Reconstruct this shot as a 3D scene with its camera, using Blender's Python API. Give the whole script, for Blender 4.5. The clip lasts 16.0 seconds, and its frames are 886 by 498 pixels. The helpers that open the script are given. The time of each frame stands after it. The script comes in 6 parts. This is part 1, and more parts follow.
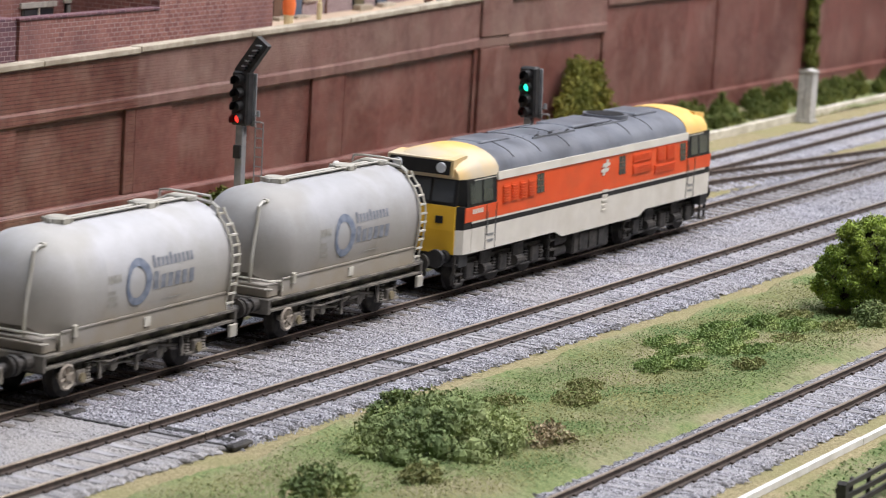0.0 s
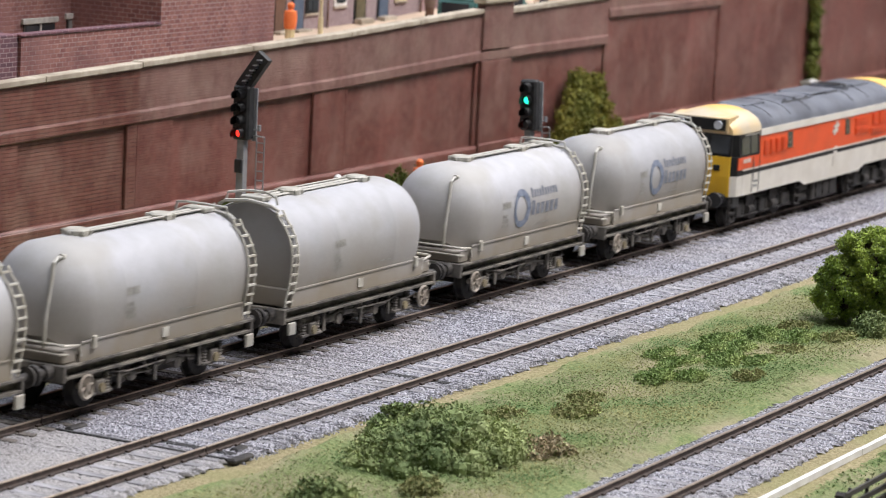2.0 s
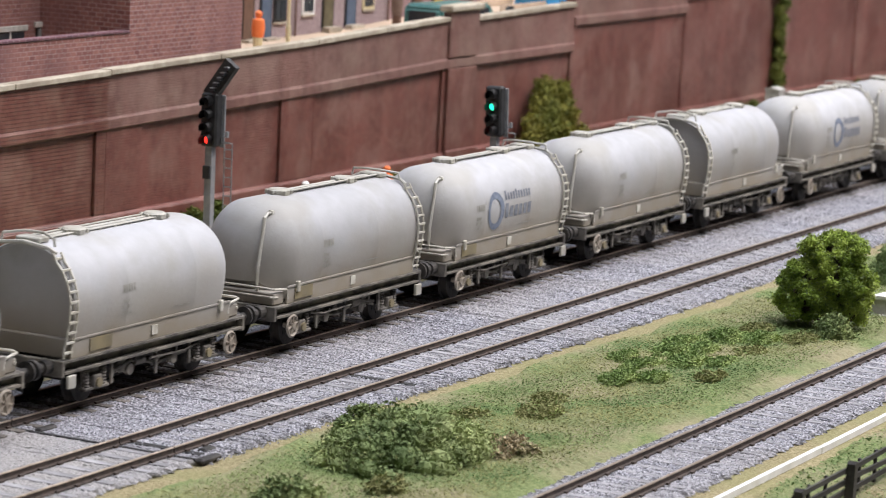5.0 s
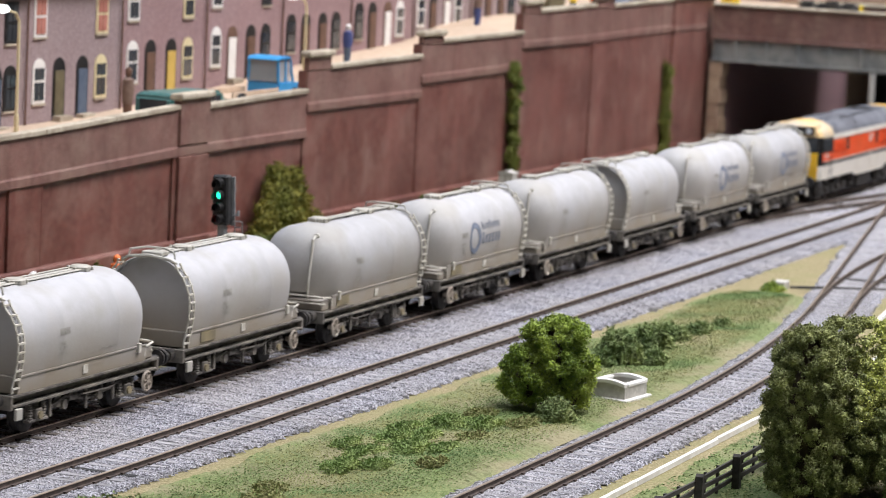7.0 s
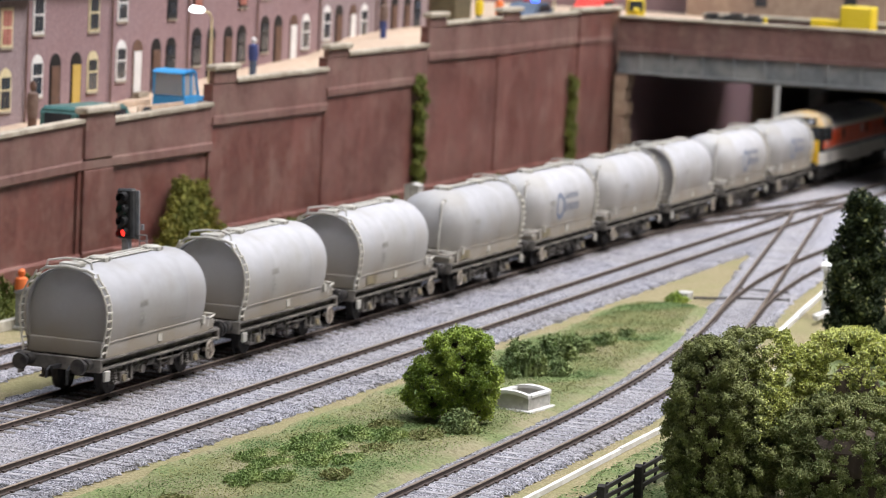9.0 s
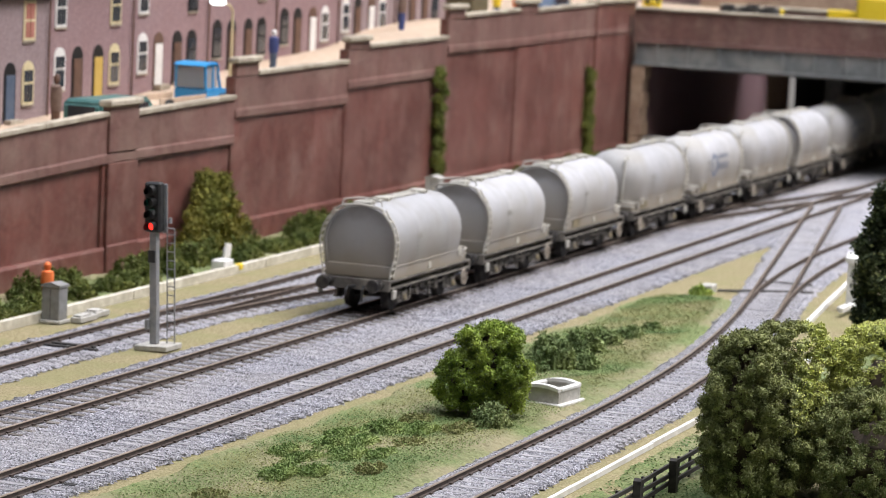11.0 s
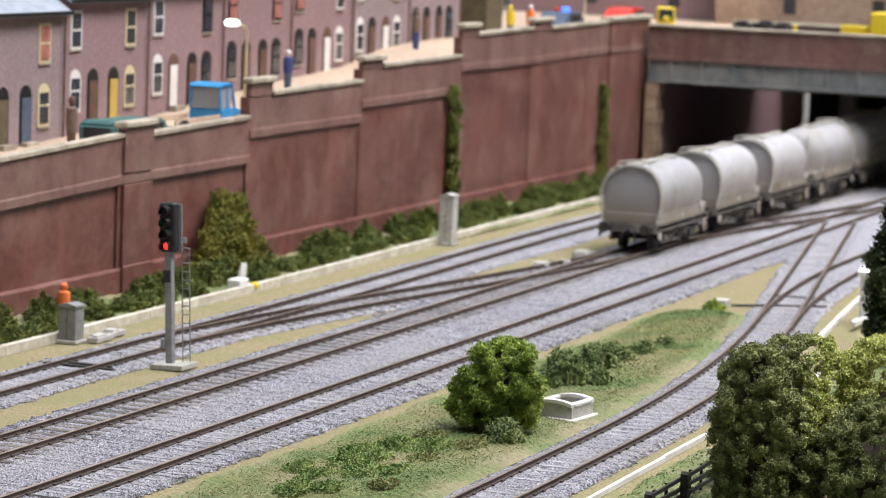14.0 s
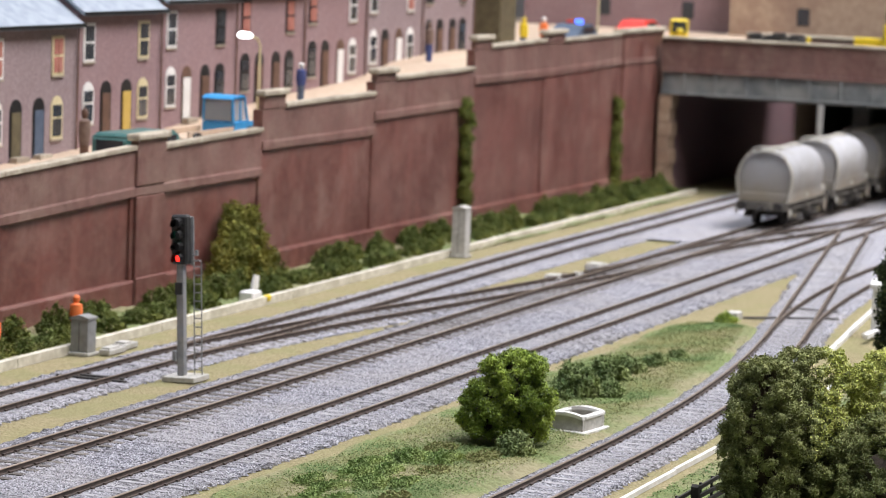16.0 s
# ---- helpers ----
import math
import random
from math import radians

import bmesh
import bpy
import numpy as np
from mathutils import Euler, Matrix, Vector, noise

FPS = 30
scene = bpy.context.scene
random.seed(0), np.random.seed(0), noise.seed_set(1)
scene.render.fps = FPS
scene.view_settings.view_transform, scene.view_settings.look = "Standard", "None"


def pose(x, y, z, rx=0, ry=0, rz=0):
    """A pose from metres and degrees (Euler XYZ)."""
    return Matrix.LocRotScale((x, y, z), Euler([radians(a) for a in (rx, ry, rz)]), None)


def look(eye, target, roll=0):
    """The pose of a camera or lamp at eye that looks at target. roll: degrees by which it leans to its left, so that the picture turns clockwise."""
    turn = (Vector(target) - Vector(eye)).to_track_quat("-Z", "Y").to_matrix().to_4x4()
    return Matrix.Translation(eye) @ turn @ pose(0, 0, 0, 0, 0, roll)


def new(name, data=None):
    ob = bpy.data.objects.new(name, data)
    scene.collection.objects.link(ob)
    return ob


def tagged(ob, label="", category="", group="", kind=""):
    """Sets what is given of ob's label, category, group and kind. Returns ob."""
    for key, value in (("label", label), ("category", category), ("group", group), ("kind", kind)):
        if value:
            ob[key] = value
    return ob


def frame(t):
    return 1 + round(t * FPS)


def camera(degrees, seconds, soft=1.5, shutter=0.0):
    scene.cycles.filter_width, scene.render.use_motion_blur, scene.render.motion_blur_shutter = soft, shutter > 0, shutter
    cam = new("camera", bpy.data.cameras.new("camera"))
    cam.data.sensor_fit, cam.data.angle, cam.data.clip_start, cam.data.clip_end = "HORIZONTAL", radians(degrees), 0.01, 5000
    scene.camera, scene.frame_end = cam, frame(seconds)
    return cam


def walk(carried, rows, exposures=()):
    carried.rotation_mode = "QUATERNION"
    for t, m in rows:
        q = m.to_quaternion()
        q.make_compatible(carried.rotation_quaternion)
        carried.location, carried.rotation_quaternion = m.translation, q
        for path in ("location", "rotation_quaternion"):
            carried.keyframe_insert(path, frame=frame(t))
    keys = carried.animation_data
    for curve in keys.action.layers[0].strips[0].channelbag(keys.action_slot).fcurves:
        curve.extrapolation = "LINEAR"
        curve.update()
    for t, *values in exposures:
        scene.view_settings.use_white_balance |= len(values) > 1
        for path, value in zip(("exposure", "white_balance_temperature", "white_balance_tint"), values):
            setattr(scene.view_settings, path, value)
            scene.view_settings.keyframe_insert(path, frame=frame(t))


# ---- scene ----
# A double-O gauge model railway on an exhibition table, built at its true size.
# Builders work in millimetres; MM turns them into metres.
MM = 0.001

# seconds, eye (m), heading, elevation, lean (degrees)
PATH = [
    (0, -0.7537, -0.4621, 0.1755, 27.270, -9.222, 3.359),
    (0.5, -0.7531, -0.4615, 0.1759, 27.214, -9.187, 3.369),
    (1, -0.7561, -0.4631, 0.1771, 27.187, -9.153, 3.357),
    (1.5, -0.7552, -0.4639, 0.1772, 27.260, -9.107, 3.260),
    (2, -0.7558, -0.4653, 0.1768, 27.405, -9.017, 3.054),
    (2.5, -0.7558, -0.4667, 0.1761, 27.557, -8.964, 2.958),
    (3, -0.7536, -0.4654, 0.1751, 27.645, -8.948, 2.804),
    (3.5, -0.7529, -0.4648, 0.1754, 27.654, -9.010, 2.959),
    (3.7, -0.7537, -0.4644, 0.1751, 27.597, -8.978, 2.929),
    (5.8, -0.7685, -0.4837, 0.1794, 25.399, -8.179, 2.902),
    (6, -0.7664, -0.4859, 0.1805, 24.788, -7.930, 2.863),
    (6.5, -0.7631, -0.4853, 0.1800, 23.054, -7.324, 2.901),
    (7, -0.7648, -0.4855, 0.1806, 22.343, -7.034, 2.815),
    (7.5, -0.7680, -0.4889, 0.1812, 21.777, -6.836, 2.750),
    (8, -0.7669, -0.4906, 0.1814, 21.185, -6.732, 2.706),
    (8.5, -0.7673, -0.4900, 0.1808, 20.784, -6.676, 2.764),
    (8.7, -0.7676, -0.4898, 0.1810, 20.678, -6.680, 2.755),
    (10.8, -0.7700, -0.4820, 0.1824, 20.740, -6.931, 2.735),
    (11, -0.7706, -0.4798, 0.1821, 20.687, -6.915, 2.719),
    (11.5, -0.7710, -0.4812, 0.1817, 20.889, -6.870, 2.573),
    (12, -0.7719, -0.4838, 0.1815, 21.009, -6.807, 2.556),
    (12.5, -0.7718, -0.4820, 0.1817, 20.915, -6.745, 2.656),
    (13, -0.7717, -0.4805, 0.1816, 20.888, -6.678, 2.583),
    (13.5, -0.7741, -0.4835, 0.1821, 21.003, -6.645, 2.291),
    (14, -0.7767, -0.4854, 0.1826, 21.099, -6.576, 2.165),
    (14.5, -0.7770, -0.4863, 0.1821, 21.250, -6.510, 2.113),
    (15, -0.7763, -0.4878, 0.1822, 21.381, -6.472, 2.085),
    (15.5, -0.7767, -0.4878, 0.1831, 21.375, -6.424, 2.099),
    (16, -0.7770, -0.4872, 0.1832, 21.406, -6.370, 2.161),
]


def eye_pose(x, y, z, heading, elevation, lean):
    h, e = radians(heading), radians(elevation)
    way = Vector((math.cos(e) * math.cos(h), math.cos(e) * math.sin(h), math.sin(e)))
    eye = Vector((x, y, z))
    return look(eye, eye + way, lean)


cam = camera(16.725, 16.0, soft=0.9, shutter=0.35)
cam.data.dof.use_dof = True
cam.data.dof.focus_distance = 0.93
cam.data.dof.aperture_fstop = 44
walk(cam, [(row[0], eye_pose(*row[1:])) for row in PATH])

# ---------------------------------------------------------------- light
scene.view_settings.exposure = 0.0
world = bpy.data.worlds.new("hall_air")
world.use_nodes = True
world.node_tree.nodes["Background"].inputs[0].default_value = (0.85, 0.92, 1.0, 1)
world.node_tree.nodes["Background"].inputs[1].default_value = 0.06
scene.world = world


def ceiling_lamp(x, y, z, sx, sy, watts, colour, target):
    data = bpy.data.lights.new("hall_lamp", "AREA")
    data.shape, data.size, data.size_y, data.energy, data.color = "RECTANGLE", sx, sy, watts, colour
    ob = new("hall_lamp", data)
    ob.matrix_world = look((x, y, z), target)
    return ob


ceiling_lamp(0.72, -0.95, 1.9, 2.8, 0.9, 82, (1.0, 0.962, 1.0), (0.7, 0.02, 0))
ceiling_lamp(0.5, 0.45, 2.2, 2.8, 0.9, 36, (0.80, 0.87, 1.0), (0.5, 0, 0))
ceiling_lamp(1.7, -0.8, 2.1, 1.8, 0.8, 33, (1.0, 0.955, 0.985), (1.1, 0, 0))


# ---------------------------------------------------------------- materials
def shade(name, a, b, scale=300.0, rough=0.7, bump=0.0, bump_scale=None, metal=0.0, c=None, c_scale=40.0, c_mix=0.5,
          depth=0.0004, stretch=None, spread=(0.35, 0.65), gloss=0.5):
    """Two mixed colours at a fine scale, a third in large patches, relief from fine noise. Scales are per metre."""
    m = bpy.data.materials.new(name)
    m.use_nodes = True
    nt = m.node_tree
    bs = nt.nodes["Principled BSDF"]
    tc = nt.nodes.new("ShaderNodeTexCoord")
    src = tc.outputs["Object"]
    if stretch:
        mp = nt.nodes.new("ShaderNodeMapping")
        mp.inputs["Scale"].default_value = stretch
        nt.links.new(src, mp.inputs["Vector"])
        src = mp.outputs[0]

    def noise_ramp(s, lo, hi, detail=5):
        n = nt.nodes.new("ShaderNodeTexNoise")
        n.inputs["Scale"].default_value, n.inputs["Detail"].default_value = s, detail
        nt.links.new(src, n.inputs["Vector"])
        r = nt.nodes.new("ShaderNodeMapRange")
        r.inputs[1].default_value, r.inputs[2].default_value = lo, hi
        nt.links.new(n.outputs[0], r.inputs[0])
        return n, r

    n1, r1 = noise_ramp(scale, *spread)
    mix = nt.nodes.new("ShaderNodeMix")
    mix.data_type = "RGBA"
    mix.inputs[6].default_value, mix.inputs[7].default_value = (*a, 1), (*b, 1)
    nt.links.new(r1.outputs[0], mix.inputs[0])
    out = mix.outputs[2]
    if c:
        n2, r2 = noise_ramp(c_scale, 0.45, 0.62)
        mul = nt.nodes.new("ShaderNodeMath")
        mul.operation = "MULTIPLY"
        mul.inputs[1].default_value = c_mix
        nt.links.new(r2.outputs[0], mul.inputs[0])
        mix2 = nt.nodes.new("ShaderNodeMix")
        mix2.data_type = "RGBA"
        mix2.inputs[7].default_value = (*c, 1)
        nt.links.new(mul.outputs[0], mix2.inputs[0])
        nt.links.new(out, mix2.inputs[6])
        out = mix2.outputs[2]
    nt.links.new(out, bs.inputs["Base Color"])
    bs.inputs["Roughness"].default_value, bs.inputs["Metallic"].default_value = rough, metal
    bs.inputs["Specular IOR Level"].default_value = gloss
    if bump:
        n3, _ = noise_ramp(bump_scale or scale * 2, 0.3, 0.7)
        bp = nt.nodes.new("ShaderNodeBump")
        bp.inputs["Strength"].default_value, bp.inputs["Distance"].default_value = bump, depth
        nt.links.new(n3.outputs[0], bp.inputs["Height"])
        nt.links.new(bp.outputs[0], bs.inputs["Normal"])
    return m


def vary(m, amount=0.25):
    """Each object with this material is a little lighter or darker."""
    nt = m.node_tree
    bs = nt.nodes["Principled BSDF"]
    link = bs.inputs["Base Color"].links[0]
    hv = nt.nodes.new("ShaderNodeHueSaturation")
    oi = nt.nodes.new("ShaderNodeObjectInfo")
    r = nt.nodes.new("ShaderNodeMapRange")
    r.inputs[3].default_value, r.inputs[4].default_value = 1 - amount, 1 + amount
    nt.links.new(oi.outputs["Random"], r.inputs[0])
    nt.links.new(r.outputs[0], hv.inputs["Value"])
    nt.links.new(link.from_socket, hv.inputs["Color"])
    nt.links.new(hv.outputs[0], bs.inputs["Base Color"])
    return m


def leafy(name, dark, light, patch, amount=0.5):
    """Leaf colour that differs from leaf to leaf."""
    m = shade(name, dark, light, 60, 0.75, c=patch, c_scale=25, c_mix=0.5, gloss=0.25)
    nt = m.node_tree
    bs = nt.nodes["Principled BSDF"]
    link = bs.inputs["Base Color"].links[0]
    hv = nt.nodes.new("ShaderNodeHueSaturation")
    geo = nt.nodes.new("ShaderNodeNewGeometry")
    r = nt.nodes.new("ShaderNodeMapRange")
    r.inputs[3].default_value, r.inputs[4].default_value = 1 - amount, 1 + amount
    nt.links.new(geo.outputs["Random Per Island"], r.inputs[0])
    nt.links.new(r.outputs[0], hv.inputs["Value"])
    nt.links.new(link.from_socket, hv.inputs["Color"])
    nt.links.new(hv.outputs[0], bs.inputs["Base Color"])
    return m


def glow(name, colour, strength):
    m = bpy.data.materials.new(name)
    m.use_nodes = True
    bs = m.node_tree.nodes["Principled BSDF"]
    bs.inputs["Base Color"].default_value = (*colour, 1)
    bs.inputs["Emission Color"].default_value = (*colour, 1)
    bs.inputs["Emission Strength"].default_value = strength
    return m


def brickwork(name, a, b, mortar, course, rough=0.75, c=None, c_mix=0.4, along=2.2, relief=0.35, streak=0.0, worn=None):
    """Painted brick: courses of the given height in metres, laid in the object's x (or y) and z."""
    m = bpy.data.materials.new(name)
    m.use_nodes = True
    nt = m.node_tree
    bs = nt.nodes["Principled BSDF"]
    tc = nt.nodes.new("ShaderNodeTexCoord")
    sep = nt.nodes.new("ShaderNodeSeparateXYZ")
    nt.links.new(tc.outputs["Object"], sep.inputs[0])
    add = nt.nodes.new("ShaderNodeMath")
    nt.links.new(sep.outputs[0], add.inputs[0])
    nt.links.new(sep.outputs[1], add.inputs[1])
    com = nt.nodes.new("ShaderNodeCombineXYZ")
    nt.links.new(add.outputs[0], com.inputs[0])
    nt.links.new(sep.outputs[2], com.inputs[1])
    br = nt.nodes.new("ShaderNodeTexBrick")
    br.inputs["Scale"].default_value = 1.0
    br.inputs["Brick Width"].default_value, br.inputs["Row Height"].default_value = course * along, course
    br.inputs["Mortar Size"].default_value, br.inputs["Mortar Smooth"].default_value = course * 0.1, 0.4
    br.inputs["Bias"].default_value = 0.0
    br.inputs["Color1"].default_value, br.inputs["Color2"].default_value = (*a, 1), (*b, 1)
    br.inputs["Mortar"].default_value = (*mortar, 1)
    nt.links.new(com.outputs[0], br.inputs["Vector"])
    out = br.outputs["Color"]
    patches = [(35.0, c, c_mix, (1, 1, 1))] if c else []
    if c:
        patches.append((400.0, tuple(v * 0.7 for v in a), 0.35, (1, 1, 1)))
    if streak:
        patches.append((90.0, tuple(min(1, v * 1.5 + 0.03) for v in b), streak, (1, 1, 0.12)))
    if worn:        # rubbed and flaked paint in ragged small spots, grime in broad ones
        patches.append((14.0, tuple(v * 0.55 for v in a), 0.5, (1, 1, 1.6)))
        patches.append((55.0, worn, 0.0, (1, 1, 0.8)))
        patches.append((240.0, worn, 0.14, (1, 1, 1)))
    for s, col, k, sc in patches:
        flake = k == 0.0
        mp = nt.nodes.new("ShaderNodeMapping")
        mp.inputs["Scale"].default_value = sc
        nt.links.new(tc.outputs["Object"], mp.inputs["Vector"])
        n = nt.nodes.new("ShaderNodeTexNoise")
        n.inputs["Scale"].default_value, n.inputs["Detail"].default_value = s, 6
        nt.links.new(mp.outputs[0], n.inputs["Vector"])
        r = nt.nodes.new("ShaderNodeMapRange")
        r.inputs[1].default_value, r.inputs[2].default_value, r.inputs[4].default_value = (0.53, 0.78, 0.45) if flake else (0.42, 0.66, k)
        nt.links.new(n.outputs[0], r.inputs[0])
        mx = nt.nodes.new("ShaderNodeMix")
        mx.data_type = "RGBA"
        mx.inputs[7].default_value = (*col, 1)
        nt.links.new(r.outputs[0], mx.inputs[0])
        nt.links.new(out, mx.inputs[6])
        out = mx.outputs[2]
    nt.links.new(out, bs.inputs["Base Color"])
    bs.inputs["Roughness"].default_value = rough
    bp = nt.nodes.new("ShaderNodeBump")
    bp.invert = True
    bp.inputs["Strength"].default_value, bp.inputs["Distance"].default_value = relief, 0.0002
    nt.links.new(br.outputs["Fac"], bp.inputs["Height"])
    nt.links.new(bp.outputs[0], bs.inputs["Normal"])
    return m


def tank_paint():
    """Off-white tank paint, airbrushed with brown-grey dirt that thickens towards the frame."""
    m = shade("tank_paint", (0.425, 0.43, 0.445), (0.375, 0.378, 0.385), 120, 0.6, 0.12, 900, c=(0.33, 0.315, 0.275), c_scale=30,
              c_mix=0.6, gloss=0.3)
    nt = m.node_tree
    bs = nt.nodes["Principled BSDF"]
    link = bs.inputs["Base Color"].links[0].from_socket
    tc = nt.nodes.new("ShaderNodeTexCoord")
    sep = nt.nodes.new("ShaderNodeSeparateXYZ")
    nt.links.new(tc.outputs["Object"], sep.inputs[0])
    n = nt.nodes.new("ShaderNodeTexNoise")
    n.inputs["Scale"].default_value = 60
    nt.links.new(tc.outputs["Object"], n.inputs["Vector"])
    ma = nt.nodes.new("ShaderNodeMath")
    ma.operation = "MULTIPLY_ADD"
    ma.inputs[1].default_value, ma.inputs[2].default_value = 0.03, -0.015
    nt.links.new(n.outputs[0], ma.inputs[0])
    ad = nt.nodes.new("ShaderNodeMath")
    nt.links.new(ma.outputs[0], ad.inputs[0])
    nt.links.new(sep.outputs[2], ad.inputs[1])
    r = nt.nodes.new("ShaderNodeMapRange")
    r.inputs[1].default_value, r.inputs[2].default_value = 0.036, 0.014
    r.inputs[3].default_value, r.inputs[4].default_value = 0.0, 0.8
    nt.links.new(ad.outputs[0], r.inputs[0])
    mx = nt.nodes.new("ShaderNodeMix")
    mx.data_type = "RGBA"
    mx.inputs[7].default_value = (0.25, 0.205, 0.135, 1)
    nt.links.new(r.outputs[0], mx.inputs[0])
    nt.links.new(link, mx.inputs[6])
    nt.links.new(mx.outputs[2], bs.inputs["Base Color"])
    return vary(m, 0.1)


BALLAST = shade("ballast", (0.13, 0.13, 0.145), (0.50, 0.50, 0.54), 1500, 0.9, 0.9, 1500, c=(0.36, 0.345, 0.34), c_scale=18,
                c_mix=0.5, depth=0.0006, spread=(0.37, 0.63), gloss=0.2)
BALLAST_OLD = shade("old_ballast", (0.20, 0.195, 0.195), (0.40, 0.39, 0.39), 1700, 0.9, 0.7, 1700, c=(0.35, 0.33, 0.305), c_scale=25,
                    c_mix=0.5, depth=0.0004, gloss=0.2)
EARTH = shade("sandy_earth", (0.18, 0.155, 0.08), (0.36, 0.31, 0.185), 1300, 0.95, 0.9, 1500, c=(0.22, 0.22, 0.10), c_scale=45, depth=0.0004,
              gloss=0.15)
TURF = shade("turf", (0.11, 0.16, 0.058), (0.23, 0.255, 0.115), 1100, 0.95, 0.8, 1500, c=(0.30, 0.26, 0.165), c_scale=24, c_mix=0.8,
             depth=0.0005, gloss=0.15)
SLEEPER = vary(shade("sleeper", (0.18, 0.177, 0.183), (0.32, 0.315, 0.325), 700, 0.9, 0.4, 900, stretch=(1, 0.2, 1), gloss=0.2), 0.22)
SLEEPER_OILY = vary(shade("oily_sleeper", (0.10, 0.09, 0.08), (0.20, 0.182, 0.165), 700, 0.9, 0.4, 900, gloss=0.2), 0.3)
RUST = shade("rusty_rail", (0.038, 0.028, 0.023), (0.08, 0.058, 0.046), 500, 0.8, 0.3)
STEEL = shade("rail_top", (0.36, 0.29, 0.22), (0.48, 0.40, 0.32), 300, 0.35, metal=0.6)
STEEL_WORN = shade("dull_rail_top", (0.17, 0.13, 0.10), (0.26, 0.21, 0.17), 300, 0.5, metal=0.5)
DARK = shade("black_gap", (0.015, 0.015, 0.016), (0.03, 0.03, 0.03), 500, 0.9)
WALL_RED = brickwork("painted_brick_wall", (0.14, 0.044, 0.033), (0.19, 0.062, 0.046), (0.085, 0.03, 0.026), 0.0011, 0.42,
                     c=(0.25, 0.125, 0.10), c_mix=0.6, relief=0.9, streak=0.35, worn=(0.36, 0.24, 0.195))
WALL_OLD = brickwork("old_brick_wall", (0.125, 0.041, 0.031), (0.17, 0.06, 0.044), (0.048, 0.019, 0.016), 0.0014, 0.4,
                     c=(0.235, 0.115, 0.085), c_mix=0.55, relief=1.6, streak=0.25, along=7.0, worn=(0.38, 0.26, 0.20))
WALL_BAND = brickwork("parapet_brick", (0.165, 0.076, 0.062), (0.215, 0.105, 0.086), (0.115, 0.055, 0.046), 0.0011, 0.5,
                      c=(0.29, 0.18, 0.15), c_mix=0.6, relief=0.8, streak=0.3, worn=(0.38, 0.28, 0.22))
STONE = shade("coping_stone", (0.36, 0.31, 0.235), (0.48, 0.43, 0.34), 300, 0.85, 0.4, 500, c=(0.25, 0.21, 0.155), c_scale=45, c_mix=0.7)
KERB = shade("kerb_stone", (0.50, 0.47, 0.38), (0.68, 0.65, 0.55), 250, 0.85, 0.3, 500, c=(0.36, 0.33, 0.24), c_scale=70)
WHITE_STRIP = shade("white_strip", (0.68, 0.68, 0.66), (0.8, 0.8, 0.78), 200, 0.8, c=(0.5, 0.48, 0.42), c_scale=80)
TANK = tank_paint()
TANK_GREY = shade("tank_fittings", (0.42, 0.41, 0.37), (0.52, 0.51, 0.46), 300, 0.5, 0.2, c=(0.30, 0.27, 0.20), c_scale=150)
LADDER = shade("ladder_paint", (0.50, 0.48, 0.42), (0.62, 0.60, 0.53), 300, 0.5, c=(0.34, 0.30, 0.22), c_scale=200)
FRAME = shade("weathered_frame", (0.07, 0.064, 0.056), (0.14, 0.128, 0.11), 350, 0.7, 0.3, c=(0.27, 0.245, 0.20), c_scale=110, c_mix=0.65)
GEAR = shade("running_gear", (0.012, 0.011, 0.011), (0.034, 0.031, 0.028), 400, 0.7, 0.3, c=(0.07, 0.061, 0.05), c_scale=200, c_mix=0.5)
GEAR_DUSTY = shade("dusty_gear", (0.045, 0.041, 0.037), (0.15, 0.137, 0.118), 260, 0.75, 0.4, c=(0.30, 0.27, 0.22), c_scale=170, c_mix=0.5)
WHEEL_DUSTY = shade("dusty_handwheel", (0.26, 0.225, 0.18), (0.42, 0.38, 0.32), 220, 0.75, 0.3, c=(0.16, 0.12, 0.085), c_scale=150)
BLACK = shade("black_steel", (0.012, 0.012, 0.013), (0.03, 0.03, 0.03), 300, 0.55)
LETTER_MARK = shade("letter_marking", (0.15, 0.165, 0.20), (0.25, 0.265, 0.30), 500, 0.6)
BLUE_MARK = shade("blue_marking", (0.13, 0.16, 0.225), (0.22, 0.25, 0.31), 500, 0.6)
GREY_MARK = shade("grey_marking", (0.25, 0.245, 0.22), (0.38, 0.37, 0.33), 500, 0.6)
BRASS = shade("yellow_axlebox", (0.20, 0.165, 0.095), (0.30, 0.25, 0.14), 300, 0.6, c=(0.12, 0.105, 0.08), c_scale=150)
LOCO_RED = shade("loco_orange_red", (0.68, 0.078, 0.018), (0.72, 0.095, 0.026), 120, 0.42, c=(0.50, 0.085, 0.03), c_scale=80, c_mix=0.4)
LOCO_WHITE = shade("loco_off_white", (0.61, 0.58, 0.515), (0.67, 0.64, 0.57), 150, 0.45, c=(0.52, 0.48, 0.40), c_scale=70, c_mix=0.4)
LOCO_YELLOW = shade("loco_yellow", (0.80, 0.46, 0.02), (0.84, 0.51, 0.035), 150, 0.42, c=(0.70, 0.42, 0.05), c_scale=70, c_mix=0.4)
ROOF_YELLOW = shade("cab_roof_yellow", (0.76, 0.47, 0.12), (0.80, 0.53, 0.17), 150, 0.5, c=(0.50, 0.46, 0.38), c_scale=26, c_mix=0.85)
ROOF_GREY = shade("loco_roof_grey", (0.15, 0.163, 0.19), (0.20, 0.213, 0.24), 90, 0.36, 0.15, 600, c=(0.06, 0.063, 0.072), c_scale=60, c_mix=0.5)
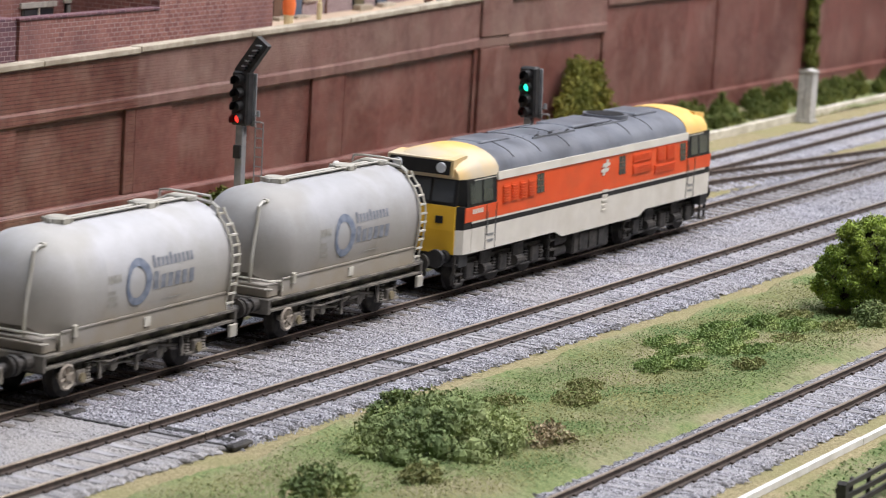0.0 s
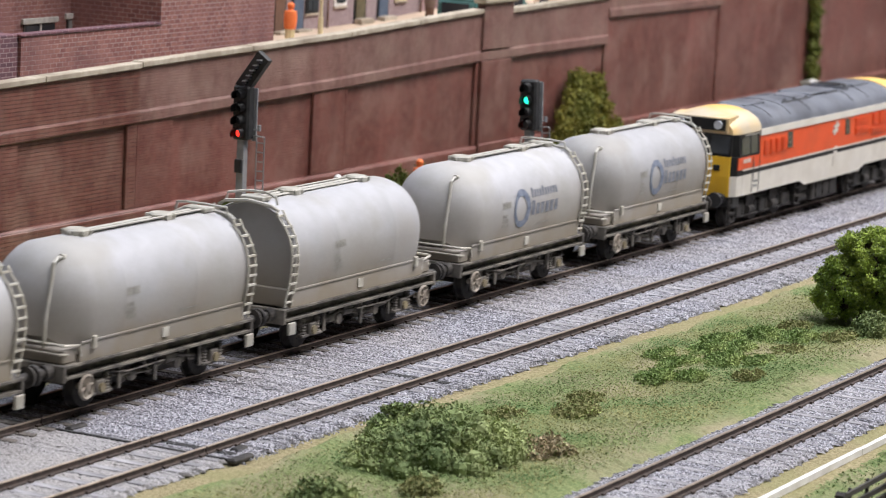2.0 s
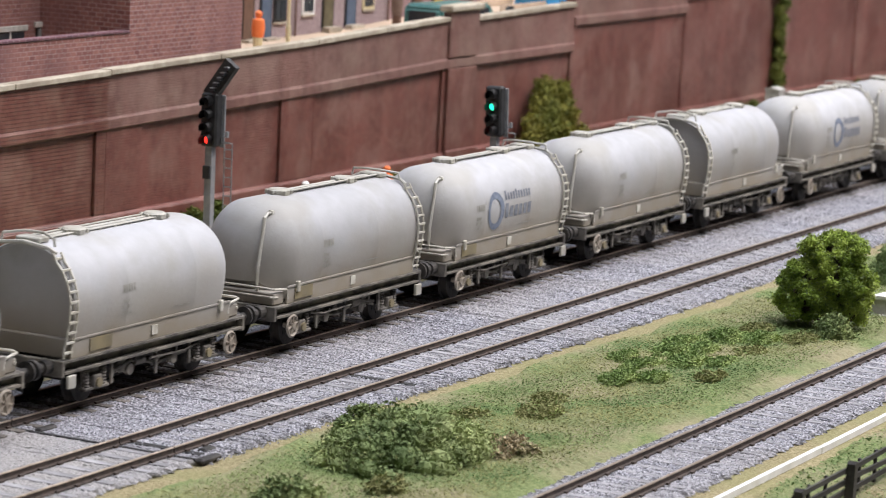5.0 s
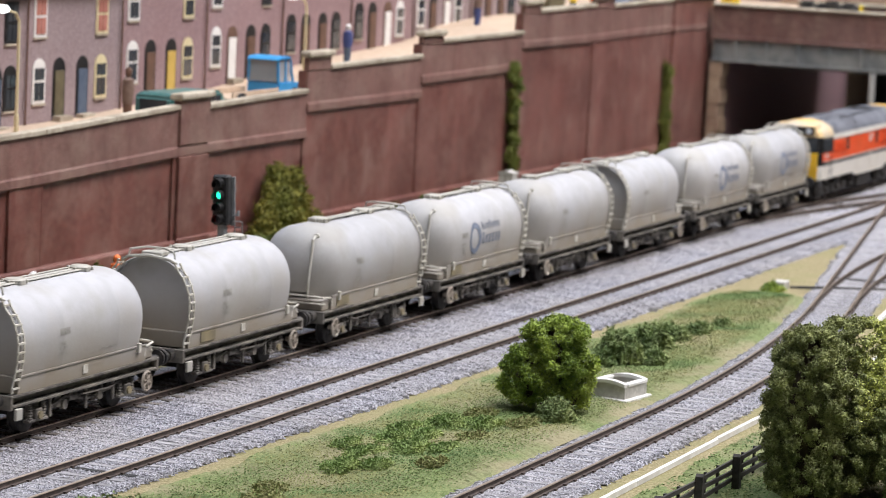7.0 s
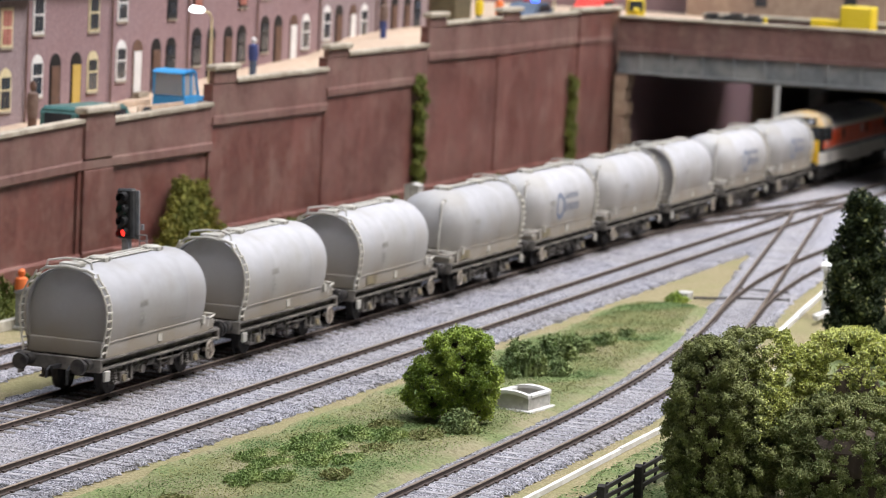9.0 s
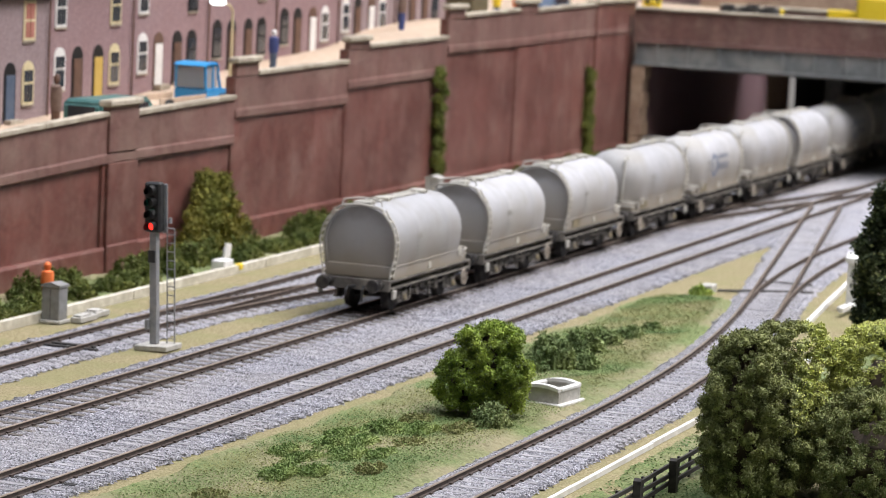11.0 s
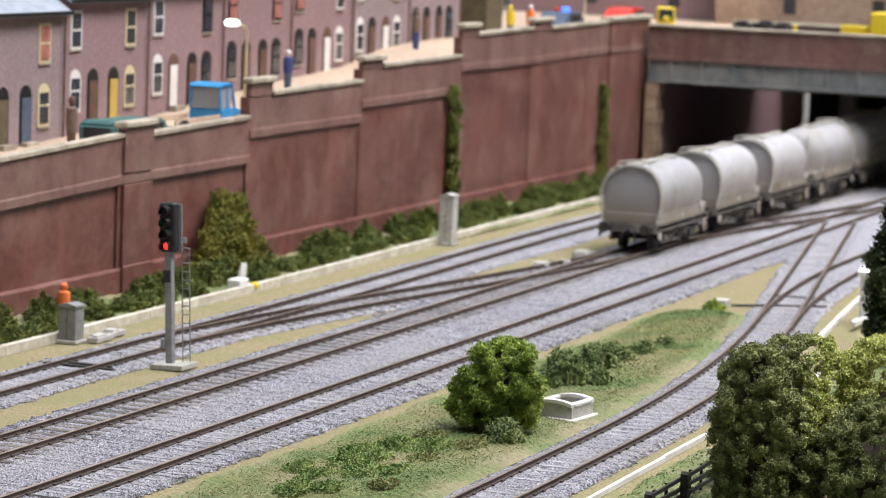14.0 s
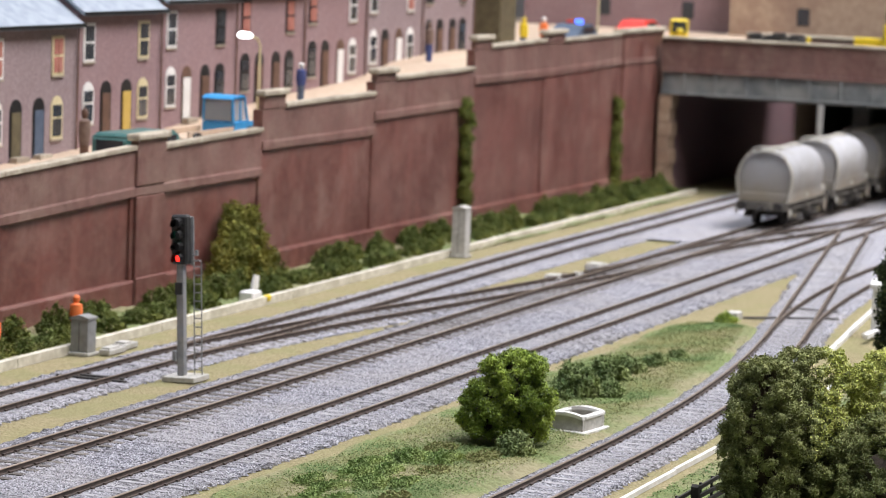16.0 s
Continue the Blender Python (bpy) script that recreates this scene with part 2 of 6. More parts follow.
LOCO_BLACK = shade("loco_black", (0.01, 0.01, 0.011), (0.018, 0.018, 0.018), 200, 0.5, gloss=0.3)
PANE = shade("cab_pane", (0.42, 0.46, 0.49), (0.50, 0.54, 0.57), 40, 0.15, gloss=0.6)
PANE.node_tree.nodes["Principled BSDF"].inputs["Transmission Weight"].default_value = 0.45
PANE.node_tree.nodes["Principled BSDF"].inputs["IOR"].default_value = 1.1
GLASS_DARK = shade("dark_glazing", (0.03, 0.034, 0.04), (0.05, 0.055, 0.06), 50, 0.12, gloss=0.6)
LENS_WHITE = shade("headcode_lens", (0.62, 0.66, 0.72), (0.75, 0.78, 0.82), 300, 0.25)
POST_GREY = shade("signal_post_grey", (0.22, 0.23, 0.24), (0.30, 0.31, 0.32), 300, 0.55, c=(0.35, 0.33, 0.30), c_scale=150)
CONCRETE = shade("concrete", (0.40, 0.39, 0.36), (0.54, 0.53, 0.49), 500, 0.85, 0.4, 700, c=(0.30, 0.29, 0.25), c_scale=90)
CASE_GREY = shade("grey_case", (0.19, 0.195, 0.19), (0.26, 0.265, 0.26), 300, 0.6, c=(0.22, 0.21, 0.18), c_scale=120)
GREEN_ON = glow("green_lamp", (0.02, 0.9, 0.5), 2.2)
RED_ON = glow("red_lamp", (1.0, 0.03, 0.02), 2.2)
LAMP_ON = glow("lamp_glow", (0.9, 0.95, 1.0), 3.5)
BLUE_ON = glow("blue_beacon", (0.05, 0.15, 1.0), 3.0)
HOUSE = brickwork("terrace_brick", (0.245, 0.18, 0.185), (0.305, 0.23, 0.235), (0.27, 0.21, 0.21), 0.001, 0.9, c=(0.35, 0.285, 0.285), relief=0.25)
HOUSE_RED = brickwork("red_terrace_brick", (0.25, 0.155, 0.16), (0.31, 0.20, 0.20), (0.26, 0.18, 0.18), 0.001, 0.9, c=(0.35, 0.26, 0.26), relief=0.25)
MILL = brickwork("mill_brick", (0.20, 0.08, 0.07), (0.31, 0.14, 0.115), (0.42, 0.33, 0.31), 0.0017, 0.85, c=(0.16, 0.08, 0.08), c_mix=0.6, relief=0.9, streak=0.2)
MILL_DARK = brickwork("purple_brick", (0.10, 0.05, 0.065), (0.16, 0.075, 0.085), (0.30, 0.23, 0.23), 0.0017, 0.9, relief=0.5)
SLATE = shade("slate_roof", (0.22, 0.26, 0.31), (0.30, 0.34, 0.39), 200, 0.7, 0.2, 500, c=(0.36, 0.40, 0.44), c_scale=60)
STREET = shade("street", (0.46, 0.35, 0.25), (0.54, 0.42, 0.31), 250, 0.9, 0.2, 700, c=(0.40, 0.31, 0.23), c_scale=30)
WHITE = shade("white_paint", (0.68, 0.67, 0.64), (0.76, 0.75, 0.72), 200, 0.6)
CREAM = shade("cream_paint", (0.60, 0.52, 0.30), (0.66, 0.58, 0.36), 200, 0.6)
OCHRE = shade("ochre_paint", (0.50, 0.34, 0.07), (0.56, 0.39, 0.10), 200, 0.6)
BROWN = shade("brown_paint", (0.10, 0.055, 0.035), (0.14, 0.075, 0.05), 200, 0.6)
NAVY = shade("navy_paint", (0.06, 0.09, 0.14), (0.09, 0.12, 0.17), 200, 0.6)
OLIVE = shade("olive_paint", (0.09, 0.075, 0.04), (0.13, 0.11, 0.06), 200, 0.6)
CURTAIN = shade("red_curtain", (0.33, 0.12, 0.09), (0.42, 0.17, 0.13), 200, 0.8)
VAN_GREEN = shade("van_green", (0.05, 0.15, 0.14), (0.07, 0.18, 0.17), 150, 0.35)
LORRY_BLUE = shade("lorry_blue", (0.03, 0.26, 0.55), (0.05, 0.31, 0.62), 150, 0.35)
YELLOW = shade("digger_yellow", (0.75, 0.55, 0.02), (0.8, 0.6, 0.04), 150, 0.45)
RED = shade("red_plastic", (0.62, 0.03, 0.02), (0.7, 0.05, 0.03), 150, 0.4)
ORANGE = shade("hi_vis_orange", (0.80, 0.17, 0.04), (0.85, 0.22, 0.06), 300, 0.7)
SUEDE = shade("brown_cloth", (0.14, 0.09, 0.07), (0.20, 0.14, 0.11), 300, 0.8)
BLUE_CLOTH = shade("blue_cloth", (0.03, 0.05, 0.16), (0.05, 0.07, 0.2), 300, 0.8)
GIRDER = shade("girder_grey", (0.14, 0.15, 0.15), (0.20, 0.21, 0.21), 150, 0.6, 0.2, c=(0.33, 0.32, 0.29), c_scale=60)
QUOIN = shade("buff_quoin", (0.36, 0.25, 0.17), (0.45, 0.33, 0.23), 200, 0.8, 0.3, c=(0.25, 0.15, 0.11), c_scale=60)
# bark of trunks and limbs, also the painted shade inside crowns
BARK_AND_SHADE = shade("bark", (0.045, 0.032, 0.02), (0.09, 0.065, 0.045), 300, 0.9, 0.6, stretch=(1, 1, 0.2))
FENCE = shade("creosoted_wood", (0.022, 0.02, 0.018), (0.055, 0.05, 0.045), 300, 0.8, 0.4, stretch=(0.2, 1, 1))
LEAF_BRIGHT = leafy("bright_leaf", (0.17, 0.25, 0.04), (0.36, 0.46, 0.085), (0.44, 0.50, 0.12), 0.3)
LEAF_OLIVE = leafy("olive_leaf", (0.14, 0.165, 0.06), (0.27, 0.295, 0.12), (0.32, 0.33, 0.13), 0.4)
# paler lime leaf, light painted on the big crown's shoulder
LEAF_LIT = leafy("lit_leaf", (0.40, 0.44, 0.11), (0.66, 0.69, 0.25), (0.54, 0.57, 0.18), 0.3)
LEAF_TREE = leafy("tree_leaf", (0.12, 0.145, 0.055), (0.29, 0.315, 0.125), (0.35, 0.37, 0.15), 0.45)
LEAF_DARK = leafy("dark_leaf", (0.019, 0.031, 0.014), (0.048, 0.066, 0.026), (0.060, 0.072, 0.024), 0.5)
LEAF_BUSH = leafy("bush_leaf", (0.115, 0.165, 0.062), (0.26, 0.325, 0.13), (0.35, 0.385, 0.165), 0.25)
LEAF_MOSS = leafy("moss_leaf", (0.15, 0.235, 0.07), (0.27, 0.36, 0.12), (0.38, 0.41, 0.15), 0.15)
LEAF_WALL = leafy("verge_leaf", (0.075, 0.105, 0.022), (0.145, 0.175, 0.04), (0.22, 0.215, 0.05), 0.35)
LEAF_IVY = leafy("ivy_leaf", (0.145, 0.14, 0.026), (0.24, 0.215, 0.04), (0.10, 0.14, 0.03), 0.4)
LEAF_TAN = leafy("dry_scrub", (0.325, 0.260, 0.156), (0.468, 0.390, 0.260), (0.260, 0.260, 0.130), 0.4)
GRASS_A = leafy("grass_green", (0.10, 0.175, 0.058), (0.195, 0.27, 0.095), (0.29, 0.32, 0.135), 0.12)
GRASS_B = leafy("grass_yellow", (0.19, 0.20, 0.075), (0.31, 0.30, 0.13), (0.22, 0.24, 0.095), 0.12)
HALL = shade("hall_paint", (0.52, 0.52, 0.53), (0.56, 0.56, 0.57), 2, 0.9)
# dark colour painting shade on the panels behind the bridge opening
BRIDGE_SHADE = shade("bridge_shade", (0.10, 0.09, 0.09), (0.14, 0.13, 0.125), 3, 0.9)
FLOOR = shade("hall_floor", (0.20, 0.17, 0.14), (0.26, 0.22, 0.18), 3, 0.6)
BOARD = shade("baseboard_wood", (0.26, 0.18, 0.11), (0.32, 0.23, 0.15), 40, 0.7, stretch=(0.1, 1, 1))


# ---------------------------------------------------------------- mesh helpers
def link_mesh(name, bm, material, parent=None, label="", smooth=None):
    me = bpy.data.meshes.new(name)
    bmesh.ops.recalc_face_normals(bm, faces=bm.faces)
    bm.to_mesh(me)
    bm.free()
    me.transform(Matrix.Scale(MM, 4))
    mats = material if isinstance(material, (list, tuple)) else [material]
    for m in mats:
        me.materials.append(m)
    if smooth is not None:
        me.polygons.foreach_set("use_smooth", [True] * len(me.polygons))
        me.set_sharp_from_angle(angle=radians(smooth))
    ob = new(name, me)
    if parent:
        ob.parent = parent
    if label:
        ob["label"] = label
    return ob


def part(name, bm, material, parent, label="", smooth=None):
    return link_mesh(name, bm, material, parent, label, smooth)


def thing(name, x=0, y=0, z=0, label="", category="", group="", kind="", rz=0):
    ob = new(name)
    ob.empty_display_size = 0.01
    ob.matrix_world = pose(x * MM, y * MM, z * MM, 0, 0, rz)
    return tagged(ob, label, category, group, kind)


def fresh():
    return bmesh.new()


def box(bm, x0, x1, y0, y1, z0, z1, bevel=0.0, mi=0):
    vs = [bm.verts.new((x, y, z)) for x in (x0, x1) for y in (y0, y1) for z in (z0, z1)]
    fs = [bm.faces.new([vs[i] for i in q]) for q in
          ((0, 1, 3, 2), (4, 6, 7, 5), (0, 4, 5, 1), (2, 3, 7, 6), (0, 2, 6, 4), (1, 5, 7, 3))]
    if bevel:
        bmesh.ops.recalc_face_normals(bm, faces=fs)
        edges = list({e for f in fs for e in f.edges})
        r = bmesh.ops.bevel(bm, geom=edges, offset=bevel, segments=1, affect="EDGES", profile=0.5)
        fs = list(set(fs) | set(r["faces"]))
        fs = [f for f in fs if f.is_valid]
    for f in fs:
        f.material_index = mi
    return bm


def rod(bm, points, r, seg=8, cap=True, mi=0):
    """A round bar along a line of points."""
    pts = [Vector(p) for p in points]
    rings = []
    for i, p in enumerate(pts):
        d = (pts[min(i + 1, len(pts) - 1)] - pts[max(i - 1, 0)]).normalized()
        a = d.orthogonal().normalized() if i == 0 else (rings_a - d * rings_a.dot(d)).normalized()
        rings_a = a
        b = d.cross(a)
        rad = r[i] if isinstance(r, (list, tuple)) else r
        rings.append([bm.verts.new(p + (a * math.cos(2 * math.pi * k / seg) + b * math.sin(2 * math.pi * k / seg)) * rad)
                      for k in range(seg)])
    for u, v in zip(rings, rings[1:]):
        for k in range(seg):
            bm.faces.new((u[k], u[(k + 1) % seg], v[(k + 1) % seg], v[k])).material_index = mi
    if cap:
        bm.faces.new(rings[0][::-1]).material_index = mi
        bm.faces.new(rings[-1]).material_index = mi
    return bm


def prism(bm, profile, a, b, axis="x", mi=0):
    """A closed outline drawn out from a to b. axis x: outline is (y, z); y: (x, z); z: (x, y)."""
    def put(s, p):
        return {"x": (s, p[0], p[1]), "y": (p[0], s, p[1]), "z": (p[0], p[1], s)}[axis]
    u = [bm.verts.new(put(a, p)) for p in profile]
    v = [bm.verts.new(put(b, p)) for p in profile]
    n = len(u)
    fs = [bm.faces.new((u[i], u[(i + 1) % n], v[(i + 1) % n], v[i])) for i in range(n)]
    fs += [bm.faces.new(u[::-1]), bm.faces.new(v)]
    for f in fs:
        f.material_index = mi
    return bm


def ring(bm, centre, axis, r, tube, seg=18):
    """A thin hoop."""
    c, n = Vector(centre), Vector(axis).normalized()
    a = n.orthogonal().normalized()
    b = n.cross(a)
    loops = []
    for i in range(seg):
        w = 2 * math.pi * i / seg
        d = a * math.cos(w) + b * math.sin(w)
        loops.append([bm.verts.new(c + d * (r + tube * math.cos(q)) + n * tube * math.sin(q)) for q in (0, 1.571, 3.142, 4.712)])
    for i in range(seg):
        u, v = loops[i], loops[(i + 1) % seg]
        for k in range(4):
            bm.faces.new((u[k], u[(k + 1) % 4], v[(k + 1) % 4], v[k]))
    return bm


def raw(name, verts, faces, material, parent=None, label="", smooth=False):
    me = bpy.data.meshes.new(name)
    me.from_pydata((np.asarray(verts) * MM).tolist(), [], faces.tolist() if hasattr(faces, "tolist") else faces)
    for m in (material if isinstance(material, (list, tuple)) else [material]):
        me.materials.append(m)
    if smooth:
        me.polygons.foreach_set("use_smooth", [True] * len(me.polygons))
    ob = new(name, me)
    if parent:
        ob.parent = parent
    if label:
        ob["label"] = label
    return ob


def sheet(name, x0, x1, y_low, y_high, step, height, material, parent=None, rough=0.0, seed=1, edge=0.0):
    """An uneven sheet between two side lines (functions of x), with grains of the given roughness."""
    rng = np.random.default_rng(seed)
    nx = max(2, int((x1 - x0) / step) + 1)
    xs = np.linspace(x0, x1, nx)
    lo, hi = np.array([y_low(x) for x in xs]), np.array([y_high(x) for x in xs])
    ny = max(2, int((hi - lo).max() / step) + 1)
    v = np.linspace(0, 1, ny)
    if edge:
        lo = lo + rng.normal(0, edge, nx)
        hi = hi + rng.normal(0, edge, nx)
    Y = lo[:, None] + (hi - lo)[:, None] * v[None, :]
    X = np.repeat(xs[:, None], ny, 1)
    Zs = height(X, Y) + rng.normal(0, rough, X.shape) if rough else height(X, Y)
    if rough:
        X = X + rng.normal(0, step * 0.15, X.shape)
        side = np.minimum(v, 1 - v) * (hi - lo)[:, None]
        Zs = Zs - np.clip(1.5 - side, 0, 1.5) * 0.6
    verts = np.stack([X, Y, Zs], 2).reshape(-1, 3)
    i = (np.arange(nx - 1)[:, None] * ny + np.arange(ny - 1)[None, :]).ravel()
    faces = np.stack([i, i + ny, i + ny + 1, i + 1], 1)
    return raw(name, verts, faces, material, parent)


def leaves(rng, centres, size, up=0.3, thick=None):
    """Small bent leaf pairs (two triangles each) at the given places."""
    n = len(centres)
    d = rng.normal(size=(n, 3))
    d[:, 2] = d[:, 2] * 0.8 + up
    d /= np.linalg.norm(d, axis=1)[:, None]
    a = np.cross(d, rng.normal(size=(n, 3)))
    a /= np.linalg.norm(a, axis=1)[:, None] + 1e-9
    b = np.cross(d, a)
    s = size * rng.uniform(0.6, 1.35, n)[:, None]
    p0, p1, p2, p3 = centres - a * s, centres + b * s * 0.55 + d * s * 0.15, centres + a * s, centres - b * s * 0.55 + d * s * 0.15
    verts = np.stack([p0, p1, p2, p3], 1).reshape(-1, 3)
    k = np.arange(n) * 4
    faces = np.concatenate([np.stack([k, k + 1, k + 2], 1), np.stack([k, k + 2, k + 3], 1)])
    return verts, faces


def clump_points(rng, blobs, n, shell=0.45):
    """Random places in the outer shells of many small balls: (x, y, z, rx, rz)."""
    w = np.array([b[3] ** 2 for b in blobs])
    idx = rng.choice(len(blobs), n, p=w / w.sum())
    B = np.array(blobs)[idx]
    d = rng.normal(size=(n, 3))
    d /= np.linalg.norm(d, axis=1)[:, None]
    r = 1 - shell * rng.random(n) ** 1.5
    return B[:, :3] + d * np.stack([B[:, 3], B[:, 3], B[:, 4]], 1) * r[:, None]


# ---------------------------------------------------------------- hall and table
def hall():
    for name, b, m in (("floor", (-5000, 6500, -4500, 4500, -1150, -1100), FLOOR),
                       ("ceiling", (-5000, 6500, -4500, 4500, 3000, 3060), HALL),
                       ("wall_north", (-5000, 6500, 4500, 4600, -1100, 3000), HALL),
                       ("wall_south", (-5000, 6500, -4600, -4500, -1100, 3000), HALL),
                       ("wall_west", (-5100, -5000, -4500, 4500, -1100, 3000), HALL),
                       ("wall_east", (6500, 6600, -4500, 4500, -1100, 3000), HALL)):
        tagged(link_mesh(name, box(fresh(), *b), m), "plain exhibition hall surface", "room", kind="structure")
    table = thing("layout_table", 0, 0, -1100, "wooden exhibition table under the model railway", "table")
    part("tabletop", box(fresh(), -900, 2600, -330, 700, 1080, 1096.5), BOARD, table)
    for x in (-850, 800, 2500):
        for y in (-290, 640):
            part("leg", box(fresh(), x, x + 45, y, y + 45, 0, 1079), BOARD, table)


hall()


# ---------------------------------------------------------------- ground
def swell(X, Y):
    return 0.5 * np.sin(X / 23.0 + Y / 31.0) + 0.35 * np.sin(X / 9.0 - Y / 7.0)


def line(v):
    return lambda x: v


def smooth(u):
    u = min(1.0, max(0.0, u))
    return u * u * (3 - 2 * u)


def y_back(x):      # track by the kerb
    return 60.5 + 5.5 * smooth((x - 450) / 400)


def y_main(x):      # the cement train's track
    return 0.0


def y_front(x):
    return -51.8


def y_siding(x):    # bends away from the front and joins the front line
    if x < 200:
        return -169.5
    if x < 560:
        u = (x - 200) / 360
        return -169.5 + 0.5 * 360 * 0.178 * u * u * 1.05
    y = -135.9 + (x - 560) * 0.182
    return min(y, -51.8)


def y_branch(x):    # leaves the siding for the near side of the bridge
    u = (x - 520) / 280
    return -143.2 + (x - 520) * 0.182 - 0.5 * 280 * 0.182 * min(u, 1) ** 2 - max(0, x - 800) * 0.182


def y_cross(x):     # crossover from the back track to the main track
    return 61.5 * (1 - smooth((x - 290) / 520))


def y_cross_far(x):  # crossover from the main track to the front track
    return -51.8 * smooth((x - 800) / 380)


ground = tagged(sheet("ground", -900, 2600, line(-330), line(700), 12, lambda X, Y: -3.4 + 0 * X, EARTH),
                "sandy earth-coloured scenic base of the layout", "ground", kind="structure")
tagged(sheet("trackbed", -103.5, 900, lambda x: -70 - 5 * smooth((x + 60) / 300), line(21), 0.62, lambda X, Y: -2.22 + 0 * X, BALLAST, None, 0.17, 2, 1.0),
       "pale grey stone ballast between the main tracks", "ballast", kind="structure")
tagged(sheet("trackbed", 900, 2400, lambda x: -75 + 0.0 * x, line(45), 2.0, lambda X, Y: -2.22 + 0 * X, BALLAST, None, 0.15, 3, 1.0),
       "pale grey stone ballast under the bridge", "ballast", kind="structure")
tagged(sheet("trackbed", -420, -104.5, line(-68), line(24), 0.8, lambda X, Y: -2.25 + 0 * X, BALLAST_OLD, None, 0.12, 4, 0.8),
       "smoother grey ballast beyond the board joint", "ballast", kind="structure")
tagged(sheet("trackbed", -300, 900, line(42), lambda x: 81 + y_back(x) - 60.5, 0.85, lambda X, Y: -2.22 + 0 * X, BALLAST, None, 0.17, 5, 1.0),
       "pale grey stone ballast of the back track", "ballast", kind="structure")
tagged(sheet("trackbed", 900, 2400, line(42), line(87), 2.0, lambda X, Y: -2.22 + 0 * X, BALLAST, None, 0.15, 6, 1.0),
       "pale grey stone ballast of the back track", "ballast", kind="structure")
tagged(sheet("trackbed", -200, 560, lambda x: y_siding(x) - 17.5, lambda x: y_siding(x) + 16, 0.62, lambda X, Y: -2.22 + 0 * X, BALLAST, None, 0.17, 7, 0.8),
       "pale grey stone ballast of the siding", "ballast", kind="structure")
tagged(sheet("trackbed", 300, 815, lambda x: y_cross(x) - 17, lambda x: y_cross(x) + 15, 1.0, lambda X, Y: -2.3 + 0 * X, BALLAST, None, 0.17, 8, 1.0),
       "grey stone ballast under the crossover", "ballast", kind="structure")
tagged(sheet("trackbed", 560, 2400, lambda x: min(y_siding(x), y_branch(x)) - 17, lambda x: max(y_siding(x), -76 if x > 860 else -999) + 16, 1.6,
             lambda X, Y: -2.22 + 0 * X, BALLAST, None, 0.15, 9, 1.0), "pale grey stone ballast of the junction", "ballast", kind="structure")
tagged(sheet("lawn", -260, 560, lambda x: y_siding(x) + 15.0, lambda x: -77 - 6 * smooth((x + 60) / 300) + 1.2 * math.sin(x / 13) + 0.8 * math.sin(x / 5.3), 1.6,
             lambda X, Y: -2.0 + swell(X, Y), TURF, None, 0.16, 10, 0.0), "rough grass strip between the tracks", "grass", kind="structure")
tagged(sheet("lawn", -260, 900, line(-330), line(-200), 2.2, lambda X, Y: -2.6 + swell(X, Y), TURF, None, 0.2, 11, 0.5),
       "rough grass outside the white edging", "grass", kind="structure")
tagged(sheet("verge", -300, 1210, line(104), line(140), 2.0, lambda X, Y: -1.5 + swell(X, Y) + (Y - 104) * 0.08, TURF, None, 0.3, 12, 0.3),
       "weedy verge at the foot of the retaining wall", "grass", kind="structure")


# ---------------------------------------------------------------- edgings
def edging(name, x0, x1, y_of, width, z0, z1, length, material, label, group):
    top = thing(name, 0, 0, 0, label, "kerb", group, "structure")
    rng = random.Random(4)
    x = x0
    while x < x1:
        b = min(x1, x + length * rng.uniform(0.85, 1.15))
        dz, dy = rng.uniform(-0.12, 0.12), rng.uniform(-0.12, 0.12)
        bm = fresh()
        ya, yb = y_of(x) + dy, y_of(b - 0.3) + dy
        prism(bm, [(x, ya), (b - 0.3, yb), (b - 0.3, yb + width), (x, ya + width)], z0, z1 + dz, "z")
        part("kerb_stone", bm, material, top)
        x = b


edging("kerb", -300, 1210, lambda x: 101.5 + 4 * smooth((x - 500) / 400), 3.2, -3.3, 0.7, 62, KERB, "cream stone kerb along the weedy verge", "kerbs")
edging("edging_strip", -260, 420, lambda x: -196.9 + 1.6 * smooth((x + 60) / 330), 1.4, -3.3, -1.5, 95, WHITE_STRIP, "white painted edging strip by the siding", "edgings")
edging("edging_strip", 505, 700, lambda x: -163.6 + 0.115 * (x - 554), 2.0, -3.3, -1.2, 34, WHITE_STRIP,
       "white painted edging strip near the junction", "edgings")


# ---------------------------------------------------------------- track
def sleeper_mesh(material):
    bm = fresh()
    box(bm, -1.55, 1.55, -14.5, 14.5, -3.2, -1.95, 0.15)
    for s in (-1, 1):
        for d in (-1.25, 1.25):
            box(bm, -0.8, 0.8, s * 8.6 + d * 0.8 - 0.5, s * 8.6 + d * 0.8 + 0.5, -2.0, -1.35, 0, 1)
    me = bpy.data.meshes.new("sleeper")
    bmesh.ops.recalc_face_normals(bm, faces=bm.faces)
    bm.to_mesh(me)
    bm.free()
    me.transform(Matrix.Scale(MM, 4))
    me.materials.append(material)
    me.materials.append(RUST)
    return me


SLEEPER_MESH, OILY_MESH, DARK_MESH = sleeper_mesh(SLEEPER), sleeper_mesh(SLEEPER_OILY), sleeper_mesh(DARK)


